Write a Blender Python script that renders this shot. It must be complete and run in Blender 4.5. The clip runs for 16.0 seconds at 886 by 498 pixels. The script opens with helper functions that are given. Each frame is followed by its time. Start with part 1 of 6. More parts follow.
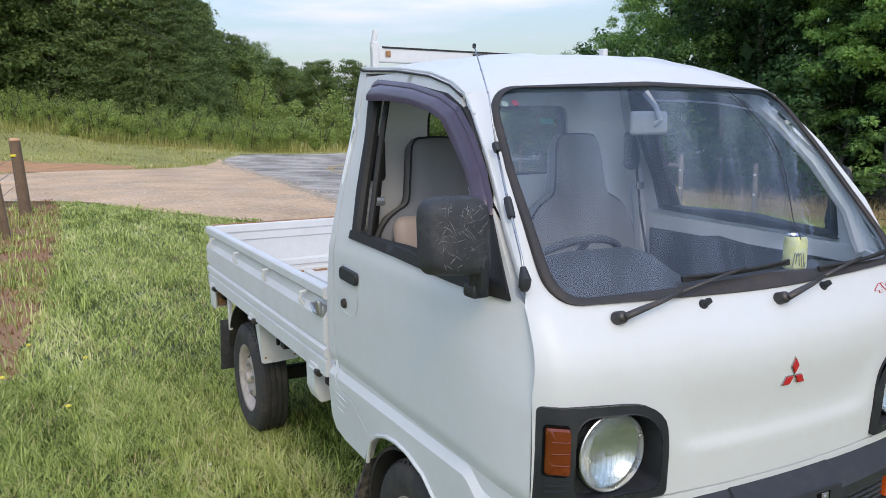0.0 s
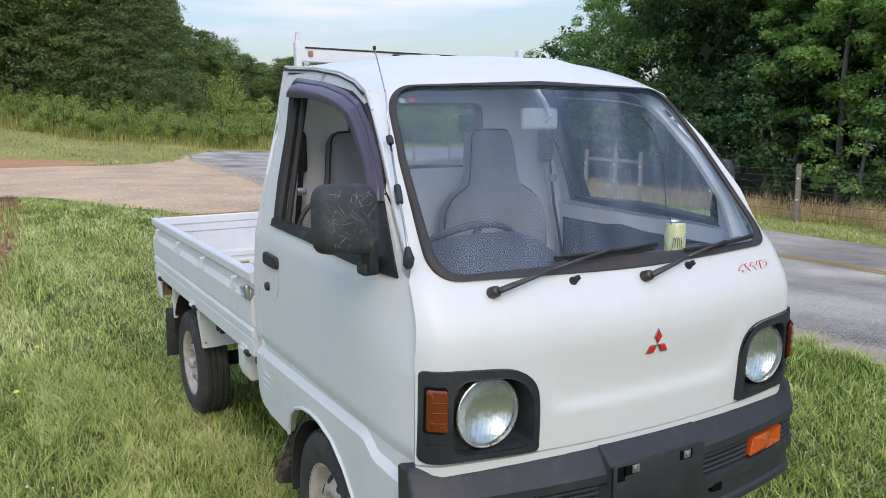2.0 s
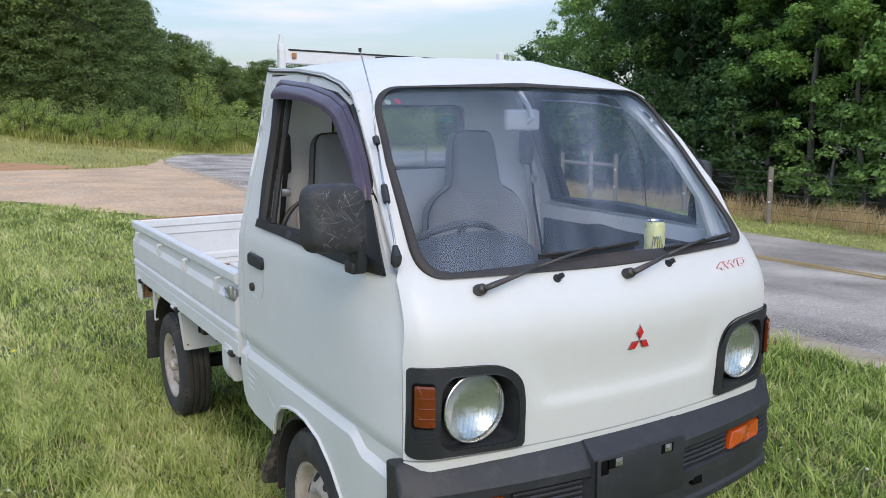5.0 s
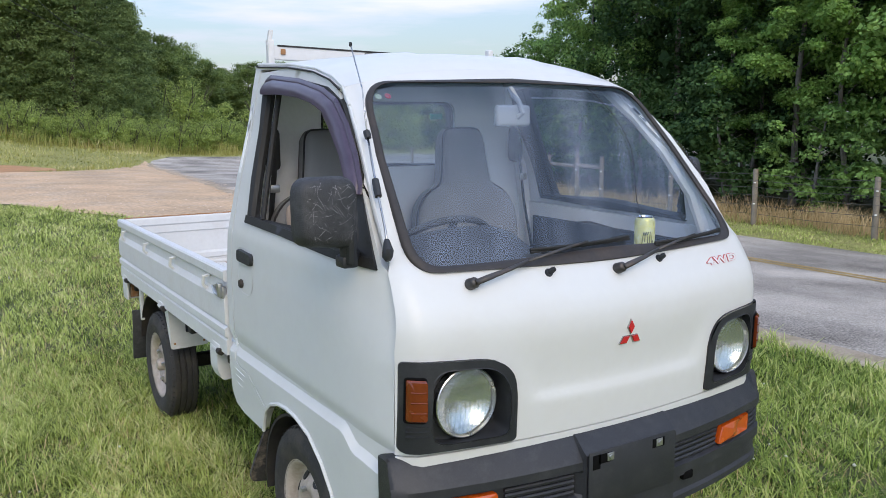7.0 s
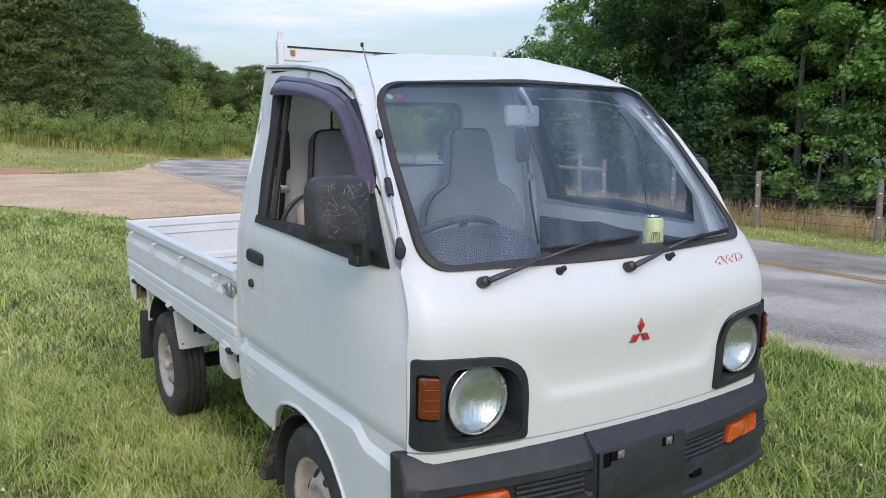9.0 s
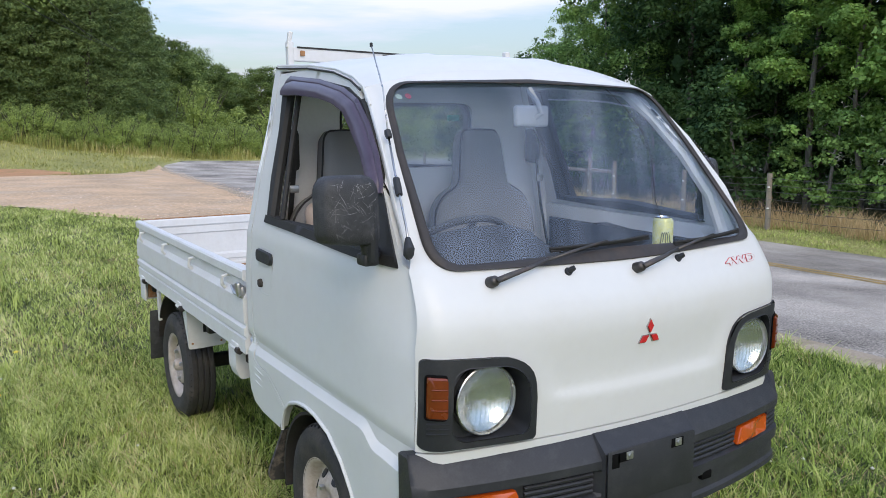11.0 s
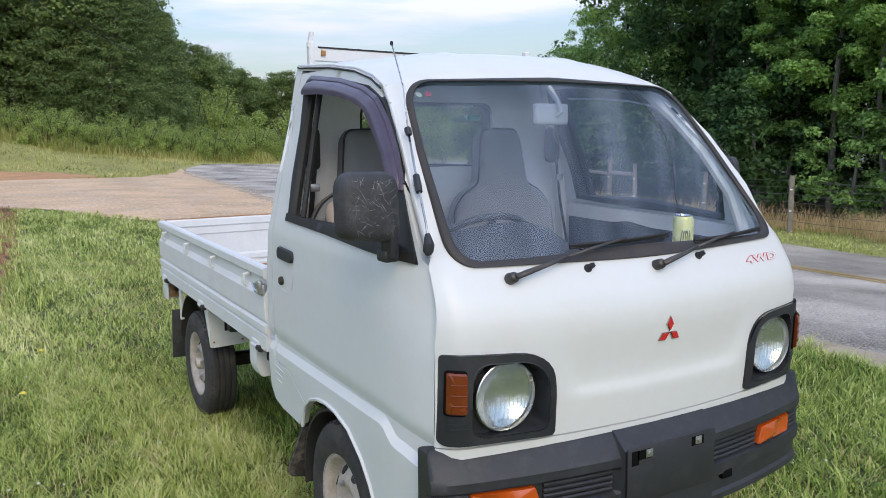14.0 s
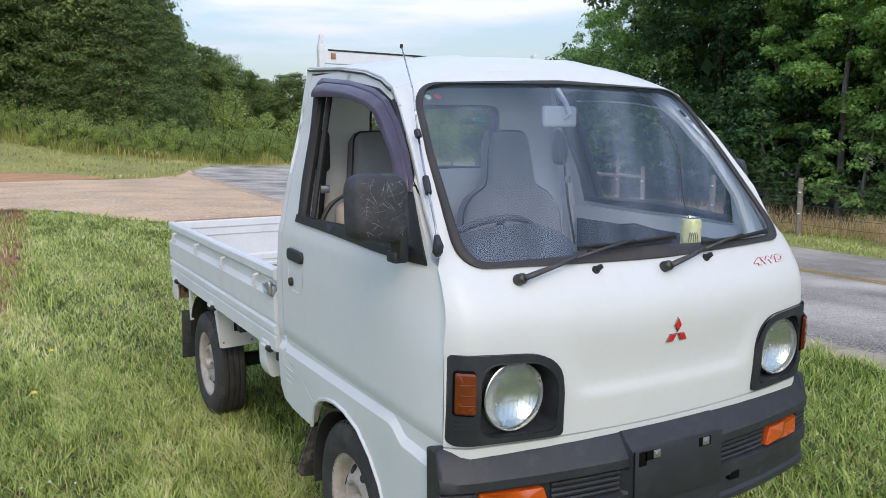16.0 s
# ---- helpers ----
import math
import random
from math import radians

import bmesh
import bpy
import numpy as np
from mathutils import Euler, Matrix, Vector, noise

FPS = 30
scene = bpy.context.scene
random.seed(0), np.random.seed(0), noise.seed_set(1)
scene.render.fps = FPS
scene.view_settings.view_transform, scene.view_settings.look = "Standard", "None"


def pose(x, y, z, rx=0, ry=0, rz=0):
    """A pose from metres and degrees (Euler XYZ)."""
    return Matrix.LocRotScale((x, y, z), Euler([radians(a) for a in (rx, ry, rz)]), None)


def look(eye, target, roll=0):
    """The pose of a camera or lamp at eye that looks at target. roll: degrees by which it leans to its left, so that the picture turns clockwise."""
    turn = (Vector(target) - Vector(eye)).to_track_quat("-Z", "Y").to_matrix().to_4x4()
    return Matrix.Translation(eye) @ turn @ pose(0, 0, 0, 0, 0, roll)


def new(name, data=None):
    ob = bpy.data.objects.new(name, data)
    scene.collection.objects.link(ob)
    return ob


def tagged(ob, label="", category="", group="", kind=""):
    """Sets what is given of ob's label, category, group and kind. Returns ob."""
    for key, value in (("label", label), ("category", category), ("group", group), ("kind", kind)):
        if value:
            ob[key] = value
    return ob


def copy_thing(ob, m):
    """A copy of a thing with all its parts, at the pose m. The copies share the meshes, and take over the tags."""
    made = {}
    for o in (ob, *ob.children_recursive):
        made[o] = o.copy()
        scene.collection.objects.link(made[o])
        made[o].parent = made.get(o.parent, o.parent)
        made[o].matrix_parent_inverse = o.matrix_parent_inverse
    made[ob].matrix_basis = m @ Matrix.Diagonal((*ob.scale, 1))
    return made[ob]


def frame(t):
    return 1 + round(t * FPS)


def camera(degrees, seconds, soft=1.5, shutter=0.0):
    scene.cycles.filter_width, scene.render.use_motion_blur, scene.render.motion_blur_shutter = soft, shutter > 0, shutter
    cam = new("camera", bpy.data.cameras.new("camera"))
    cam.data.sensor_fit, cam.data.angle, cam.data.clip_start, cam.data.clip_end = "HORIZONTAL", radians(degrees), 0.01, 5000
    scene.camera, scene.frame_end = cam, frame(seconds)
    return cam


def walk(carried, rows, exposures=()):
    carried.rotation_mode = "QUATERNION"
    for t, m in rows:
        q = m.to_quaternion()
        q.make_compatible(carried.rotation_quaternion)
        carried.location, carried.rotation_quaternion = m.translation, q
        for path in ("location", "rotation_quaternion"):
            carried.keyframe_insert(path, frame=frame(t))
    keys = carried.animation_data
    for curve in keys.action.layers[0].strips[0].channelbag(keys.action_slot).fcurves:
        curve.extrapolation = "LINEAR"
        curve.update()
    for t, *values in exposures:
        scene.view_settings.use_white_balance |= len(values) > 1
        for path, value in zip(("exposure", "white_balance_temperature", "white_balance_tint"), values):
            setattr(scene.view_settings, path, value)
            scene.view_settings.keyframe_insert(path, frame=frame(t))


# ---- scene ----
EXPOSURE = 0.22
cam = camera(56.37, 16.0, soft=0.75)
ROWS = [
    (0.0, -1.6052, -1.2695, 1.5255, 80.910, 0.612, -27.583),
    (0.5, -1.6611, -1.4181, 1.5313, 80.933, 0.531, -28.161),
    (1.0, -1.5976, -1.5144, 1.5152, 80.753, 0.663, -28.869),
    (1.5, -1.5434, -1.5500, 1.4970, 80.751, 0.523, -29.181),
    (2.0, -1.5328, -1.5502, 1.5201, 80.706, 0.412, -29.445),
    (2.5, -1.5335, -1.5503, 1.5242, 80.750, 0.361, -29.669),
    (3.0, -1.5445, -1.5647, 1.5200, 80.805, 0.376, -30.108),
    (3.5, -1.5622, -1.5527, 1.5086, 80.834, 0.346, -30.341),
    (4.0, -1.5751, -1.5528, 1.5207, 80.856, 0.335, -30.622),
    (4.5, -1.5735, -1.5685, 1.5186, 80.896, 0.364, -30.865),
    (7.0, -1.5842, -1.5571, 1.4899, 81.140, 0.289, -32.094),
    (7.5, -1.5955, -1.5602, 1.4895, 81.217, 0.255, -32.160),
    (8.0, -1.6038, -1.5520, 1.4859, 81.248, 0.273, -32.133),
    (8.5, -1.6062, -1.5593, 1.4835, 81.289, 0.288, -32.027),
    (9.0, -1.6147, -1.5568, 1.4820, 81.332, 0.269, -31.980),
    (11.5, -1.6117, -1.5584, 1.4741, 81.536, 0.287, -31.066),
    (12.0, -1.6123, -1.5616, 1.4721, 81.611, 0.328, -30.864),
    (12.5, -1.6227, -1.5605, 1.4716, 81.623, 0.315, -30.714),
    (13.0, -1.6211, -1.5615, 1.4702, 81.610, 0.333, -30.423),
    (13.5, -1.6182, -1.5691, 1.4678, 81.634, 0.356, -30.167),
    (14.0, -1.6188, -1.5678, 1.4599, 81.720, 0.356, -29.957),
    (14.5, -1.6203, -1.5686, 1.4589, 81.751, 0.319, -29.803),
    (15.0, -1.6315, -1.5653, 1.4580, 81.806, 0.260, -29.700),
    (15.5, -1.6335, -1.5757, 1.4608, 81.830, 0.324, -29.541),
    (16.0, -1.6317, -1.5816, 1.4604, 81.863, 0.292, -29.428),
]
walk(cam, [(t, pose(x, y, z, rx, ry, rz)) for t, x, y, z, rx, ry, rz in ROWS], exposures=[(0.0, EXPOSURE), (16.0, EXPOSURE)])

# ---- sky and sun: thin cloud, hazy low light from ahead of the truck ----
SUN_DIR = Vector((-0.22, -0.76, 0.61)).normalized()
world = bpy.data.worlds.new("sky")
scene.world = world
world.use_nodes = True
wn, wl = world.node_tree.nodes, world.node_tree.links
wn.clear()
w_out, w_bg = wn.new("ShaderNodeOutputWorld"), wn.new("ShaderNodeBackground")
w_sky, w_mix = wn.new("ShaderNodeTexSky"), wn.new("ShaderNodeMix")
w_sky.sky_type, w_sky.sun_disc = "NISHITA", False
w_sky.sun_elevation = math.asin(SUN_DIR.z)
w_sky.sun_rotation = math.atan2(SUN_DIR.x, SUN_DIR.y)
w_sky.air_density, w_sky.dust_density, w_sky.ozone_density = 1.0, 1.0, 1.2
w_tc, w_map, w_noise, w_ramp = wn.new("ShaderNodeTexCoord"), wn.new("ShaderNodeMapping"), wn.new("ShaderNodeTexNoise"), wn.new("ShaderNodeValToRGB")
w_map.inputs["Scale"].default_value = (1.2, 1.2, 9.0)
w_noise.inputs["Scale"].default_value, w_noise.inputs["Detail"].default_value, w_noise.inputs["Roughness"].default_value = 2.2, 7, 0.55
w_ramp.color_ramp.elements[0].position, w_ramp.color_ramp.elements[1].position = 0.44, 0.62
w_ramp.color_ramp.elements[0].color, w_ramp.color_ramp.elements[1].color = (0.16, 0.16, 0.16, 1), (0.98, 0.98, 0.98, 1)
w_mix.data_type = "RGBA"
# cloud veil: whiter low down, bluer overhead
w_veil = wn.new("ShaderNodeMix")
w_veil.data_type = "RGBA"
w_veil.inputs["A"].default_value, w_veil.inputs["B"].default_value = (7.7, 7.65, 8.9, 1), (6.0, 7.35, 10.7, 1)
wl.new(w_tc.outputs["Generated"], w_map.inputs["Vector"])
wl.new(w_map.outputs[0], w_noise.inputs["Vector"])
wl.new(w_noise.outputs["Fac"], w_ramp.inputs["Fac"])
wl.new(w_ramp.outputs["Color"], w_mix.inputs["Factor"])
wl.new(w_sky.outputs["Color"], w_mix.inputs["A"])
# a veiled sky is dimmer at the horizon than overhead
w_sep, w_rng, w_dim = wn.new("ShaderNodeSeparateXYZ"), wn.new("ShaderNodeMapRange"), wn.new("ShaderNodeMix")
w_rng.inputs["To Min"].default_value, w_rng.inputs["To Max"].default_value = 0.28, 0.78
w_rng.inputs["From Max"].default_value = 0.36
w_dim.data_type, w_dim.blend_type = "RGBA", "MULTIPLY"
w_dim.inputs["Factor"].default_value = 1
wl.new(w_tc.outputs["Generated"], w_sep.inputs[0])
wl.new(w_sep.outputs["Z"], w_rng.inputs["Value"])
w_height = wn.new("ShaderNodeMapRange")
w_height.inputs["From Min"].default_value, w_height.inputs["From Max"].default_value = 0.05, 0.45
wl.new(w_sep.outputs["Z"], w_height.inputs["Value"])
wl.new(w_height.outputs["Result"], w_veil.inputs["Factor"])
wl.new(w_veil.outputs["Result"], w_mix.inputs["B"])
wl.new(w_mix.outputs["Result"], w_dim.inputs["A"])
wl.new(w_rng.outputs["Result"], w_dim.inputs["B"])
wl.new(w_dim.outputs["Result"], w_bg.inputs["Color"])
w_bg.inputs["Strength"].default_value = 0.240
wl.new(w_bg.outputs[0], w_out.inputs["Surface"])
sun = new("sun", bpy.data.lights.new("sun", "SUN"))
sun.data.energy, sun.data.angle, sun.data.color = 1.2, radians(32), (1.0, 0.83, 0.58)
sun.matrix_world = look(SUN_DIR * 50, (0, 0, 0))


# ---- materials ----
def shader(name, colour, rough=0.5, metal=0.0, coat=0.0, vary=0.12, scale=6.0, fine=90.0, bump=0.0, bump_scale=200.0,
           dirt=None, dirt_amount=0.4, dirt_scale=3.0, rand=0.0, island=0.0, spec=0.5, coords="Object"):
    """A principled surface with colour change at two scales, a patchy second colour and fine relief."""
    m = bpy.data.materials.new(name)
    m.use_nodes = True
    n, l = m.node_tree.nodes, m.node_tree.links
    b = n["Principled BSDF"]
    tc = n.new("ShaderNodeTexCoord")
    src = tc.outputs[coords]
    big, small = n.new("ShaderNodeTexNoise"), n.new("ShaderNodeTexNoise")
    big.inputs["Scale"].default_value, small.inputs["Scale"].default_value = scale, fine
    big.inputs["Detail"].default_value, small.inputs["Detail"].default_value = 4, 3
    l.new(src, big.inputs["Vector"])
    l.new(src, small.inputs["Vector"])
    add = n.new("ShaderNodeMath")
    add.operation = "ADD"
    l.new(big.outputs["Fac"], add.inputs[0])
    l.new(small.outputs["Fac"], add.inputs[1])
    rng = n.new("ShaderNodeMapRange")
    rng.inputs["From Min"].default_value, rng.inputs["From Max"].default_value = 0.6, 1.4
    rng.inputs["To Min"].default_value, rng.inputs["To Max"].default_value = 1 - vary, 1 + vary
    l.new(add.outputs[0], rng.inputs["Value"])
    fac = rng.outputs["Result"]
    if rand or island:
        info = n.new("ShaderNodeObjectInfo" if rand else "ShaderNodeNewGeometry")
        r2 = n.new("ShaderNodeMapRange")
        r2.inputs["To Min"].default_value, r2.inputs["To Max"].default_value = 1 - (rand or island), 1 + (rand or island)
        l.new(info.outputs["Random" if rand else "Random Per Island"], r2.inputs["Value"])
        mul = n.new("ShaderNodeMath")
        mul.operation = "MULTIPLY"
        l.new(fac, mul.inputs[0])
        l.new(r2.outputs["Result"], mul.inputs[1])
        fac = mul.outputs[0]
    col = n.new("ShaderNodeMix")
    col.data_type, col.blend_type = "RGBA", "MULTIPLY"
    col.inputs["Factor"].default_value = 1
    if dirt:
        dn, dr, dm = n.new("ShaderNodeTexNoise"), n.new("ShaderNodeValToRGB"), n.new("ShaderNodeMix")
        dn.inputs["Scale"].default_value, dn.inputs["Detail"].default_value, dn.inputs["Roughness"].default_value = dirt_scale, 8, 0.65
        dr.color_ramp.elements[0].position, dr.color_ramp.elements[1].position = 0.48, 0.72
        dr.color_ramp.elements[1].color = (dirt_amount, dirt_amount, dirt_amount, 1)
        dm.data_type = "RGBA"
        dm.inputs["A"].default_value, dm.inputs["B"].default_value = (*colour, 1), (*dirt, 1)
        l.new(src, dn.inputs["Vector"])
        l.new(dn.outputs["Fac"], dr.inputs["Fac"])
        l.new(dr.outputs["Color"], dm.inputs["Factor"])
        l.new(dm.outputs["Result"], col.inputs["A"])
    else:
        col.inputs["A"].default_value = (*colour, 1)
    l.new(fac, col.inputs["B"])
    l.new(col.outputs["Result"], b.inputs["Base Color"])
    b.inputs["Metallic"].default_value, b.inputs["Coat Weight"].default_value = metal, coat
    b.inputs["Specular IOR Level"].default_value, b.inputs["Coat Roughness"].default_value = spec, 0.06
    rr = n.new("ShaderNodeMapRange")
    rr.inputs["From Min"].default_value, rr.inputs["From Max"].default_value = 0.3, 0.7
    rr.inputs["To Min"].default_value, rr.inputs["To Max"].default_value = max(0.02, rough - 0.08), min(1, rough + 0.08)
    l.new(big.outputs["Fac"], rr.inputs["Value"])
    l.new(rr.outputs["Result"], b.inputs["Roughness"])
    if bump:
        bt, bp = n.new("ShaderNodeTexNoise"), n.new("ShaderNodeBump")
        bt.inputs["Scale"].default_value, bt.inputs["Detail"].default_value = bump_scale, 5
        bp.inputs["Strength"].default_value, bp.inputs["Distance"].default_value = min(1.0, bump), 0.01
        l.new(src, bt.inputs["Vector"])
        l.new(bt.outputs["Fac"], bp.inputs["Height"])
        l.new(bp.outputs["Normal"], b.inputs["Normal"])
    return m


def glass(name, tint, gloss_ior=1.45, haze=0.0, haze_colour=(0.6, 0.64, 0.7), rough=0.0, band=None):
    """A thin pane: clear tint below, mirror gloss by Fresnel, and a diffuse haze for dust and painted sky sheen. band:
    a deeper tint above a height.
    """
    m = bpy.data.materials.new(name)
    m.use_nodes = True
    n, l = m.node_tree.nodes, m.node_tree.links
    n.clear()
    out, tr, gl, lw, pw, fr, mx = (n.new("ShaderNode" + k) for k in ("OutputMaterial", "BsdfTransparent", "BsdfGlossy", "LayerWeight", "Math", "Math", "MixShader"))
    tr.inputs["Color"].default_value, gl.inputs["Roughness"].default_value = (*tint, 1), rough
    f0 = ((gloss_ior - 1) / (gloss_ior + 1)) ** 2
    lw.inputs["Blend"].default_value = 0.5
    pw.operation, fr.operation = "POWER", "MULTIPLY_ADD"
    pw.inputs[1].default_value, fr.inputs[1].default_value, fr.inputs[2].default_value = 5.0, 1 - f0, f0
    l.new(lw.outputs["Facing"], pw.inputs[0])
    l.new(pw.outputs[0], fr.inputs[0])
    base = tr.outputs[0]
    tc = n.new("ShaderNodeTexCoord")
    if band:
        sep, rg, cm = n.new("ShaderNodeSeparateXYZ"), n.new("ShaderNodeMapRange"), n.new("ShaderNodeMix")
        cm.data_type = "RGBA"
        rg.inputs["From Min"].default_value, rg.inputs["From Max"].default_value = band[0], band[1]
        cm.inputs["A"].default_value, cm.inputs["B"].default_value = (*tint, 1), (*band[2], 1)
        l.new(tc.outputs["Object"], sep.inputs[0])
        l.new(sep.outputs["Z"], rg.inputs["Value"])
        l.new(rg.outputs["Result"], cm.inputs["Factor"])
        l.new(cm.outputs["Result"], tr.inputs["Color"])
    if haze:
        df, hm, nt, rg2 = (n.new("ShaderNode" + k) for k in ("BsdfDiffuse", "MixShader", "TexNoise", "MapRange"))
        df.inputs["Color"].default_value = (*haze_colour, 1)
        nt.inputs["Scale"].default_value, nt.inputs["Detail"].default_value = 3.5, 5
        rg2.inputs["From Min"].default_value, rg2.inputs["From Max"].default_value = 0.35, 0.7
        rg2.inputs["To Min"].default_value, rg2.inputs["To Max"].default_value = haze * 0.55, haze * 1.5
        l.new(tc.outputs["Object"], nt.inputs["Vector"])
        l.new(nt.outputs["Fac"], rg2.inputs["Value"])
        l.new(rg2.outputs["Result"], hm.inputs["Fac"])
        l.new(base, hm.inputs[1])
        l.new(df.outputs[0], hm.inputs[2])
        base = hm.outputs[0]
    l.new(fr.outputs[0], mx.inputs["Fac"])
    l.new(base, mx.inputs[1])
    l.new(gl.outputs[0], mx.inputs[2])
    l.new(mx.outputs[0], out.inputs["Surface"])
    return m


def leaf_shader(name, low, high, through_amount=0.35, straw=None, patch=(1.1, 1.1, 1.1), patch_gain=0.55, detail=3, rough=0.5, spread=0.55):
    """Leaves or blades: each one its own shade between two greens, lit through a little."""
    m = bpy.data.materials.new(name)
    m.use_nodes = True
    n, l = m.node_tree.nodes, m.node_tree.links
    b = n["Principled BSDF"]
    geo, ramp = n.new("ShaderNodeNewGeometry"), n.new("ShaderNodeValToRGB")
    ramp.color_ramp.elements[0].color, ramp.color_ramp.elements[1].color = (*low, 1), (*(straw or high), 1)
    if straw:
        ramp.color_ramp.elements.new(0.6).color = (*high, 1)
    tc, nt, mixc = n.new("ShaderNodeTexCoord"), n.new("ShaderNodeTexNoise"), n.new("ShaderNodeMath")
    nt.inputs["Scale"].default_value, nt.inputs["Detail"].default_value, nt.inputs["Roughness"].default_value = 1.0, detail, rough
    mp = n.new("ShaderNodeMapping")
    mp.inputs["Scale"].default_value = patch
    l.new(tc.outputs["Object"], mp.inputs["Vector"])
    l.new(mp.outputs[0], nt.inputs["Vector"])
    mixc.operation = "MULTIPLY_ADD"
    mixc.inputs[1].default_value = spread
    sub = n.new("ShaderNodeMapRange")
    sub.inputs["From Min"].default_value, sub.inputs["From Max"].default_value = 0.3, 0.7
    sub.inputs["To Min"].default_value, sub.inputs["To Max"].default_value = 0.45 - spread, patch_gain
    l.new(nt.outputs["Fac"], sub.inputs["Value"])
    l.new(geo.outputs["Random Per Island"], mixc.inputs[0])
    l.new(sub.outputs["Result"], mixc.inputs[2])
    l.new(mixc.outputs[0], ramp.inputs["Fac"])
    l.new(ramp.outputs["Color"], b.inputs["Base Color"])
    b.inputs["Roughness"].default_value, b.inputs["Specular IOR Level"].default_value = 0.6, 0.14
    tl, mx = n.new("ShaderNodeBsdfTranslucent"), n.new("ShaderNodeMixShader")
    l.new(ramp.outputs["Color"], tl.inputs["Color"])
    mx.inputs["Fac"].default_value = through_amount
    l.new(b.outputs[0], mx.inputs[1])
    l.new(tl.outputs[0], mx.inputs[2])
    l.new(mx.outputs[0], n["Material Output"].inputs["Surface"])
    return m


PAINT = shader("white_paint", (0.628, 0.638, 0.628), 0.45, coat=0.15, vary=0.02, scale=1.5, fine=25, dirt=(0.55, 0.52, 0.46), dirt_amount=0.14, dirt_scale=9.0)
BED_PAINT = shader("worn_white_paint", (0.66, 0.665, 0.66), 0.42, vary=0.05, scale=3, fine=60, dirt=(0.46, 0.39, 0.31), dirt_amount=0.16, dirt_scale=9.0)
INNER_PAINT = shader("inner_white_paint", (0.86, 0.87, 0.87), 0.45, vary=0.04, scale=3)
BLACK_PLASTIC = shader("black_plastic", (0.016, 0.018, 0.022), 0.55, vary=0.2, scale=8, fine=200, bump=0.12, bump_scale=600, dirt=(0.07, 0.07, 0.07), dirt_amount=0.35, dirt_scale=9)
BUMPER_PLASTIC = shader("grey_black_plastic", (0.021, 0.0225, 0.027), 0.5, vary=0.2, scale=6, fine=250, bump=0.15, bump_scale=700, dirt=(0.09, 0.09, 0.09), dirt_amount=0.22, dirt_scale=24, spec=0.5)
SCUFFED = shader("scuffed_black_plastic", (0.03, 0.031, 0.034), 0.6, vary=0.25, scale=14, fine=120, bump=0.3, bump_scale=320, dirt=(0.10, 0.10, 0.10), dirt_amount=0.5, dirt_scale=22)
WIPER = shader("worn_wiper_steel", (0.055, 0.052, 0.05), 0.42, metal=0.3, vary=0.25, scale=25, dirt=(0.16, 0.10, 0.07), dirt_amount=0.5, dirt_scale=18)
MUDDY = shader("muddy_rubber", (0.028, 0.027, 0.026), 0.8, vary=0.25, scale=14, fine=120, bump=0.3, bump_scale=160, dirt=(0.24, 0.20, 0.15), dirt_amount=0.75, dirt_scale=26)
SCRATCH = shader("scratch_grey", (0.34, 0.34, 0.34), 0.7)
RUBBER = shader("rubber", (0.018, 0.018, 0.018), 0.7, vary=0.2, bump=0.1)
SEAL = shader("weathered_rubber_seal", (0.030, 0.026, 0.024), 0.6, vary=0.25, scale=5, dirt=(0.10, 0.07, 0.052), dirt_amount=0.35, dirt_scale=5)
TYRE = shader("tyre_rubber", (0.032, 0.031, 0.030), 0.8, vary=0.25, scale=12, fine=150, bump=0.25, bump_scale=260, dirt=(0.12, 0.10, 0.08), dirt_amount=0.5, dirt_scale=10)
RIM = shader("dull_steel", (0.46, 0.40, 0.345), 0.55, metal=0.1, vary=0.12, scale=12, dirt=(0.24, 0.19, 0.14), dirt_amount=0.75, dirt_scale=14)
CHROME = shader("chrome", (0.48, 0.48, 0.48), 0.30, metal=1.0, vary=0.04, scale=20)
REFLECTOR = shader("lamp_reflector", (0.58, 0.59, 0.58), 0.20, metal=1.0, vary=0.03, scale=40, bump=0.18, bump_scale=45)
STEEL = shader("bare_steel", (0.45, 0.45, 0.45), 0.35, metal=0.9, vary=0.1, scale=30)
CAB_VINYL = shader("grey_floor_vinyl", (0.16, 0.16, 0.165), 0.7, vary=0.15, scale=6)
DARK_STEEL = shader("dark_chassis", (0.02, 0.019, 0.018), 0.75, vary=0.3, scale=10, dirt=(0.07, 0.05, 0.035), dirt_amount=0.6, dirt_scale=8)
RUST = shader("rust", (0.30, 0.15, 0.06), 0.85, vary=0.3, scale=30, dirt=(0.5, 0.42, 0.33), dirt_amount=0.6, dirt_scale=25)
GREY_PLASTIC = shader("grey_plastic", (0.30, 0.32, 0.34), 0.5, vary=0.05)
DASH = shader("dash_vinyl", (0.06, 0.062, 0.066), 0.7, vary=0.06, scale=4, fine=12, spec=0.3)
SEAT = shader("grey_seat_cloth", (0.22, 0.215, 0.21), 0.85, vary=0.1, scale=8, fine=300, bump=0.2, bump_scale=500)
SEAT_TAN = shader("tan_seat_vinyl", (0.42, 0.32, 0.24), 0.6, vary=0.1, scale=8, fine=200, bump=0.1)
SEAT_EDGE = shader("black_seat_side", (0.02, 0.02, 0.02), 0.7, vary=0.1)
VISOR = shader("purple_smoke_acrylic", (0.050, 0.032, 0.058), 0.33, vary=0.15, scale=5, coat=0.15, dirt=(0.115, 0.092, 0.125), dirt_amount=0.4, dirt_scale=6)
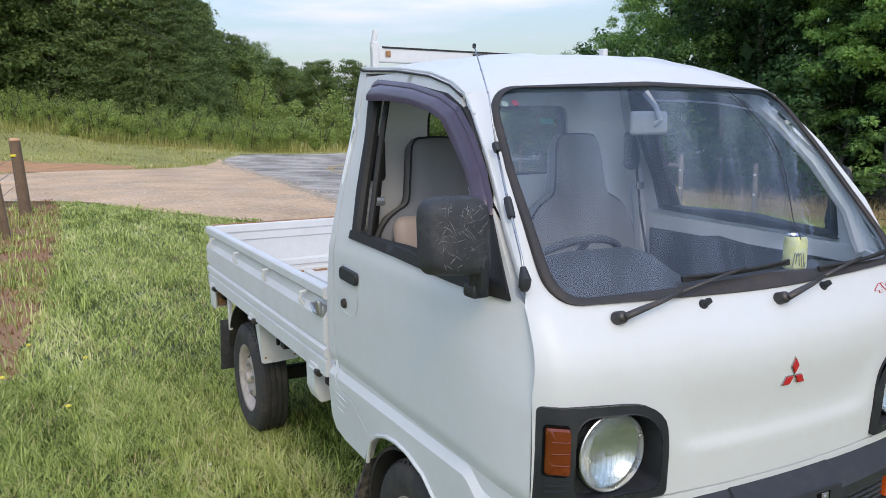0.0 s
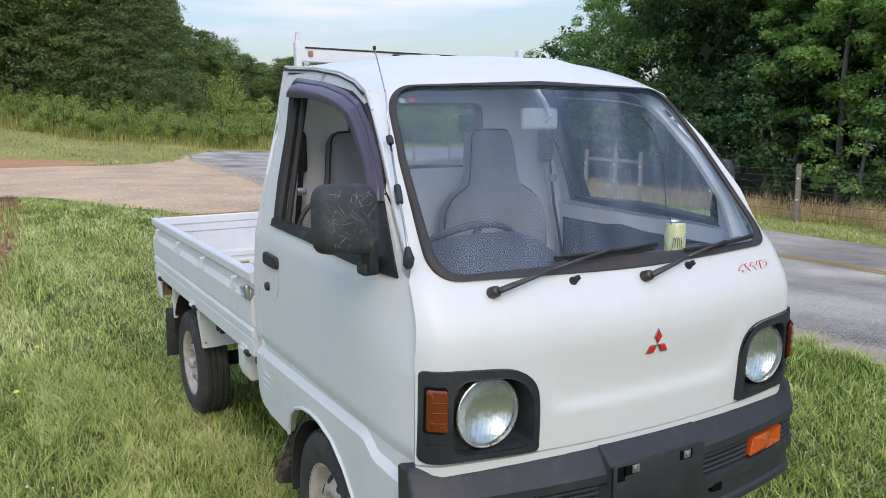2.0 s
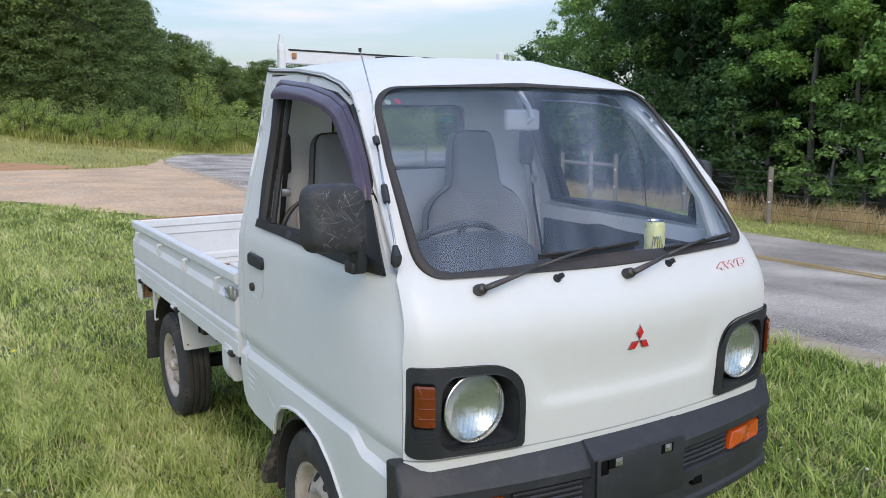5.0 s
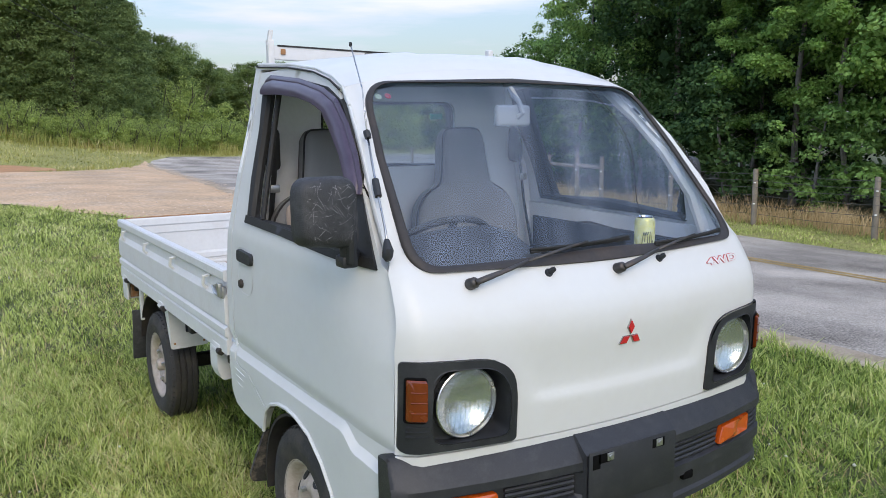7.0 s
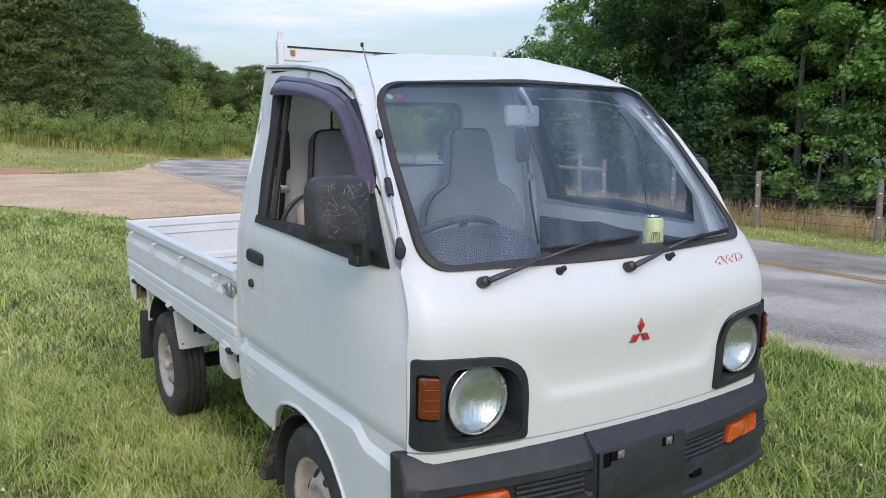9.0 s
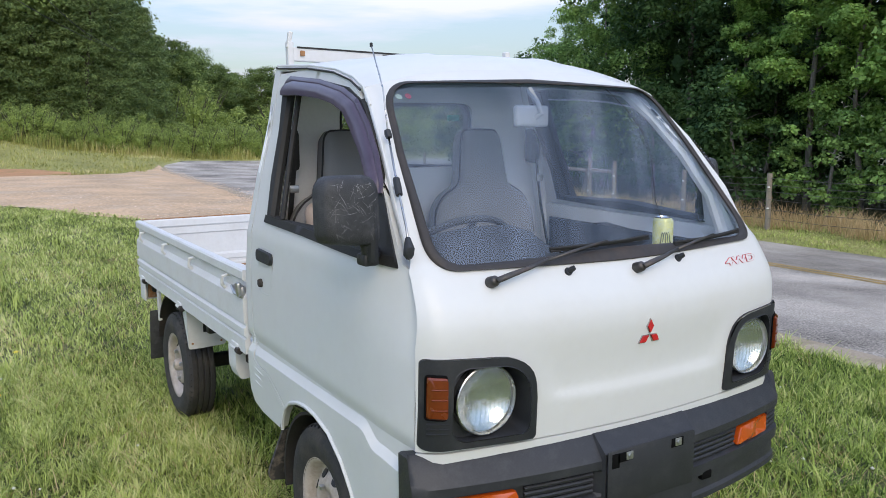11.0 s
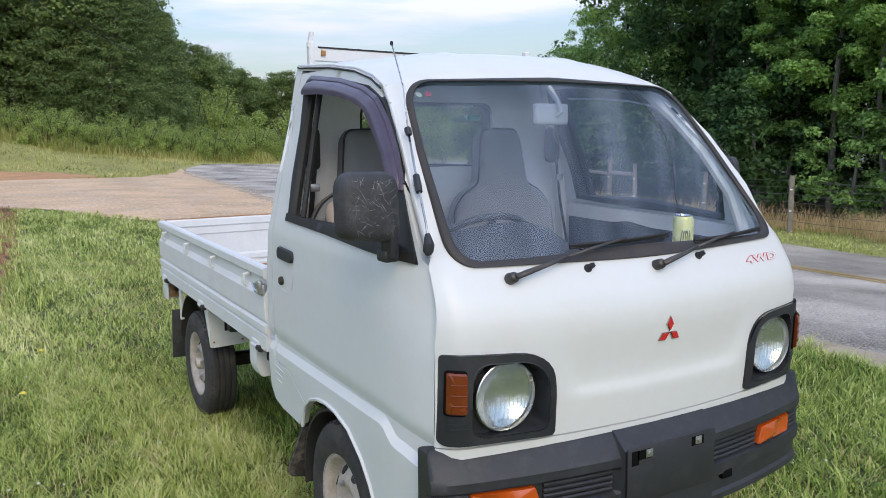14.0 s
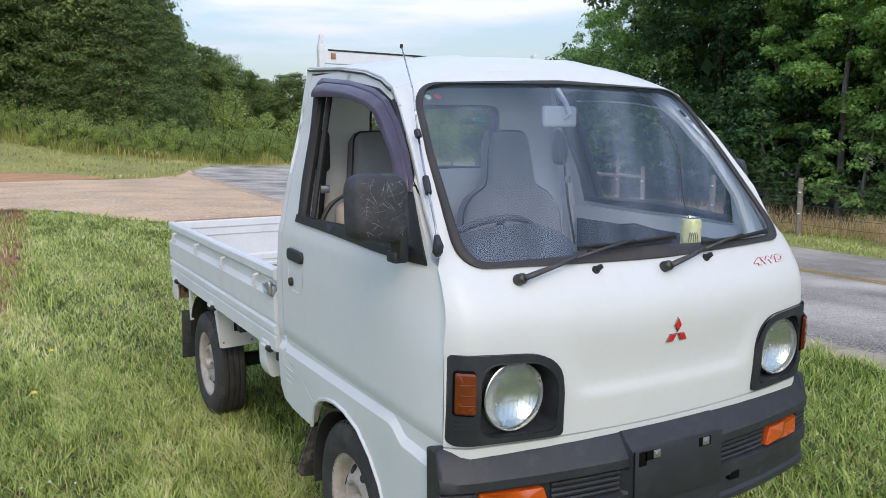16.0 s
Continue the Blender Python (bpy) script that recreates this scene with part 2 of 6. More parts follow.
RED = shader("red_enamel", (0.52, 0.015, 0.02), 0.3, vary=0.08, scale=30, coat=0.3)
AMBER = shader("amber_lens", (0.48, 0.075, 0.006), 0.22, vary=0.12, scale=25, coat=0.5)
AMBER_DARK = shader("deep_amber_lens", (0.15, 0.026, 0.004), 0.22, vary=0.15, scale=25, coat=0.5)
# bluish haze: sky reflection painted into these two panes, besides dust
WINDSCREEN = glass("windscreen_glass", (0.90, 0.94, 0.98), 1.74, haze=0.040, haze_colour=(0.42, 0.58, 0.85), band=(1.50, 1.58, (0.42, 0.53, 0.68)))
PANE = glass("window_glass", (0.94, 0.96, 0.98), 1.5, haze=0.085, haze_colour=(0.45, 0.58, 0.8))
REAR_PANE = glass("rear_window_glass", (0.50, 0.57, 0.61), 1.4, haze=0.01)
THIN_VISOR = glass("thin_smoke_acrylic", (0.70, 0.69, 0.74), 1.35, haze=0.03)
SLOT_BLACK = shader("slot_black", (0.004, 0.004, 0.004), 0.9, spec=0.1)
LENS = glass("lamp_glass", (0.92, 0.95, 0.94), 1.45, haze=0.045, haze_colour=(0.9, 0.91, 0.92))
CAN_MAT = shader("yellow_can_print", (0.70, 0.68, 0.24), 0.3, metal=0.1, vary=0.15, scale=30, dirt=(0.75, 0.78, 0.55), dirt_amount=0.8, dirt_scale=35)
ALU = shader("aluminium", (0.7, 0.7, 0.7), 0.25, metal=1.0, vary=0.05)
INK = shader("dark_print", (0.12, 0.13, 0.05), 0.5)
STICKER_GREEN = shader("green_sticker", (0.05, 0.42, 0.32), 0.5)
STICKER_PALE = shader("pale_sticker", (0.55, 0.62, 0.40), 0.5)
DARK_BARK = shader("dark_bark", (0.075, 0.065, 0.052), 0.9, vary=0.35, scale=3, fine=25, bump=0.8, bump_scale=18)
BARK = shader("bark", (0.21, 0.19, 0.165), 0.9, vary=0.35, scale=3, fine=25, bump=0.8, bump_scale=18)
POST_WOOD = shader("weathered_post_wood", (0.24, 0.21, 0.17), 0.9, vary=0.3, scale=6, fine=60, bump=0.6, bump_scale=50)
POST_BROWN = shader("brown_post_wood", (0.17, 0.115, 0.075), 0.9, vary=0.3, scale=6, fine=60, bump=0.6, bump_scale=50)
CUT_WOOD = shader("fresh_cut_wood", (0.62, 0.36, 0.2), 0.8, vary=0.15)
WIRE = shader("fence_wire", (0.14, 0.14, 0.14), 0.5, metal=0.6)
INSULATOR = shader("white_insulator", (0.8, 0.8, 0.76), 0.4)
INSULATOR_YELLOW = shader("yellow_insulator", (0.75, 0.62, 0.05), 0.4)
LEAF_FAR = leaf_shader("far_leaf", (0.04, 0.08, 0.03), (0.28, 0.37, 0.11), 0.35, patch=(0.5, 0.5, 0.5), detail=5)
YELLOW_LINE = shader("worn_yellow_road_paint", (0.42, 0.28, 0.085), 0.8, vary=0.2, scale=4, fine=40, dirt=(0.16, 0.14, 0.11), dirt_amount=0.8, dirt_scale=12)
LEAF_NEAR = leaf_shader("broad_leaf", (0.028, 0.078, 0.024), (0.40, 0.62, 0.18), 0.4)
# darker copy of the broad leaf: the wood's shade put into its colour
LEAF_SHADED = leaf_shader("shaded_broad_leaf", (0.014, 0.044, 0.02), (0.14, 0.25, 0.085), 0.4)
# maple green, lightened so that sky light sits in the colour
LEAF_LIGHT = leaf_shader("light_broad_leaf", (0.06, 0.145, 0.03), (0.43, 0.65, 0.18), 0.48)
NEEDLE = leaf_shader("pine_needle", (0.03, 0.07, 0.028), (0.29, 0.38, 0.13), 0.35, patch=(0.45, 0.45, 1.2), patch_gain=0.6, detail=6, rough=0.65, spread=0.5)
BUSH_LEAF = leaf_shader("bush_leaf", (0.13, 0.20, 0.05), (0.56, 0.66, 0.20), 0.5, patch=(2.2, 2.2, 1.0), detail=5)
GRASS = leaf_shader("grass_blade", (0.045, 0.08, 0.015), (0.56, 0.65, 0.185), 0.38, (0.90, 0.83, 0.45), (1.6, 0.35, 1.0), 0.54, 8, 0.76, 0.70)
# darker greens than GRASS, for the road side of the truck
DARKER_GRASS = leaf_shader("darker_grass_blade", (0.035, 0.08, 0.014), (0.40, 0.51, 0.12), 0.3, (0.85, 0.80, 0.38), (1.5, 0.8, 1.0), 0.45, 8, 0.74, 0.72)
BANK_GRASS = leaf_shader("bank_grass_blade", (0.15, 0.165, 0.04), (0.47, 0.46, 0.15), 0.28, (0.74, 0.62, 0.36), (0.4, 0.4, 1.0), 0.5)
DEAD_GRASS = leaf_shader("dead_grass_blade", (0.24, 0.115, 0.055), (0.42, 0.24, 0.125), 0.25)
DRY_GRASS = leaf_shader("dry_grass_blade", (0.40, 0.28, 0.14), (0.80, 0.62, 0.35), 0.35)


# ---- building helpers ----
from mathutils.geometry import delaunay_2d_cdt


def lerp(v, xs, ys):
    return float(np.interp(v, xs, ys))


def smooth(a, b, v):
    v = min(max((v - a) / (b - a), 0.0), 1.0)
    return v * v * (3 - 2 * v)


def finish(bm, smooth_faces=True):
    me = bpy.data.meshes.new("mesh")
    bm.to_mesh(me)
    bm.free()
    if smooth_faces:
        me.shade_smooth()
    return me


def part(name, bm, material, parent, label="", sharp=35.0, flat=False):
    """One mesh under a thing or a part; edges sharper than that stay hard."""
    bmesh.ops.remove_doubles(bm, verts=bm.verts, dist=1e-5)
    for e in bm.edges:
        e.smooth = len(e.link_faces) == 2 and e.calc_face_angle(0.0) <= radians(sharp)
    me = finish(bm, not flat)
    me.materials.append(material)
    ob = new(name, me)
    if parent is not None:
        ob.parent = parent
    if label:
        tagged(ob, label)
    return ob


def thing(name, label, category, group="", at=(0, 0, 0), kind=""):
    ob = new(name)
    ob.location = at
    ob.empty_display_size = 0.1
    return tagged(ob, label, category, group, kind)


def solid(ob, thickness, offset=-1.0):
    m = ob.modifiers.new("thickness", "SOLIDIFY")
    m.thickness, m.offset, m.use_even_offset = thickness, offset, False
    return ob


def box(bm, c, s, bevel=0.0, turn=None, seg=2):
    r = bmesh.ops.create_cube(bm, size=1.0)
    vs = r["verts"]
    bmesh.ops.scale(bm, vec=s, verts=vs)
    if bevel:
        es = list({e for v in vs for e in v.link_edges})
        r = bmesh.ops.bevel(bm, geom=es, offset=bevel, segments=seg, profile=0.5, affect="EDGES")
        vs = list({v for f in r["faces"] for v in f.verts} | {v for v in vs if v.is_valid})
    if turn is not None:
        bmesh.ops.rotate(bm, cent=(0, 0, 0), matrix=turn, verts=vs)
    bmesh.ops.translate(bm, vec=c, verts=vs)
    return vs


def tube(bm, pts, r, seg=8, caps=True, flat=1.0):
    """A round bar along points; r may be one number or one for each point."""
    pts = [Vector(p) for p in pts]
    rs = r if isinstance(r, (list, tuple)) else [r] * len(pts)
    rings, side = [], None
    for i, p in enumerate(pts):
        d = (pts[min(i + 1, len(pts) - 1)] - pts[max(i - 1, 0)]).normalized()
        if side is None:
            side = d.orthogonal().normalized()
        side = (side - d * side.dot(d)).normalized()
        up = d.cross(side)
        rings.append([bm.verts.new(p + rs[i] * (side * math.cos(2 * math.pi * k / seg) + up * flat * math.sin(2 * math.pi * k / seg))) for k in range(seg)])
    for a, b in zip(rings, rings[1:]):
        for k in range(seg):
            bm.faces.new((a[k], a[(k + 1) % seg], b[(k + 1) % seg], b[k]))
    if caps:
        bm.faces.new(rings[0][::-1])
        bm.faces.new(rings[-1])


def lathe(bm, profile, m, seg=40, close=False):
    """profile: (radius, height) turned about z of the pose m."""
    rings = [[bm.verts.new(m @ Vector((r * math.cos(2 * math.pi * k / seg), r * math.sin(2 * math.pi * k / seg), h))) for k in range(seg)] for r, h in profile]
    pairs = list(zip(rings, rings[1:]))
    if close:
        pairs.append((rings[-1], rings[0]))
    for a, b in pairs:
        for k in range(seg):
            bm.faces.new((a[k], a[(k + 1) % seg], b[(k + 1) % seg], b[k]))
    return rings


def sheet(bm, fn, us, vs):
    """A grid of fn(u, v)."""
    g = [[bm.verts.new(fn(u, v)) for v in vs] for u in us]
    for a, b in zip(g, g[1:]):
        for k in range(len(vs) - 1):
            bm.faces.new((a[k], b[k], b[k + 1], a[k + 1]))
    return g


def loft(bm, loops, caps=True, closed=True):
    rings = [[bm.verts.new(p) for p in loop] for loop in loops]
    n = len(rings[0])
    for a, b in zip(rings, rings[1:]):
        for k in range(n if closed else n - 1):
            bm.faces.new((a[k], a[(k + 1) % n], b[(k + 1) % n], b[k]))
    if caps and closed:
        bm.faces.new(rings[0][::-1])
        bm.faces.new(rings[-1])
    return rings


def rounded(pts, r, seg=6):
    """A closed 2D outline with its corners rounded; r: one radius or one for each corner."""
    out, n = [], len(pts)
    rs = r if isinstance(r, (list, tuple)) else [r] * n
    for i in range(n):
        p, a, b = Vector(pts[i]), Vector(pts[i - 1]), Vector(pts[(i + 1) % n])
        if rs[i] <= 0:
            out.append((p.x, p.y))
            continue
        da, db = (a - p), (b - p)
        k = min(rs[i], da.length * 0.49, db.length * 0.49)
        s, e = p + da.normalized() * k, p + db.normalized() * k
        for j in range(seg + 1):
            t = j / seg
            q = s * (1 - t) ** 2 + p * 2 * t * (1 - t) + e * t * t
            out.append((q.x, q.y))
    return out


def fine(outline, step):
    out = []
    for a, b in zip(outline, outline[1:] + outline[:1]):
        n = max(1, int(math.dist(a, b) / step))
        out += [(a[0] + (b[0] - a[0]) * k / n, a[1] + (b[1] - a[1]) * k / n) for k in range(n)]
    return out


def inside(p, poly):
    x, y = p
    c, j = False, len(poly) - 1
    for i in range(len(poly)):
        if (poly[i][1] > y) != (poly[j][1] > y) and x < (poly[j][0] - poly[i][0]) * (y - poly[i][1]) / (poly[j][1] - poly[i][1]) + poly[i][0]:
            c = not c
        j = i
    return c


def skin(bm, outer, holes, fn, step=0.03, flip=False, lines=()):
    """A curved panel with openings: a 2D outline and holes, carried into space by fn(a, b)."""
    loops = [fine(outer, step)] + [fine(h, step) for h in holes]
    verts, edges = [], []
    for lp in loops:
        s = len(verts)
        verts += [Vector(p) for p in lp]
        edges += [(s + k, s + (k + 1) % len(lp)) for k in range(len(lp))]
    for ln in lines:
        pts = [p for p in fine(list(ln) + [ln[-1]], step)[:-1] if inside(p, loops[0]) and not any(inside(p, h) for h in loops[1:])]
        rim = np.array([q for lp in loops for q in lp])
        pts = [p for p in pts if ((rim - p) ** 2).sum(1).min() > (step * 0.4) ** 2]
        s = len(verts)
        verts += [Vector(p) for p in pts]
        edges += [(s + k, s + k + 1) for k in range(len(pts) - 1) if math.dist(pts[k], pts[k + 1]) < step * 2.2]
    border = np.array([tuple(v) for v in verts])
    lo, hi = border.min(0), border.max(0)
    for i, a in enumerate(np.arange(lo[0] + step / 2, hi[0], step)):
        for b in np.arange(lo[1] + step / 2, hi[1], step):
            p = (a, b + (step / 2 if i % 2 else 0))
            if inside(p, loops[0]) and not any(inside(p, h) for h in loops[1:]) and ((border - p) ** 2).sum(1).min() > (step * 0.45) ** 2:
                verts.append(Vector(p))
    co, _, faces, _, _, _ = delaunay_2d_cdt(verts, edges, [], 0, 1e-6)
    vs = [bm.verts.new(fn(c.x, c.y)) for c in co]
    for f in faces:
        m = sum((co[i] for i in f), Vector((0, 0))) / len(f)
        if inside(m, loops[0]) and not any(inside(m, h) for h in loops[1:]):
            t = [vs[i] for i in f]
            try:
                bm.faces.new(t[::-1] if flip else t)
            except ValueError:
                pass
    bmesh.ops.delete(bm, geom=[v for v in bm.verts if not v.link_faces], context="VERTS")


def quads_mesh(name, verts, faces, material):
    """A mesh from arrays of many small pieces."""
    me = bpy.data.meshes.new(name)
    n, f = len(verts), len(faces)
    k = faces.shape[1]
    me.vertices.add(n)
    me.vertices.foreach_set("co", verts.astype(np.float32).ravel())
    me.loops.add(f * k)
    me.loops.foreach_set("vertex_index", faces.astype(np.int32).ravel())
    me.polygons.add(f)
    me.polygons.foreach_set("loop_start", (np.arange(f) * k).astype(np.int32))
    me.update(calc_edges=True)
    me.validate()
    me.materials.append(material)
    return me


# ---- the land: lawn, verge, road, gravel drive ----
def ground_z(x, y):
    z = -0.05 * (min(max(x, 1.2), 9.8) - 1.2)
    z += 1.3 * smooth(27, 46, y - 0.2 * max(x, 0.0))
    z += 0.50 * smooth(29, 37, y) * (1 - smooth(-3.0, 4.5, x)) - 0.16 * smooth(34, 38, y) * smooth(3, 8, x)
    return z


ROAD_NEAR = [(3.65, -60), (3.65, 8), (4.2, 15), (5.0, 21.6), (5.45, 27), (5.65, 30.6), (6.1, 32.6), (7.3, 34.3), (9.1, 35.4), (11.5, 35.9), (20, 36.4), (60, 38)]
ROAD_FAR = [(9.7, -60), (9.7, 8), (9.75, 14), (9.9, 19), (10.4, 23), (11.2, 25.6), (12.4, 27.5), (14.0, 28.6), (16.0, 29.2), (18, 29.6), (24, 30), (60, 31)]


def along(line, k):
    """A point of a polyline at its k-th part, smoothed."""
    xs = np.linspace(0, 1, len(line))
    w = 0.02
    ks = np.clip(np.linspace(k - w, k + w, 5), 0, 1)
    return np.array([np.interp(ks, xs, [p[i] for p in line]).mean() for i in (0, 1)])


def ground_shader():
    m = shader("lawn_soil", (0.065, 0.078, 0.026), 0.95, vary=0.35, scale=1.6, fine=90, bump=0.9, bump_scale=90,
               dirt=(0.20, 0.17, 0.08), dirt_amount=0.55, dirt_scale=2.5)
    return m


LAWN = ground_shader()
MOUND = shader("mown_grass_far", (0.28, 0.275, 0.085), 0.95, vary=0.3, scale=0.5, fine=9, bump=0.6, bump_scale=20, dirt=(0.33, 0.29, 0.12), dirt_amount=0.5, dirt_scale=0.35)
MOWN = shader("mown_grass_near", (0.135, 0.165, 0.045), 0.95, vary=0.35, scale=1.2, fine=40, bump=0.7, bump_scale=60, dirt=(0.20, 0.20, 0.07), dirt_amount=0.5, dirt_scale=1.5)
ASPHALT = shader("asphalt", (0.385, 0.345, 0.30), 0.92, vary=1.0, scale=0.7, fine=75, bump=0.8, bump_scale=110, dirt=(0.31, 0.28, 0.245), dirt_amount=0.6, dirt_scale=1.1, spec=0.15)
GRAVEL = shader("tan_gravel", (0.56, 0.385, 0.235), 0.95, vary=0.42, scale=0.6, fine=14, bump=0.9, bump_scale=40, dirt=(0.55, 0.44, 0.34), dirt_amount=0.6, dirt_scale=0.8)
EDGE_SOIL = shader("pale_road_edge_soil", (0.40, 0.325, 0.24), 0.95, vary=0.3, scale=2, fine=40, bump=0.9, bump_scale=60, dirt=(0.16, 0.14, 0.06), dirt_amount=0.7, dirt_scale=3)
CLAY = shader("orange_clay", (0.48, 0.25, 0.12), 0.95, vary=0.25, scale=1, fine=18, bump=0.7, bump_scale=30, dirt=(0.16, 0.17, 0.05), dirt_amount=0.5, dirt_scale=1.5)

gx = np.concatenate([[-400, -150, -60, -30], np.arange(-16, 26, 0.5), [30, 40, 60, 100, 200, 400]])
gy = np.concatenate([[-300, -100, -40, -15], np.arange(-8, 56, 0.5), [60, 70, 90, 130, 200, 400, 900]])
bm = bmesh.new()
sheet(bm, lambda x, y: Vector((x, y, ground_z(x, y) - 0.009 + (0.006 * noise.noise((x * 0.8, y * 0.8, 0)) if -16 < x < 26 else 0))), list(gx), list(gy))
tagged(part("ground", bm, LAWN, None), "mown lawn and verge sloping down to the road", "ground", kind="structure")

bm = bmesh.new()
sheet(bm, lambda k, s: (lambda a, b: Vector((*(a + (b - a) * s), ground_z(*(a + (b - a) * s)) + 0.018 + 0.03 * math.sin(math.pi * s))))(along(ROAD_NEAR, k), along(ROAD_FAR, k)),
      list(np.linspace(0, 1, 160)), list(np.linspace(0, 1, 15)))
road = tagged(part("road", bm, ASPHALT, None), "worn grey asphalt country road bending behind the meadow", "road", kind="structure")
for side_shift in (-0.085, 0.085):
    bm = bmesh.new()

    def line_at(k, s, d=side_shift):
        a, b = along(ROAD_NEAR, k), along(ROAD_FAR, k)
        w = (b - a) / np.linalg.norm(b - a)
        p = a + (b - a) * 0.565 + w * (d + s)
        return Vector((*p, ground_z(*p) + 0.018 + 0.03 * math.sin(math.pi * 0.565) + 0.005))
    sheet(bm, line_at, list(np.linspace(0, 1, 160)), [-0.05, 0.05])
    part("centre_line", bm, YELLOW_LINE, road, "worn yellow centre line")

# soil fringe beside the asphalt
bm = bmesh.new()


def fringe(k, s):
    a, b = along(ROAD_NEAR, k), along(ROAD_FAR, k)
    w = (b - a) / np.linalg.norm(b - a)
    wob = 0.20 * noise.noise((a[1] * 1.3, 3.0, 0)) + 0.12 * noise.noise((a[1] * 5.1, 1.0, 0))
    bite = 0.10 * noise.noise((a[1] * 2.3, 7.0, 0)) + 0.05 * noise.noise((a[1] * 9.0, 5.0, 0))
    p = a + w * (0.10 + bite * (1 - s) - s * (0.30 + wob))
    return Vector((*p, ground_z(*p) + lerp(s, [0, 0.4, 1], [0.028, 0.026, 0.004])))


sheet(bm, fringe, list(np.linspace(0, 0.5, 500)), [0.0, 0.4, 1.0])
tagged(part("road_edge", bm, EDGE_SOIL, None), "pale gravelly soil along the asphalt edge", "road edge", kind="structure")

# gravel drive that joins the road
drive_near = [(-30, 25), (-12, 20.5), (-5, 18.6), (-0.9, 16.2), (0.0, 14.6), (0.7, 13.1), (1.25, 11.7), (1.9, 10.4), (2.8, 8.4), (3.72, 5.5)]
drive_far = [(-30, 33), (-12, 28.5), (-5, 26.8), (-1.0, 26.3), (0.8, 26.2), (2.0, 26.9), (3.3, 28.0), (4.2, 29.2), (5.3, 31.0), (6.0, 32.5)]
outline = drive_near + [(3.85, 8), (4.45, 15), (5.25, 21.6), (5.7, 27), (5.9, 30.6)] + drive_far[::-1]
outline = [(x + 0.25 * noise.noise((x * 0.9, y * 0.9, 5)), y + 0.35 * noise.noise((x * 0.9, y * 0.9, 9))) for x, y in fine(outline, 0.4)]
bm = bmesh.new()
skin(bm, outline, [], lambda x, y: Vector((x, y, ground_z(x, y) + 0.012 + 0.006 * noise.noise((x * 0.7, y * 0.7, 2)))), step=0.5)
tagged(part("gravel_drive", bm, GRAVEL, None), "tan gravel drive meeting the road", "driveway", kind="structure")

# bare orange clay patch on the bank behind the drive
bm = bmesh.new()
patch = [(-9 + 0.0, 27.9), (-4, 26.7), (-1.0, 26.4), (0.8, 26.3), (2.0, 26.95), (2.4, 27.6), (1.6, 29.0), (-1.5, 30.6), (-5, 31.2), (-9, 31.6)]
patch = [(x + 0.4 * noise.noise((x, y, 1)), y + 0.3 * noise.noise((x, y, 4))) for x, y in fine(patch, 0.4)]
skin(bm, patch, [], lambda x, y: Vector((x, y, ground_z(x, y) + 0.012)), step=0.5)
tagged(part("clay_patch", bm, CLAY, None), "bare orange clay on the grassy bank", "soil", kind="structure")

# mown bank behind the drive and the road bend
bm = bmesh.new()
bank = [(-30, 32.4), (-12, 27.8), (-5, 26.1), (-1.0, 25.6), (0.9, 25.5), (2.3, 26.3), (3.7, 27.5), (4.7, 28.8), (5.8, 30.8), (6.2, 32.5), (7.2, 34.5), (9.0, 35.6), (11.5, 36.1), (20, 36.6), (40, 37.5), (40, 44), (10, 46), (-30, 46)]
bank = [(x + 0.2 * noise.noise((x * 0.9, y * 0.9, 5)), y + 0.1 * noise.noise((x, y, 9))) for x, y in fine(bank, 0.5)]
skin(bm, bank, [], lambda x, y: Vector((x, y, ground_z(x, y) + 0.002)), step=1.0)
tagged(part("grass_bank", bm, MOUND, None), "mown light green grass bank behind the drive", "grass", kind="structure")

# dry strip under the paddock fence
bm = bmesh.new()
strip = [(-0.85, 15.4), (-1.08, 11.5), (-1.18, 9.3), (-1.34, 7.5), (-1.5, 5.8), (-1.7, 4.0), (-2.9, 4.0), (-2.7, 7.5), (-2.4, 11.5), (-1.9, 15.6)]
strip = [(x + 0.22 * noise.noise((x * 2, y * 2, 1)), y) for x, y in fine(strip, 0.15)]
skin(bm, strip, [], lambda x, y: Vector((x, y, ground_z(x, y) + 0.001)), step=0.3)
tagged(part("dry_strip", bm, shader("dry_thatch", (0.33, 0.18, 0.095), 0.95, vary=0.35, scale=3, fine=50, bump=0.9, bump_scale=70, dirt=(0.16, 0.16, 0.05), dirt_amount=0.6, dirt_scale=3), None),
       "dead brown grass under the paddock fence", "grass", kind="structure")


# loose stones on the drive
rng = np.random.default_rng(8)
octa = np.array([(1, 0, 0), (-1, 0, 0), (0, 1, 0), (0, -1, 0), (0, 0, 0.8), (0, 0, -0.6)])
octf = np.array([(0, 2, 4), (2, 1, 4), (1, 3, 4), (3, 0, 4), (2, 0, 5), (1, 2, 5), (3, 1, 5), (0, 3, 5)])
sv, sf = [], []
while len(sv) < 3200:
    x, y = rng.uniform(-3, 5.8), rng.uniform(7, 29)
    if not inside((x, y), outline) or noise.noise((x * 0.6, y * 0.5, 3)) < rng.uniform(-0.9, 0.5):
        continue
    r = 0.007 + 0.020 * rng.uniform(0, 1) ** 4
    a = rng.uniform(0, 6.28)
    c, s = math.cos(a), math.sin(a)
    q = octa * (r * rng.uniform(0.7, 1.3, 3))
    sf.append(octf + 6 * len(sv))
    sv.append(np.column_stack([x + c * q[:, 0] - s * q[:, 1], y + s * q[:, 0] + c * q[:, 1], ground_z(x, y) + 0.007 + q[:, 2]]))
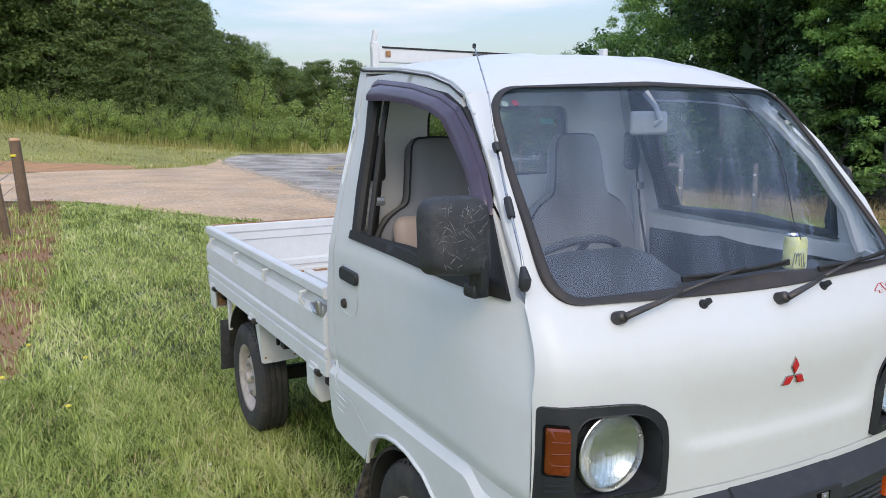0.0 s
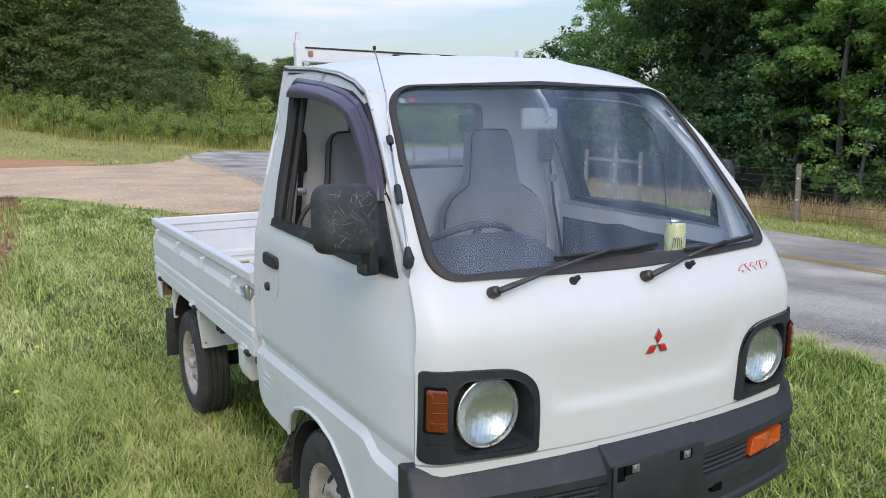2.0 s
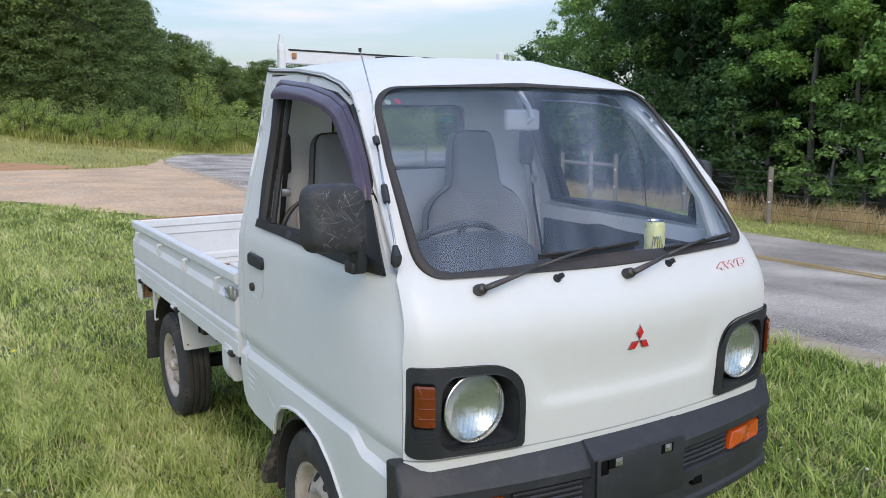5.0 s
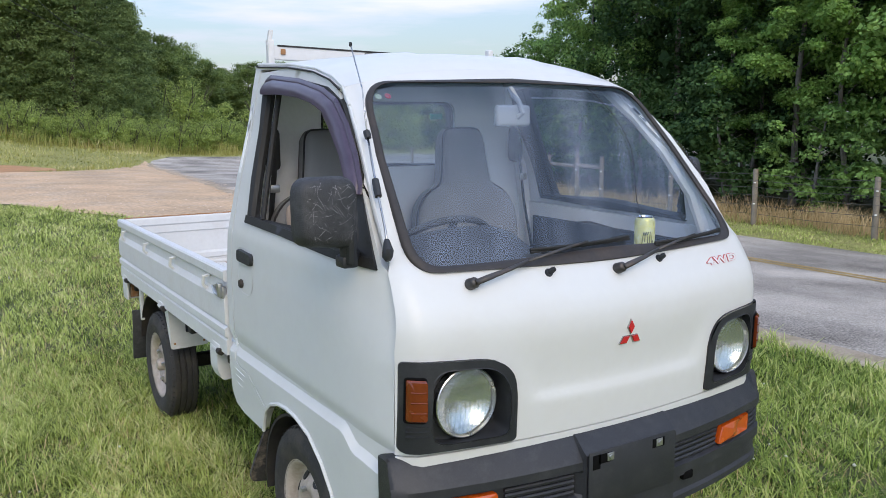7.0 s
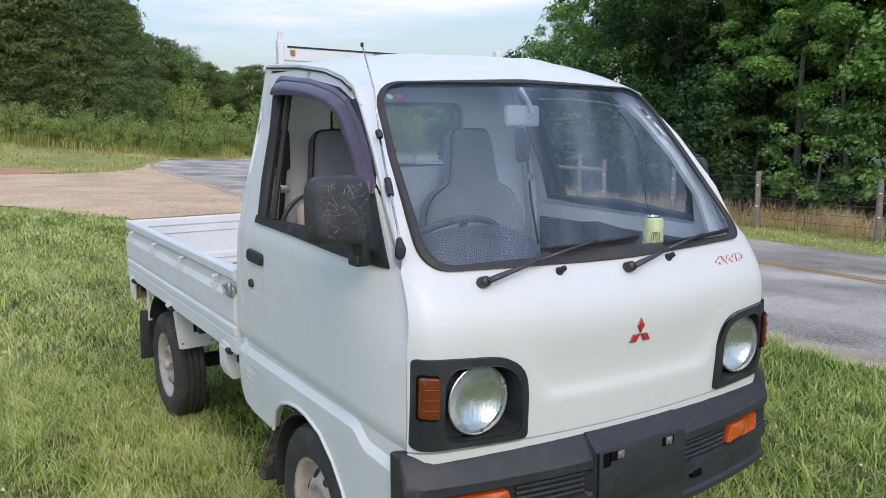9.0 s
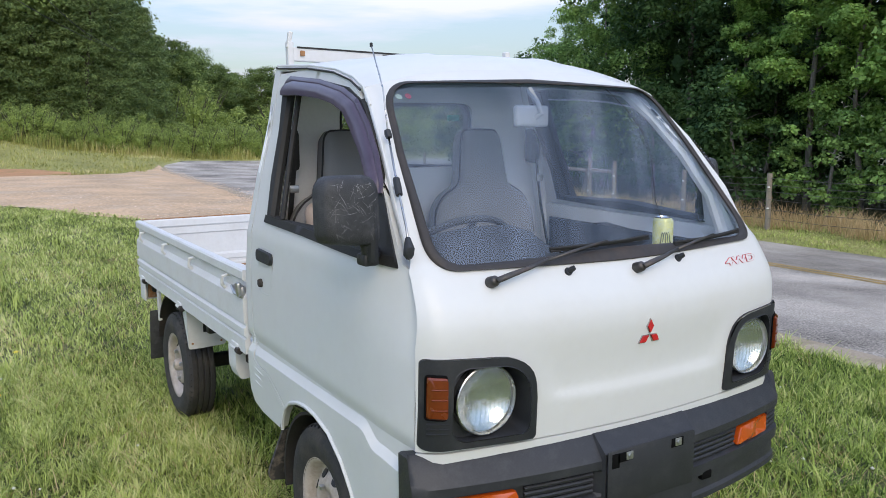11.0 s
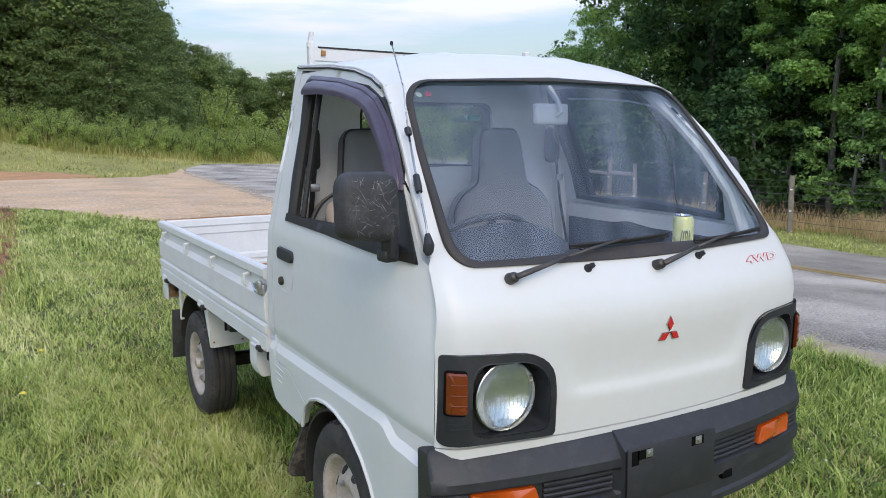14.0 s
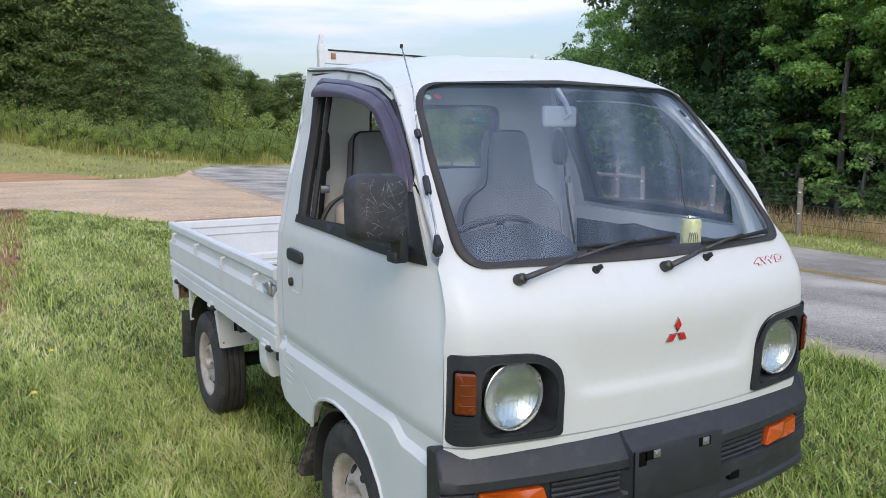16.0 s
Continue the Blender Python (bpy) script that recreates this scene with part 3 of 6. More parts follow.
for k in range(1500):
    y = rng.uniform(6, 31)
    x = float(np.interp(y, [p[1] for p in ROAD_NEAR[:6]], [p[0] for p in ROAD_NEAR[:6]])) + rng.normal() * 0.22
    q = octa * (rng.uniform(0.007, 0.02) * rng.uniform(0.7, 1.3, 3))
    sf.append(octf + 6 * len(sv))
    sv.append(q + np.array([x, y, ground_z(x, y) + 0.028]))
STONE = shader("loose_stone", (0.62, 0.48, 0.36), 0.9, vary=0.15, island=0.30)
tagged(new("loose_stones", quads_mesh("loose_stones", np.concatenate(sv), np.concatenate(sf), STONE)), "loose tan and grey stones on the gravel drive", "stones", kind="stuff")


# ---- grass blades ----
def blades(rng, xy, height, width, lean, z):
    """Two-segment blades at the places xy: arrays of vertices and faces."""
    n = len(xy)
    # neighbours lean alike, in tufts
    a = np.array([9.0 * noise.noise((x * 11.0, y * 11.0, 1.7)) + 4.0 * noise.noise((x * 1.3, y * 1.3, 4.1)) for x, y in xy]) + rng.normal(size=n) * 1.1
    h = height * rng.uniform(0.45, 1.45, n)
    w = width * rng.uniform(0.7, 1.3, n)
    d = np.stack([np.cos(a), np.sin(a)], 1)
    side = np.stack([-d[:, 1], d[:, 0]], 1)
    ln = lean * rng.uniform(0.2, 1.6, n) * h
    base = np.column_stack([xy, z])
    v = np.zeros((n, 5, 3))
    v[:, 0] = base
    v[:, 1] = base
    v[:, 0, :2] -= side * w[:, None] / 2
    v[:, 1, :2] += side * w[:, None] / 2
    mid = base.copy()
    mid[:, :2] += d * (ln * 0.35)[:, None]
    mid[:, 2] += h * 0.62
    v[:, 2] = mid
    v[:, 3] = mid
    v[:, 2, :2] += side * w[:, None] * 0.38
    v[:, 3, :2] -= side * w[:, None] * 0.38
    v[:, 4] = base
    v[:, 4, :2] += d * ln[:, None]
    v[:, 4, 2] += h
    i = np.arange(n)[:, None] * 5
    f = np.concatenate([i + np.array([[0, 1, 2]]), i + np.array([[0, 2, 3]]), i + np.array([[3, 2, 4]])])
    return v.reshape(-1, 3), f


def scatter(rng, n, x0, x1, y0, y1, keep):
    xy = np.column_stack([rng.uniform(x0, x1, n), rng.uniform(y0, y1, n)])
    return xy[np.array([keep(x, y) for x, y in xy])]


def patchy(x, y, s=0.7, o=0.0):
    return noise.noise((x * s, y * s, o))


def lawn_keep(x, y):
    if x > 3.50 + 0.30 * patchy(x, y, 3):
        return False
    near_edge = lerp(x, [-1, 0, 0.7, 1.25, 1.9, 2.8, 3.7], [16.2, 14.6, 13.1, 11.7, 10.4, 8.4, 5.5])
    if y > near_edge + 0.28 + 0.5 * patchy(x, y, 2):
        return False
    strip_x = lerp(y, [4, 5.8, 7.5, 9.3, 11.5, 15.2], [-1.75, -1.55, -1.38, -1.22, -1.15, -0.95])
    if x < strip_x + 0.12 * patchy(x, y, 2.5) and y > 4 and patchy(x, y, 1.7) < 0.25:
        return False
    return True


rng = np.random.default_rng(5)
for name, words, mat, lots in (
        ("lawn_grass", "short green mown grass with yellowed tips", GRASS, ((125000, -3.0, -0.5, -0.6, 4.0, 0.050, 0.0056), (85000, -3.2, 3.6, 4.0, 9.0, 0.050, 0.0090), (55000, -3.2, 3.6, 9.0, 16.2, 0.050, 0.014))),
        ("roadside_grass", "darker green, longer grass between the truck and the road", DARKER_GRASS, ((80000, -0.5, 3.75, -0.6, 4.0, 0.066, 0.0072),))):
    parts_v, parts_f, off = [], [], 0
    for n, x0, x1, y0, y1, h, w in lots:
        xy = scatter(rng, n, x0, x1, y0, y1, lawn_keep)
        hz = np.array([h * (1.0 + 0.4 * patchy(x, y, 0.8) + 0.5 * patchy(x, y, 4.0, 7) + 0.6 * patchy(x, y, 11.0, 2)) for x, y in xy])
        z = np.array([ground_z(x, y) - 0.018 for x, y in xy])
        v, f = blades(rng, xy, hz, w, 1.15, z)
        parts_v.append(v)
        parts_f.append(f + off)
        off += len(v)
    tagged(new(name, quads_mesh(name, np.concatenate(parts_v), np.concatenate(parts_f), mat)), words, "grass", kind="stuff")

# the lawn goes on around, thinner
bm = bmesh.new()
around = [(-40, -40), (3.3, -40), (3.3, -0.40), (-2.8, -0.40), (-2.8, 4.0), (-3.05, 9.0), (-3.05, 19.0), (-40, 26)]
around = [(x + 0.15 * noise.noise((x * 2, y * 2, 1)), y + 0.15 * noise.noise((x * 2, y * 2, 6))) for x, y in fine(around, 0.4)]
skin(bm, around, [], lambda x, y: Vector((x, y, ground_z(x, y))), step=1.2)
tagged(part("outer_lawn", bm, MOWN, None), "mown green lawn spreading around the truck", "grass", kind="structure")
xy = scatter(rng, 30000, -12.0, 3.5, -9.0, 3.9, lambda x, y: not (-2.9 < x and -0.5 < y) and x < 3.45 and 1.05 > (abs(x + 1) / 11) ** 2 + (min(y, 0) / 9) ** 2 + 0.5 * rng.uniform(0, 1))
v, f = blades(rng, xy, 0.06, 0.020, 0.95, np.array([ground_z(x, y) - 0.015 for x, y in xy]))
tagged(new("outer_lawn_grass", quads_mesh("outer_lawn_grass", v, f, GRASS)), "mown lawn grass around the parked truck", "grass", kind="stuff")

# straw among the lawn
xy = scatter(rng, 24000, -3.2, 3.5, -0.8, 9.0, lambda x, y: lawn_keep(x, y) and patchy(x, y, 1.6, 3) > -0.05)
v, f = blades(rng, xy, 0.042, 0.0035, 2.2, np.array([ground_z(x, y) + 0.004 for x, y in xy]))
tagged(new("dry_straw", quads_mesh("dry_straw", v, f, DRY_GRASS)), "dry straw blades lying in the lawn", "straw", kind="stuff")

# mown verge across the road
bm = bmesh.new()
sheet(bm, lambda y, x: Vector((x + 0.10 * noise.noise((y * 0.8, 2.0, 0)) + lerp(y, [14, 19, 23, 28], [0.05, 0.2, 0.7, 2.7]), y, ground_z(x, y) + 0.003)), list(np.linspace(-8, 27, 90)), [9.66, 10.2, 10.8, 11.6])
tagged(part("far_verge", bm, MOUND, None), "mown green verge across the road", "grass", kind="structure")
# verge across the road, and the tall dry grass at the fence
xy = scatter(rng, 60000, 9.62, 12.6, 0.0, 28.0, lambda x, y: x > 9.72 + 0.15 * patchy(x, y, 2))
v, f = blades(rng, xy, np.array([0.055 + 0.03 * patchy(x, y, 1.2) for x, y in xy]), 0.013, 1.0, np.array([ground_z(x, y) - 0.02 for x, y in xy]))
tagged(new("verge_grass", quads_mesh("verge_grass", v, f, GRASS)), "green verge grass beside the far road edge", "grass", kind="stuff")
xy = scatter(rng, 34000, 10.7, 13.0, 0.0, 28.0, lambda x, y: x > 11.15 + 0.25 * patchy(x, y, 1.1, 4) and patchy(x, y, 1.3, 2) + 0.3 * patchy(x, y, 4.0, 6) > -0.22 + 0.5 * max(0, x - 12.2))
v, f = blades(rng, xy, np.array([0.27 + 0.20 * patchy(x, y, 0.9, 5) + 0.1 * patchy(x, y, 4, 9) for x, y in xy]), 0.009, 0.75, np.array([ground_z(x, y) - 0.02 for x, y in xy]))
tagged(new("tall_dry_grass", quads_mesh("tall_dry_grass", v, f, DRY_GRASS)), "tall straw-coloured seed grass along the wire fence", "grass", kind="stuff")
# weeds by the paddock fence
xy = scatter(rng, 5000, -2.9, -1.1, 4.0, 15.5, lambda x, y: patchy(x, y, 1.4, 8) > 0.0)
v, f = blades(rng, xy, np.array([0.14 + 0.08 * patchy(x, y, 1.0, 5) for x, y in xy]), 0.010, 0.6, np.array([ground_z(x, y) - 0.01 for x, y in xy]))
tagged(new("fence_weeds", quads_mesh("fence_weeds", v, f, GRASS)), "rough green weeds along the paddock fence", "weeds", kind="stuff")
xy = scatter(rng, 9500, -2.9, -0.8, 4.0, 16.4, lambda x, y: x < lerp(y, [4, 5.8, 7.5, 9.3, 11.5, 15.2], [-1.7, -1.5, -1.34, -1.18, -1.08, -0.85]) + 0.25 * patchy(x, y, 2))
v, f = blades(rng, xy, 0.05, 0.010, 1.3, np.array([ground_z(x, y) - 0.005 for x, y in xy]))
tagged(new("dead_grass", quads_mesh("dead_grass", v, f, DEAD_GRASS)), "flat dead brown grass along the paddock fence", "grass", kind="stuff")
# grass fringe on the bank behind the drive
xy = scatter(rng, 40000, -9.0, 14.0, 26.4, 42.0, lambda x, y: not inside((x, y), patch) and y > lerp(x, [-8, -5, -1, 0.8, 2, 3.3, 4.2, 5.3, 6, 7.2, 9, 11.5, 14], [27.6, 26.8, 26.3, 26.2, 26.9, 28, 29.2, 31.2, 32.8, 34.6, 35.7, 36.2, 36.5]) + (0.1 if x > 5.5 else -0.25 + 0.9 * patchy(x, y, 0.9, 3)))
v, f = blades(rng, xy, np.array([0.09 + 0.05 * patchy(x, y, 0.5, 5) for x, y in xy]), 0.03, 0.7, np.array([ground_z(x, y) - 0.03 for x, y in xy]))
tagged(new("bank_grass", quads_mesh("bank_grass", v, f, BANK_GRASS)), "mown grass on the bank behind the drive", "grass", kind="stuff")

# rank weeds at the foot of the thicket
xy = scatter(rng, 16000, -9.0, 14.0, 34.5, 40.5, lambda x, y: abs(y - (36.2 + 0.12 * max(x, 0) + (1.6 if x < 1.0 else 0.0))) < 0.9 + 0.8 * patchy(x, y, 0.8, 3))
v, f = blades(rng, xy, np.array([0.42 + 0.35 * patchy(x, y, 0.8, 6) + 0.15 * patchy(x, y, 3.0, 1) for x, y in xy]), 0.022, 0.5, np.array([ground_z(x, y) - 0.03 for x, y in xy]))
tagged(new("thicket_weeds", quads_mesh("thicket_weeds", v, f, BANK_GRASS)), "rank straw-green weeds at the foot of the thicket", "weeds", kind="stuff")


# ---- trees ----
def leaf_cloud(rng, centres, radii, per, size, droop=0.0, flatness=1.0, slim=0.55, cap=0.0):
    """Small folded leaves round clump centres; cap: how far they gather on the upper side of each clump."""
    c = np.repeat(centres, per, axis=0)
    r = np.repeat(radii, per)
    n = len(c)
    d = rng.normal(size=(n, 3))
    d[:, 2] = np.where(d[:, 2] < 0, d[:, 2] * (1 - cap), d[:, 2])
    d /= np.linalg.norm(d, axis=1)[:, None]
    ragged = 1 + 0.35 * np.sin(c[:, 0] * 5 + np.arctan2(d[:, 1], d[:, 0]) * 3) * np.cos(c[:, 2] * 7 + d[:, 2] * 4)
    p = c + d * (r * ragged * rng.uniform(0.25, 1.0, n) ** 0.5)[:, None] * np.array([1, 1, flatness])
    p[:, 2] -= droop * rng.uniform(0, 1, n) ** 2 * r
    nrm = d * 0.6 + rng.normal(size=(n, 3)) * 0.45 + np.array([0, 0, 0.6])
    nrm /= np.linalg.norm(nrm, axis=1)[:, None]
    u = np.cross(nrm, rng.normal(size=(n, 3)))
    u /= np.linalg.norm(u, axis=1)[:, None]
    w = np.cross(nrm, u)
    s = (size * rng.uniform(0.6, 1.3, n))[:, None]
    v = np.stack([p - u * s, p + w * s * slim - nrm * s * 0.15, p + u * s, p - w * s * slim - nrm * s * 0.15], 1)
    f = np.arange(n * 4).reshape(n, 4)
    return v.reshape(-1, 3), f


def limb_mesh(rng, height, crown_base, spread, girth, count=14):
    bm = bmesh.new()
    lean = rng.uniform(-0.04, 0.04, 2)
    pts = [(lean[0] * z + 0.22 * math.sin(z * 0.8 + lean[0] * 50), lean[1] * z + 0.1 * math.cos(z * 0.7), z) for z in np.linspace(-0.15, height * 0.92, 9)]
    tube(bm, pts, [girth * (1.25 if i == 0 else 1 - 0.105 * i) for i in range(9)], 8)
    for k in range(count):
        z = crown_base * 0.75 + (height * 0.82 - crown_base * 0.75) * (k + rng.uniform(0, 0.8)) / count
        a = k * 2.4 + rng.uniform(-0.5, 0.5)
        ln = spread * rng.uniform(0.3, 0.52) * (1 - 0.55 * max(0, z - crown_base) / height)
        b = Vector((lean[0] * z, lean[1] * z, z))
        d = Vector((math.cos(a), math.sin(a), 0))
        tube(bm, [b, b + d * ln * 0.4 + Vector((0, 0, ln * 0.25)), b + d * ln * 0.8 + Vector((0, 0, ln * 0.42)), b + d * ln + Vector((0, 0, ln * 0.45))],
             [girth * 0.24, girth * 0.17, girth * 0.10, girth * 0.04], 5)
    return bm


def broad_tree(rng, height, spread, crown_base, leaf_mat, label, leaves=9000, size=0.11, clumps=110, hollow=0.45, tuft=(0.11, 0.22)):
    t = thing("broadleaf_tree", label, "tree", "roadside wood")
    part("trunk", limb_mesh(rng, height, crown_base, spread, 0.055 + height * 0.0045), DARK_BARK if hollow < 0.2 else BARK, t, "grey-brown bark")
    cs, rs = [], []
    while len(cs) < clumps:
        q = rng.uniform(-1, 1, 3)
        rr = np.linalg.norm(q)
        if rr > 1 or rr < hollow:
            continue
        z = crown_base + (height - crown_base) * (q[2] * 0.5 + 0.5)
        k = 1 - 0.35 * max(0, q[2]) + 0.22 * noise.noise((q[0] * 2.1, q[1] * 2.1, q[2] * 2.1 + height))
        cs.append((q[0] * spread * k, q[1] * spread * k, z))
        rs.append(spread * rng.uniform(*tuft))
    v, f = leaf_cloud(rng, np.array(cs), np.array(rs), leaves // clumps, size, droop=0.35, flatness=0.6, slim=0.7, cap=0.6)
    ob = new("crown", quads_mesh("crown", v, f, leaf_mat))
    ob.parent = t
    return t


def pine_tree(rng, height, spread, label, leaves=6500):
    t = thing("pine_tree", label, "tree", "far wood")
    part("trunk", limb_mesh(rng, height, height * 0.12, spread, 0.20, count=22), DARK_BARK, t, "dark pine bark")
    cs, rs = [], []
    for k in range(170):
        z = height * (0.02 + 0.97 * (k / 170) ** 0.9)
        reach = spread * (1 - (z / height) ** 1.5) * rng.uniform(0.35, 1.05) + 0.25
        a = k * 2.399
        cs.append((math.cos(a) * reach, math.sin(a) * reach, z))
        rs.append(0.45 + 0.4 * spread * 0.35 * (1 - z / height))
    v, f = leaf_cloud(rng, np.array(cs), np.array(rs) * 1.3, leaves // 170, 0.105, droop=0.30, flatness=0.30, slim=0.34, cap=0.5)
    ob = new("crown", quads_mesh("crown", v, f, NEEDLE))
    ob.parent = t
    return t


def place(t, x, y, turn, size=1.0, first=False):
    m = pose(x, y, ground_z(x, y), 0, 0, turn) @ Matrix.Diagonal((size, size, size, 1))
    if first:
        t.matrix_basis = m
        return t
    c = copy_thing(t, pose(x, y, ground_z(x, y), 0, 0, turn))
    c.scale = (size, size, size)
    return c


def grow(stock, places):
    """Each tree kind stands once as built and then as copies."""
    seen = set()
    for k, x, y, turn, size in places:
        place(stock[k], x, y, turn, size, first=k not in seen)
        seen.add(k)


rng = np.random.default_rng(11)
# dark and light crowns carry shade and sky light in their leaf colour
wood = [
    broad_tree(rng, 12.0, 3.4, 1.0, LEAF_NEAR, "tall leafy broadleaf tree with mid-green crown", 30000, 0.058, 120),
    broad_tree(rng, 11.0, 3.2, 0.6, LEAF_SHADED, "dark green broadleaf tree, deep shade put into its leaf colour", 26000, 0.060, 120),
    broad_tree(rng, 9.0, 2.5, 1.2, LEAF_LIGHT, "light green maple-like tree, sky light put into its leaf colour", 26000, 0.055, 62),
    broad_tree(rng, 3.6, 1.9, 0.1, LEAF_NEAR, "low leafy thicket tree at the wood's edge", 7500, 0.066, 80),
    broad_tree(rng, 12.5, 4.2, 0.5, LEAF_SHADED, "dark tree deep inside the wood", 4500, 0.18, 110),
    broad_tree(rng, 3.8, 2.0, 0.05, LEAF_SHADED, "low dark thicket tree under the wood", 7500, 0.066, 80),
]
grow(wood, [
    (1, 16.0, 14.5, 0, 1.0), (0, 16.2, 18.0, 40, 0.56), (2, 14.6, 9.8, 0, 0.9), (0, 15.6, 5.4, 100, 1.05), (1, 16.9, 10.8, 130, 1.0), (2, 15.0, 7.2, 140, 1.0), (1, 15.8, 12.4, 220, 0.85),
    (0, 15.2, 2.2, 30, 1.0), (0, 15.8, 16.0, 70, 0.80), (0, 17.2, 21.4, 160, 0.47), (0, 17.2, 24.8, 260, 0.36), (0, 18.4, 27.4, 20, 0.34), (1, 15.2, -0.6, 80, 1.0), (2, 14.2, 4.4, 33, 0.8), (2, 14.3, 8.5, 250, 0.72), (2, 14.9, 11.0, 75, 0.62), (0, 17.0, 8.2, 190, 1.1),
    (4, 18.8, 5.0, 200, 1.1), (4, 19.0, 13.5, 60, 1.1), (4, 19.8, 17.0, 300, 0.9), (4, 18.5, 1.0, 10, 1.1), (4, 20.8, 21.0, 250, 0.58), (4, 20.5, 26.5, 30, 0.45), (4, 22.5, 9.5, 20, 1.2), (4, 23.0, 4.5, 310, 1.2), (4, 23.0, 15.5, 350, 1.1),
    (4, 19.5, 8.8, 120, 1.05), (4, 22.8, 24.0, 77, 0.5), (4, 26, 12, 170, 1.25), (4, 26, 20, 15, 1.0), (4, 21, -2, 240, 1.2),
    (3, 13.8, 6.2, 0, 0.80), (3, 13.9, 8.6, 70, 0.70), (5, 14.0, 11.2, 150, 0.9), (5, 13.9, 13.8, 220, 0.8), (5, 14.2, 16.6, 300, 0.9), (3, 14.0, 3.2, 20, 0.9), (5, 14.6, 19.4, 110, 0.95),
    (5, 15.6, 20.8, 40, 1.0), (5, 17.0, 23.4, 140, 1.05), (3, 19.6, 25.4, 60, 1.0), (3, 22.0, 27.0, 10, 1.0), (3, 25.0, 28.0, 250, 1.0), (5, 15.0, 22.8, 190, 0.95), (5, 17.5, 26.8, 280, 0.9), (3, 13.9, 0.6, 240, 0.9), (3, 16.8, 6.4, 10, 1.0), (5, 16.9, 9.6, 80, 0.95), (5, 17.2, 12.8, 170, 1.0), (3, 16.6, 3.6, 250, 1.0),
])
back = [
    pine_tree(rng, 15.0, 3.6, "tall dark green pine in the far wood", 34000),
    broad_tree(rng, 11.0, 3.6, 0.4, LEAF_FAR, "far broadleaf tree with a rounded crown", 24000, 0.105, 150, 0.1, (0.16, 0.30)),
    broad_tree(rng, 13.0, 4.2, 0.4, LEAF_FAR, "far dark broadleaf tree", 28000, 0.105, 150, 0.1, (0.16, 0.30)),
]
grow(back, [
    (2, -4.5, 46, 0, 1.1), (0, -1.0, 47, 30, 1.0), (1, -2.8, 44, 80, 1.05), (2, 1.8, 48, 140, 1.1), (0, 4.0, 47, 200, 1.05), (0, 6.2, 48.5, 250, 1.0), (0, 3.0, 44.8, 10, 0.75), (0, 7.4, 50, 310, 0.80),
    (1, -7.5, 45, 170, 1.15), (2, -10.5, 47, 220, 1.2), (0, 9.4, 53, 75, 0.55), (0, 9.0, 49, 120, 0.50), (0, 11.4, 56, 15, 0.45), (2, 4.3, 52, 60, 1.1), (0, -1.5, 51, 333, 1.15), (0, -6.0, 51, 44, 1.2),
    (1, 13.4, 60, 200, 0.64), (2, 17.6, 68, 20, 0.55), (1, 15.6, 64, 90, 0.60), (1, 21.0, 70, 110, 0.50), (1, 23.6, 72, 150, 0.55),
    (1, 20.6, 62, 310, 0.50), (1, 24, 64, 190, 0.52), (1, 11.4, 63, 190, 0.6),
    (2, 8.0, 58, 40, 0.72), (1, 12.6, 56, 130, 0.52), (2, 14.4, 62, 10, 0.54), (1, 16.6, 60, 250, 0.47), (1, 19.0, 64, 80, 0.46), (0, 6.8, 46, 60, 0.62), (0, 5.2, 44.5, 160, 0.70), (0, 0.6, 44.6, 220, 0.85), (1, 26, 50, 12, 0.42), (1, 29.5, 52, 80, 0.45), (1, 33, 52, 150, 0.42), (1, 36.5, 52, 200, 0.45),
    (2, -8, 58, 0, 1.15), (2, -2.5, 59, 70, 1.15), (2, 2.5, 60, 130, 1.05), (2, 7, 62, 220, 0.75), (2, -15, 48, 80, 1.1), (1, -20, 46, 140, 1.1), (2, -26, 44, 200, 1.2),
])


def bush(rng, label):
    t = thing("bush", label, "bush", "meadow thicket")
    bm = bmesh.new()
    for k in range(9):
        a = k * 0.7
        tube(bm, [(0.15 * math.cos(a), 0.15 * math.sin(a), -0.05), (0.4 * math.cos(a), 0.4 * math.sin(a), 0.8), (0.75 * math.cos(a), 0.75 * math.sin(a), 1.45)], [0.025, 0.018, 0.006], 5)
    part("stem", bm, DARK_BARK, t)
    cs, rs = [], []
    for k in range(46):
        a, rr = rng.uniform(0, 2 * math.pi), 1.25 * rng.uniform(0, 1) ** 0.6
        z = rng.uniform(0.1, 1.0) * (1.75 - 0.7 * rr) + 0.12 * noise.noise((a, rr, 0))
        cs.append((rr * math.cos(a), rr * math.sin(a), z))
        rs.append(rng.uniform(0.18, 0.36))
    v, f = leaf_cloud(rng, np.array(cs), np.array(rs), 75, 0.052, flatness=0.9, slim=0.4)
    ob = new("leaves", quads_mesh("leaves", v, f, BUSH_LEAF))
    ob.parent = t
    return t


bushes = [bush(rng, "bright green waist-high thicket bush") for _ in range(2)]
spots = []
for k in range(30):
    x = 1.2 + k * 0.47 + rng.uniform(-0.25, 0.25)
    spots.append((k % 2, x, 36.9 + 0.12 * x + rng.uniform(-0.35, 0.5), rng.uniform(0, 360), rng.uniform(0.45, 0.95)))
for k in range(34):
    x = -4.5 + k * 0.6 + rng.uniform(-0.3, 0.3)
    spots.append((k % 2, x, 39.8 + 0.08 * x + rng.uniform(-0.8, 1.2), rng.uniform(0, 360), rng.uniform(0.45, 0.95)))
for k in range(14):
    x = -10.0 + k * 0.8 + rng.uniform(-0.3, 0.3)
    spots.append((k % 2, x, 41.8 + rng.uniform(-0.8, 0.8), rng.uniform(0, 360), rng.uniform(0.75, 1.0)))
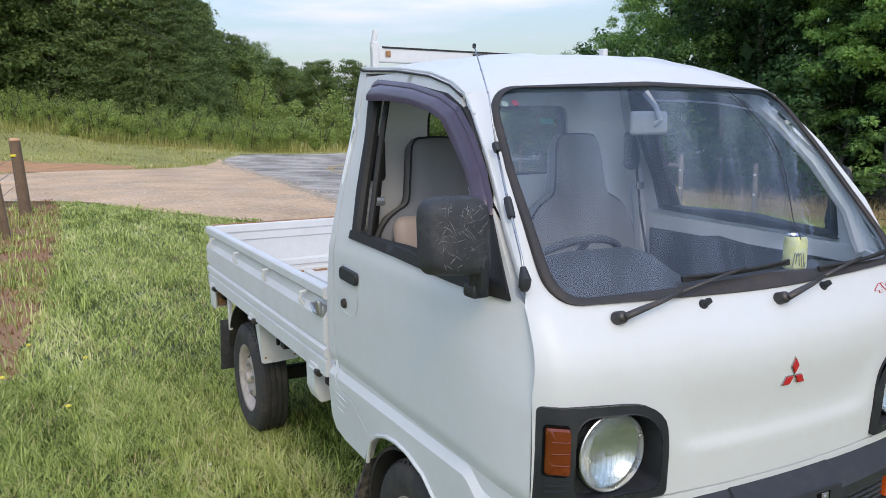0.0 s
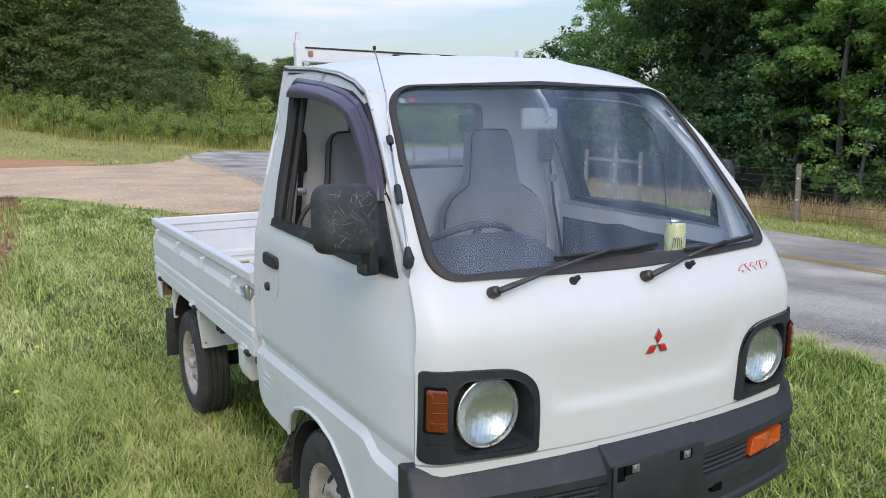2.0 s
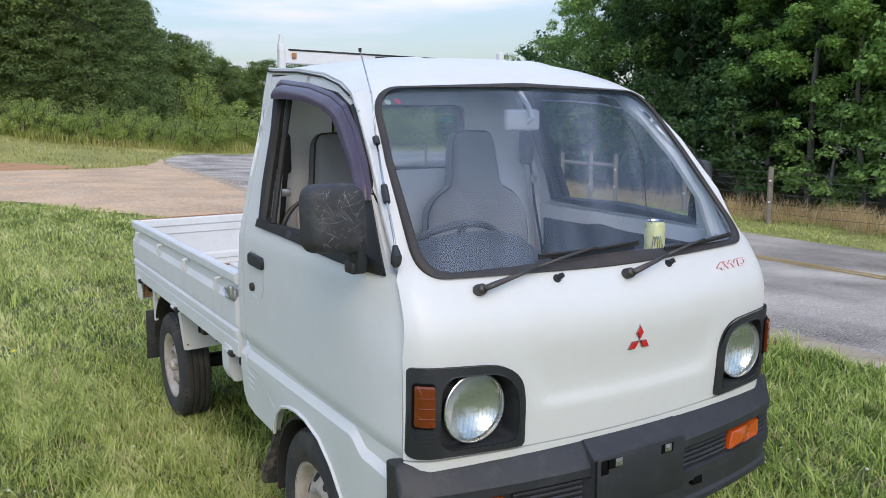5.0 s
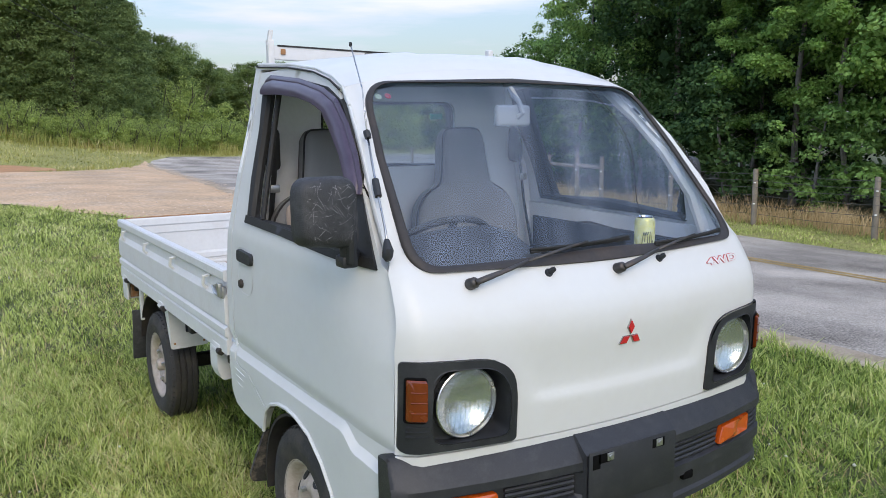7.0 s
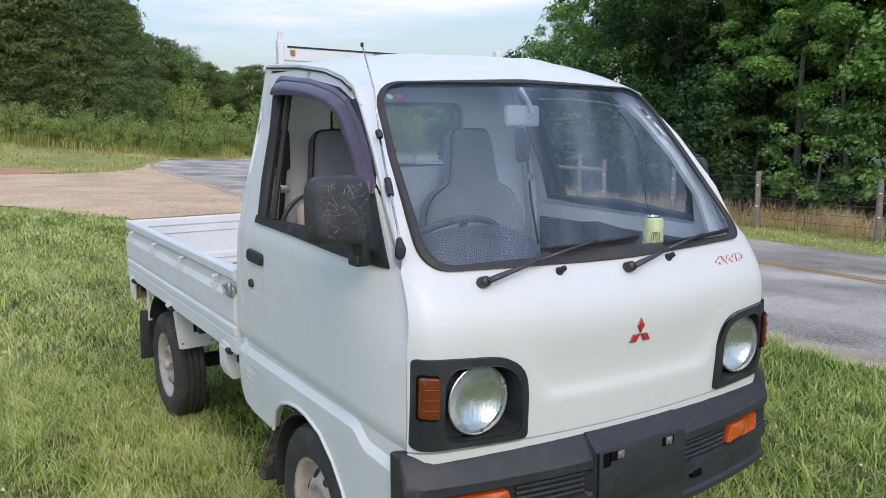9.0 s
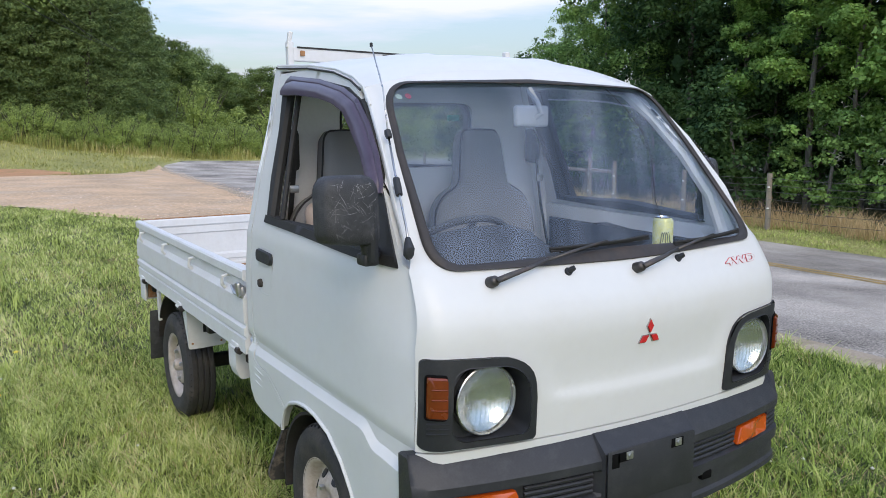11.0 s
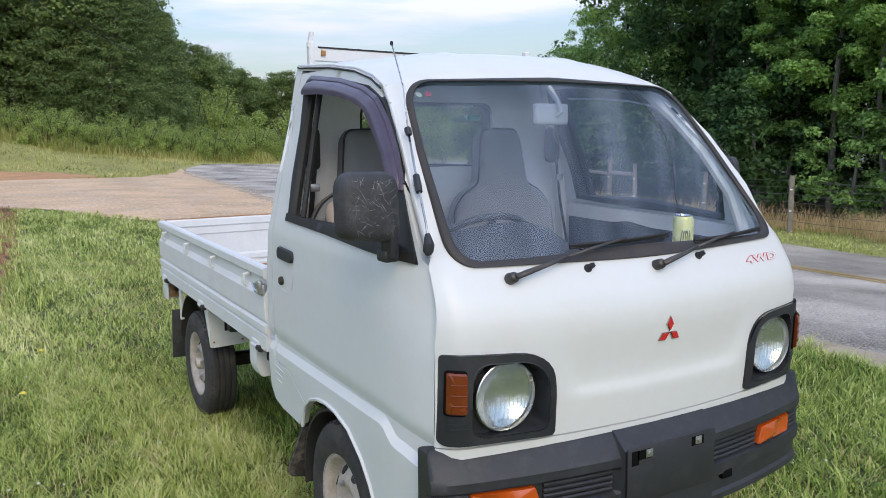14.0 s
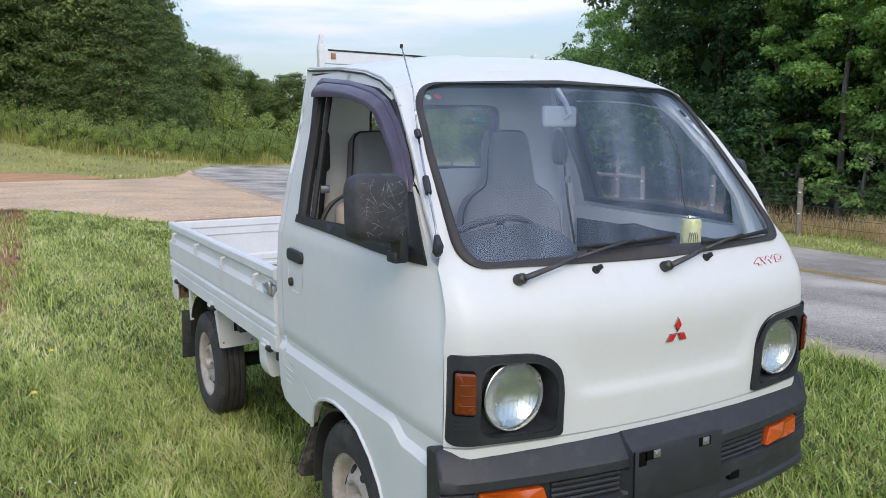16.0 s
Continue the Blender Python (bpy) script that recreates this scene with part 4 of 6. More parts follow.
for k in range(15):
    x = 13.0 + k * 0.95
    spots.append((k % 2, x, 39.2 + 0.05 * x + rng.uniform(-0.4, 0.8), rng.uniform(0, 360), rng.uniform(1.1, 1.7)))
for k in range(22):
    spots.append((k % 2, -11.0 + k * 1.15, 51.5 + rng.uniform(-1.0, 1.0), rng.uniform(0, 360), rng.uniform(1.7, 2.2)))
grow(bushes, spots)


# ---- fences ----
def post(name, x, y, h, r, mat, label, lean=(0, 0), group="wire fence posts", squared=False, cap=None):
    t = thing(name, label, "fence post", group)
    t.location = (x, y, ground_z(x, y))
    bm = bmesh.new()
    seg = 9
    loops = []
    for i, z in enumerate(np.linspace(-0.1, h, 7)):
        loops.append([(lean[0] * z + r * (1 - 0.02 * i + 0.06 * noise.noise((k * 1.3, z * 2, x))) * math.cos(2 * math.pi * k / seg),
                       lean[1] * z + r * (1 - 0.02 * i + 0.06 * noise.noise((k * 1.7, z * 2, y))) * math.sin(2 * math.pi * k / seg), z) for k in range(seg)])
    loft(bm, loops)
    part("shaft", bm, mat, t, sharp=60)
    if cap:
        bm = bmesh.new()
        lathe(bm, [(0.001, h + 0.045), (r * 0.55, h + 0.04), (r * 0.8, h + 0.012), (r * 0.82, h - 0.01)], pose(lean[0] * h, lean[1] * h, 0), 9)
        part("cut_top", bm, cap, t, "pale orange cut end")
    return t


FENCE_X = 11.15
post_ys = [-1.6, 0.6, 3.2, 5.85, 8.1, 10.15, 12.1, 13.0, 13.95, 16.2, 18.4, 20.6, 22.8]
for k, y in enumerate(post_ys):
    t = post("fence_post", FENCE_X + 0.04 * math.sin(k * 3), y, lerp(y, [3, 10, 13], [0.97, 1.02, 1.12]) + 0.03 * math.sin(k * 2.2), 0.052, POST_WOOD, "grey weathered round wooden fence post in dry grass", (0.01 * math.sin(k), 0.01 * math.cos(k * 2)))
    for z in (0.40, 0.78):
        bm = bmesh.new()
        box(bm, (-0.058, -0.03, z), (0.04, 0.03, 0.024), 0.006)
        part("insulator", bm, INSULATOR, t, "small white wire insulator")
wires = thing("fence_wires", "thin grey strands of a wire stock fence", "fence", at=(0, 0, 0))
for z in (0.22, 0.38, 0.56, 0.70, 0.82, 0.94):
    bm = bmesh.new()
    pts = []
    for a, b in zip(post_ys, post_ys[1:]):
        for k in range(4):
            y = a + (b - a) * k / 4
            pts.append((FENCE_X - 0.065, y, ground_z(FENCE_X, y) + z - 0.02 * math.sin(math.pi * k / 4)))
    tube(bm, pts, 0.0045, 4)
    part("strand", bm, WIRE, wires)
for a, b in ((12.1, 13.0), (13.0, 13.95)):
    t = thing("brace_rail", "grey round brace rail between two fence posts", "fence rail", "brace rails")
    bm = bmesh.new()
    tube(bm, [(FENCE_X, a + 0.05, ground_z(FENCE_X, a) + 0.86), (FENCE_X, b - 0.05, ground_z(FENCE_X, b) + 0.88)], 0.04, 8)
    part("rail", bm, POST_WOOD, t)

p1 = post("paddock_post", -1.44, 13.9, 1.22, 0.10, POST_BROWN, "thick brown wooden gate post with a fresh cut top", (-0.06, 0.02), "paddock posts", cap=CUT_WOOD)
p2 = post("paddock_post", -1.72, 10.9, 1.0, 0.055, POST_BROWN, "thin leaning brown paddock fence post", (-0.09, 0.05), "paddock posts")
post("paddock_post", -2.15, 7.4, 1.05, 0.06, POST_BROWN, "brown wooden paddock fence post", (0.02, 0.02), "paddock posts")
for t, zs in ((p1, (0.98,)), (p2, (0.3, 0.75))):
    for z in zs:
        bm = bmesh.new()
        box(bm, (-0.11 if t is p1 else -0.12, -0.06, z), (0.09, 0.05, 0.035), 0.01)
        part("insulator", bm, INSULATOR_YELLOW, t, "yellow plastic wire insulator")
pw = thing("paddock_wires", "thin grey paddock fence wires", "fence")
for z in (0.3, 0.52, 0.75, 0.95):
    bm = bmesh.new()
    tube(bm, [(-1.52, 13.9, z), (-1.8, 10.9, z - 0.02), (-2.2, 7.4, z), (-2.6, 3.5, z)], 0.004, 4)
    part("strand", bm, WIRE, pw)
cables = thing("overhead_cables", "thin dark overhead cables against the trees", "cable")
for a, b in (((1.7, 36.0, 6.35), (8.64, 47.2, 5.3)), ((2.7, 35.9, 6.46), (6.9, 45.0, 5.5))):
    bm = bmesh.new()
    tube(bm, [Vector(a).lerp(Vector(b), t) - Vector((0, 0, 1.2 * t * (1 - t))) for t in np.linspace(-0.6, 1, 14)], 0.014, 4)
    part("cable", bm, RUBBER, cables)
# white clover heads in the lawn
YELLOWS = [(-1.9, 3.6), (-1.75, 3.9), (-2.1, 4.3), (-1.6, 4.6), (-1.95, 5.2), (-1.45, 3.2), (-2.2, 3.3), (-1.3, 4.1)]
for x, y in YELLOWS:
    t = thing("dandelion", "yellow dandelion flower standing in the lawn", "flower", "dandelions", (x, y, ground_z(x, y)))
    bm = bmesh.new()
    tube(bm, [(0, 0, -0.02), (0.004, 0, 0.05), (0.006, 0.003, 0.085)], 0.002, 5)
    part("stalk", bm, GRASS, t)
    bm = bmesh.new()
    lathe(bm, [(0.0, 0.098), (0.010, 0.096), (0.017, 0.088), (0.008, 0.083), (0.0, 0.082)], pose(0.006, 0.003, 0), 10)
    part("bloom", bm, INSULATOR_YELLOW, t, "yellow bloom")
xy = scatter(rng, 420, -3.0, 3.4, 0.2, 9.0, lambda x, y: lawn_keep(x, y) and patchy(x, y, 0.8, 12) > 0.1)
vv, ff = [], []
ball = [(0, 0, 1), (0.9, 0, 0.3), (0.28, 0.86, 0.3), (-0.73, 0.53, 0.3), (-0.73, -0.53, 0.3), (0.28, -0.86, 0.3), (0, 0, -0.6)]
tri = [(0, 1, 2), (0, 2, 3), (0, 3, 4), (0, 4, 5), (0, 5, 1), (6, 2, 1), (6, 3, 2), (6, 4, 3), (6, 5, 4), (6, 1, 5)]
for k, (x, y) in enumerate(xy):
    r = rng.uniform(0.006, 0.011)
    z = ground_z(x, y) + rng.uniform(0.045, 0.075)
    vv += [(x + r * a, y + r * b, z + r * c) for a, b, c in ball]
    ff += [tuple(i + 7 * k for i in t) for t in tri]
tagged(new("clover_heads", quads_mesh("clover_heads", np.array(vv), np.array(ff), shader("clover_white", (0.62, 0.62, 0.52), 0.8, vary=0.2))), "small white clover flower heads in the lawn", "flowers", kind="stuff")


# ---- the small cab-over truck: nose at y = 0, tail at y = 3.3, driver's side at negative x ----
truck = thing("pickup_truck", "small white cab-over kei pickup truck parked on the lawn", "truck")

SIDE_Z = [0.30, 0.45, 0.60, 0.95, 1.10, 1.30, 1.466, 1.60, 1.70]
SIDE_X = [0.674, 0.682, 0.690, 0.688, 0.684, 0.642, 0.597, 0.571, 0.548]


def waist_z(y):
    """Upper edge of the waist moulding, which dips ahead of the wheel."""
    return 0.687 - 0.044 * (1 - smooth(0.32, 0.40, y)) - 0.022 * (1 - smooth(0.17, 0.32, y))


def side_x(y, z):
    """Half width of the cab's flank: a step at the waist moulding that dips towards the nose, leaning in above the belt."""
    x = lerp(z, SIDE_Z, SIDE_X)
    if z < 1.0:
        zt, zc = waist_z(y), lerp(y, [0.15, 0.38, 1.3], [0.672, 0.694, 0.712])
        k = min(max((z - zt + 0.024) / 0.024, 0.0), 1.0)
        x = 0.691 * (1 - k) + (0.675 + 0.013 * smooth(zc - 0.004, zc + 0.028, z)) * k
        if z < 0.6:
            x = lerp(z, SIDE_Z, SIDE_X)
    k, e = lerp(z, [0.9, 1.12, 1.3, 1.5], [0.020, 0.050, 0.050, 0.0]), lerp(z, [0.9, 1.12], [0.42, 0.5])
    return x - k * max(0.0, (e - y) / (e - 0.2)) ** 2


def waist(drop):
    """The line of the waist moulding along the flank."""
    return [(y, waist_z(y) - drop) for y in np.linspace(0.16, 1.36, 61)]


NOSE_Z = [0.58, 0.66, 0.78, 0.95, 0.99, 1.03, 1.08, 1.12, 1.557, 1.60, 1.66]
NOSE_Y = [0.050, 0.043, 0.034, 0.030, 0.034, 0.048, 0.080, 0.108, 0.506, 0.545, 0.620]


def nose_y(x, z):
    c = lerp(z, [1.1, 1.6], [0.046, 0.028])
    y = lerp(z, NOSE_Z, NOSE_Y) + c * (x / 0.5) ** 2
    if z < 1.2:
        y += 0.060 * max(0.0, (abs(x) - 0.6) / 0.085) ** 2
    dip = smooth(0.764, 0.802, z) * (1 - smooth(0.81, 0.95, z)) * (1 - smooth(0.26, 0.335, abs(x) - 0.30 * (z - 0.78)))
    return y + 0.009 * dip


def on_nose(x, z, off=0.0):
    return Vector((x, nose_y(x, z) - off, z))


def tuck(z):
    """The passenger's side leans in a little more above the belt."""
    return 0.032 * smooth(1.25, 1.52, z)


def on_side(s, off=0.0):
    return lambda y, z: Vector((s * (side_x(y, z) + off - (tuck(z) if s > 0 else 0.0)), y, z))


def mirrored(outline, s):
    return [(s * a, b) for a, b in outline]


# windscreen opening
ws = rounded([(-0.588, 1.121), (0.588, 1.121), (0.553, 1.40), (0.510, 1.596), (0.0, 1.612), (-0.514, 1.597), (-0.555, 1.40)], [0.075, 0.075, 0.0, 0.085, 0, 0.085, 0.0], 10)

# nose panel, with the lamp openings
lamp_hole = rounded([(0.365, 0.69), (0.648, 0.69), (0.645, 0.905), (0.365, 0.89)], [0.015, 0.015, 0.02, 0.09], 6)
bm = bmesh.new()
skin(bm, [(-0.658, 0.585), (0.658, 0.585), (0.659, 0.670), (-0.659, 0.670)], [], lambda x, z: on_nose(x, z, 0.002), 0.022)
solid(part("lower_valance", bm, PAINT, truck), 0.012)

# windscreen surround with the front pillars
gut = [(0.225, 1.142), (0.308, 1.272), (0.434, 1.437), (0.525, 1.525), (0.588, 1.579)]
outer = [(-0.659, 0.674), (0.659, 0.674), (0.661, 0.94), (0.643, 1.118)] + [(side_x(y, z) - 0.004 - tuck(z), z) for y, z in gut]
outer += [(x - (0.032 * x / 0.55 if x > 0 else 0.0), 1.645 - 0.064 * (abs(x) / 0.574) ** 2.6) for x in np.linspace(0.55, -0.55, 23)]
outer += [(-(side_x(y, z) - 0.004), z) for y, z in gut[::-1]] + [(-0.643, 1.118), (-0.661, 0.94)]


def surround(x, z):
    y = nose_y(x, z)
    edge = lerp(z, [p[1] for p in gut], [p[0] for p in gut])
    k = smooth(0.0, 0.07, abs(x) - (side_x(edge, z) - 0.075 - (tuck(z) if x > 0 else 0.0))) * smooth(1.09, 1.19, z)
    return Vector((x, y * (1 - k) + min(edge, y + 0.02) * k, z))


bm = bmesh.new()
skin(bm, outer, [ws, lamp_hole, mirrored(lamp_hole, -1)[::-1]], surround, 0.019, lines=[[(x, z) for x in np.linspace(-0.34, 0.34, 36)] for z in (0.764, 0.777, 0.790, 0.803)])
solid(part("front_shell", bm, PAINT, truck, "smooth white front panel running up into the windscreen pillars"), 0.012)

bm = bmesh.new()
skin(bm, ws, [], lambda x, z: on_nose(x, z, -0.004), 0.04)
windscreen = part("windscreen", bm, WINDSCREEN, truck, "laminated windscreen with dust, painted blue sky haze and a tinted top band")
windscreen.visible_shadow = False
bm = bmesh.new()
loops = []
cx, cz = 0.0, 1.36
for x, z in fine(ws, 0.02):
    d = Vector((cx - x, cz - z)).normalized()
    ring = []
    wide = lerp(z, [1.12, 1.2, 1.5, 1.6], [1.25, 1.0, 0.75, 0.55])
    for a, o in ((-0.010 * wide, 0.003), (-0.007 * wide, 0.009), (0.008 * wide, 0.010), (0.014 * wide, 0.006), (0.015 * wide, -0.002), (-0.010 * wide, -0.004)):
        xx, zz = x + d.x * a, z + d.y * a
        ring.append(Vector((xx, nose_y(xx, zz) - o, zz)))
    loops.append(ring)
loft(bm, loops + [loops[0]], caps=False)
part("rubber_seal", bm, SEAL, windscreen, "browned black rubber windscreen seal", sharp=60)

# roof
rv = [0.0, 0.06, 0.14, 0.3, 0.55, 0.8, 0.97, 1.0]
rzc = [1.645, 1.672, 1.690, 1.707, 1.716, 1.719, 1.712, 1.700]
rzg = [1.581, 1.592, 1.612, 1.640, 1.662, 1.674, 1.680, 1.676]


def roof_at(u, v):
    xg = lerp(v, [0, 0.12, 0.5, 1], [0.574, 0.570, 0.560, 0.556])
    x = u * (xg - (0.032 if u > 0 else 0.0))
    zc, zg = lerp(v, rv, rzc), lerp(v, rv, rzg)
    z = zg + (zc - zg) * (1 - abs(u) ** 2.6)
    z += 0.006 * (smooth(0.36, 0.40, abs(u)) - smooth(0.44, 0.48, abs(u))) * smooth(0.12, 0.25, v)
    y0 = surround(x, 1.645 - 0.064 * abs(u) ** 2.6).y
    return Vector((x, y0 + (1.325 - y0) * v, z))


bm = bmesh.new()
sheet(bm, roof_at, list(np.linspace(-1, 1, 61)), list(np.linspace(0, 1, 40)))
solid(part("roof", bm, PAINT, truck, "white pressed steel roof"), 0.014)
bm = bmesh.new()
sheet(bm, lambda u, v: roof_at(u, v) + Vector((0, 0.0, -0.045)), list(np.linspace(-0.96, 0.96, 21)), list(np.linspace(0.04, 1, 12)))
part("headlining", bm, INNER_PAINT, truck)

# flanks: door frame, doors, sill panels; the same on both sides
arch = [(0.985, 0.543), (0.93, 0.578), (0.86, 0.599), (0.79, 0.607), (0.717, 0.603), (0.62, 0.575), (0.540, 0.517), (0.485, 0.450), (0.455, 0.385)]
gutter = gut + [(0.668, 1.611), (0.80, 1.640), (1.02, 1.664), (1.30, 1.680)]
win = [(1.135, 1.160), (0.80, 1.153), (0.56, 1.142), (0.385, 1.133), (0.262, 1.132), (0.36, 1.302), (0.468, 1.452), (0.557, 1.537), (0.675, 1.583), (0.87, 1.612), (1.07, 1.624), (1.195, 1.622), (1.205, 1.585)]
door_line = [(0.200, 1.112), (0.158, 1.02), (0.149, 0.90), (0.154, 0.70), (0.157, 0.585), (0.18, 0.40), (0.455, 0.38)] + arch[::-1] + [(1.055, 0.579), (1.15, 0.627), (1.245, 0.632), (1.278, 0.646), (1.284, 0.72), (1.285, 0.95), (1.277, 1.12), (1.272, 1.40), (1.272, 1.655)]
door_line += [(y + (0.016 if y < 0.6 else 0), z - 0.008) for y, z in gutter[::-1][1:]]


def flank(s, driver):
    fl = s < 0
    door = part("door", *door_skin(s), truck, "white door with an open window" if driver else "white door with a closed window", sharp=18)
    solid(door, 0.03)
    # handle in a pressed dish
    bm = bmesh.new()
    dish = rounded([(1.212, 0.905), (1.075, 0.905), (1.055, 1.06), (1.212, 1.065)], [0.05, 0.05, 0.03, 0.03], 6)
    cen = Vector((1.137, 0.99))
    rings = []
    for k, o in ((1.0, 0.0015), (0.93, -0.002), (0.8, -0.014), (0.3, -0.016)):
        rings.append([on_side(s, o)(cen.x + (a - cen.x) * k, cen.y + (b - cen.y) * k) for a, b in dish])
    loft(bm, rings, caps=False)
    bm.faces.new([v for v in list(bm.verts)[-len(dish):]])
    part("handle_dish", bm, PAINT, door)
    bm = bmesh.new()
    grip = rounded([(1.208, 1.016), (1.062, 1.012), (1.058, 1.052), (1.206, 1.058)], 0.02, 5)
    loft(bm, [[on_side(s, o)(1.134 + (a - 1.134) * k, 1.035 + (b - 1.035) * k) for a, b in grip] for k, o in ((1.0, -0.012), (1.0, 0.006), (0.93, 0.012))])
    part("handle", bm, BLACK_PLASTIC, door, "black plastic pull handle")
    bm = bmesh.new()
    lathe(bm, [(0.0, 0.012), (0.013, 0.011), (0.015, 0.006), (0.015, -0.012)], Matrix.Translation(on_side(s)(1.178, 0.938)) @ pose(0, 0, 0, 0, s * 90, 0), 20)
    part("lock", bm, DARK_STEEL, door, "dark key lock")
    # window channel
    wide = 0.022 if driver else 0.012
    bm = bmesh.new()
    loops = []
    for y, z in fine(rounded(win, [0.02, 0, 0, 0, 0.02] + [0.0] * 7 + [0.02], 4), 0.03):
        d = (Vector((0.72, 1.34)) - Vector((y, z))).normalized()
        loops.append([on_side(s, o)(y + d.x * a, z + d.y * a) for a, o in ((-0.004, -0.008), (-0.003, 0.005), (0.010, 0.006), (wide, 0.001), (wide, -0.03), (-0.004, -0.03))])
    loft(bm, loops + [loops[0]], caps=False)
    part("window_channel", bm, RUBBER, door, "black rubber window channel", sharp=50)
    bm = bmesh.new()
    skin(bm, [(1.152, 1.152), (0.80, 1.143), (0.56, 1.133), (0.39, 1.127), (0.25, 1.121), (0.264, 1.148), (0.40, 1.150), (0.56, 1.157), (0.80, 1.169), (1.148, 1.178)], [], on_side(s, 0.008), 0.03, flip=fl)
    solid(part("waist_moulding", bm, RUBBER, door, "black rubber strip under the window"), 0.012)
    bm = bmesh.new()
    skin(bm, [(0.249, 1.122), (0.383, 1.132), (0.44, 1.138), (0.43, 1.19), (0.405, 1.33), (0.366, 1.322), (0.340, 1.280), (0.284, 1.183)], [], on_side(s, 0.006), 0.03, flip=fl)
    solid(part("mirror_base", bm, BLACK_PLASTIC, door, "black triangular mirror mount"), 0.02)
    bm = bmesh.new()
    tube(bm, [on_side(s, -0.012)(1.128, 1.17), on_side(s, -0.012)(1.16, 1.40), on_side(s, -0.012)(1.178, 1.61)], 0.019, 8)
    part("rear_channel", bm, RUBBER, door)
    if driver:
        bm = bmesh.new()
        tube(bm, [on_side(s, -0.016)(1.045, 1.17), on_side(s, -0.016)(1.085, 1.40), on_side(s, -0.016)(1.105, 1.61)], 0.010, 8)
        part("rear_channel", bm, RUBBER, door)
    if not driver:
        bm = bmesh.new()
        skin(bm, win, [], on_side(s, -0.012), 0.05, flip=s > 0)
        pane = part("pane", bm, PANE, door, "tinted door glass with painted blue sky haze, wound up")
        pane.visible_shadow = False
    # pale inner window frame, with a covered front corner
    if not driver:
        bm = bmesh.new()
        inner_win = [(1.15, 1.172), (0.70, 1.166), (0.385, 1.150), (0.385, 1.325), (0.50, 1.475), (0.575, 1.535), (0.68, 1.575), (0.87, 1.603), (1.07, 1.615), (1.19, 1.612)]
        frame_line = [(0.225, 1.125), (1.268, 1.13), (1.262, 1.64), (1.02, 1.652), (0.80, 1.63), (0.668, 1.60), (0.595, 1.568), (0.53, 1.513), (0.442, 1.427), (0.318, 1.265)]
        skin(bm, frame_line, [inner_win], on_side(s, -0.050), 0.03, flip=s > 0)
        solid(part("inner_frame", bm, INNER_PAINT, door, "pale painted inner window frame"), 0.012)
        bm = bmesh.new()
        loops = []
        foot = [(1.19, 1.612), (1.15, 1.172), (0.70, 1.166), (0.395, 1.152)]
        foot = [q for a, b in zip(foot, foot[1:]) for q in [(a[0] + (b[0] - a[0]) * k / 8, a[1] + (b[1] - a[1]) * k / 8) for k in range(8)]] + [foot[-1]]
        for y, z in foot:
            d = (Vector((0.78, 1.36)) - Vector((y, z))).normalized()
            loops.append([on_side(s, o)(y + d.x * a, z + d.y * a) for a, o in ((-0.016, -0.054), (-0.014, -0.070), (0.016, -0.070), (0.022, -0.054), (0.022, -0.020), (-0.016, -0.020))])
        loft(bm, loops)
        bmesh.ops.recalc_face_normals(bm, faces=bm.faces)
        part("inner_seal", bm, RUBBER, door, "black rubber round the inner window", sharp=50)
    # smoked rain visor over the window
    vis_out = [(1.190, 1.600), (1.175, 1.630), (1.145, 1.640), (0.884, 1.617), (0.689, 1.583), (0.581, 1.547), (0.496, 1.488), (0.402, 1.403), (0.356, 1.335), (0.349, 1.302)]
    vis_in = [(1.185, 1.580), (1.150, 1.577), (1.004, 1.573), (0.832, 1.559), (0.719, 1.540), (0.639, 1.516), (0.547, 1.453), (0.469, 1.400), (0.404, 1.335), (0.366, 1.300)]
    bm = bmesh.new()
    ks = list(np.linspace(0, 9, 46))

    def vis(k, t):
        y0, z0 = (lerp(k, range(10), [p[i] for p in vis_out]) for i in (0, 1))
        y1, z1 = (lerp(k, range(10), [p[i] for p in vis_in]) for i in (0, 1))
        y, z = y0 + (y1 - y0) * t, z0 + (z1 - z0) * t
        return on_side(s, 0.006 + 0.019 * math.sin(min(1, t * 1.25) * math.pi / 2) * min(1, k / 0.7 + 0.25) - 0.004 * math.exp(-((t - 0.27) / 0.07) ** 2))(y, z)
    sheet(bm, vis, ks, list(np.linspace(0, 1, 16)))
    visor = solid(part("rain_visor", bm, VISOR if driver else THIN_VISOR, door, "purple smoked acrylic rain visor"), 0.004)
    visor.visible_shadow = driver
    if not driver:
        bm = bmesh.new()
        tube(bm, [vis(k, 1.0) for k in ks], 0.003, 5)
        part("visor_edge", bm, INNER_PAINT, visor, "pale polished visor edge")
    # drip rail, with a dark tube added as the shadow line under it
    if driver:
        bm = bmesh.new()
        tube(bm, [on_side(s, 0.004)(y, z - 0.004) for y, z in gutter[4:]] + [on_side(s, 0.004)(1.318, 1.681)], 0.0030, 6)
        part("door_gap", bm, RUBBER, truck)
        bm = bmesh.new()
        tube(bm, [on_side(s, -0.004)(y, z + 0.006) for y, z in gutter[3:]] + [on_side(s, -0.002)(1.322, 1.688)], 0.0040, 8)
        part("drip_rail", bm, PAINT, truck)
        bm = bmesh.new()
        tube(bm, [on_side(s, -0.007)(y, z) for y, z in gut], 0.005, 6)
        part("pillar_moulding", bm, PAINT, truck)
    # fixed rear corner and sill
    bm = bmesh.new()
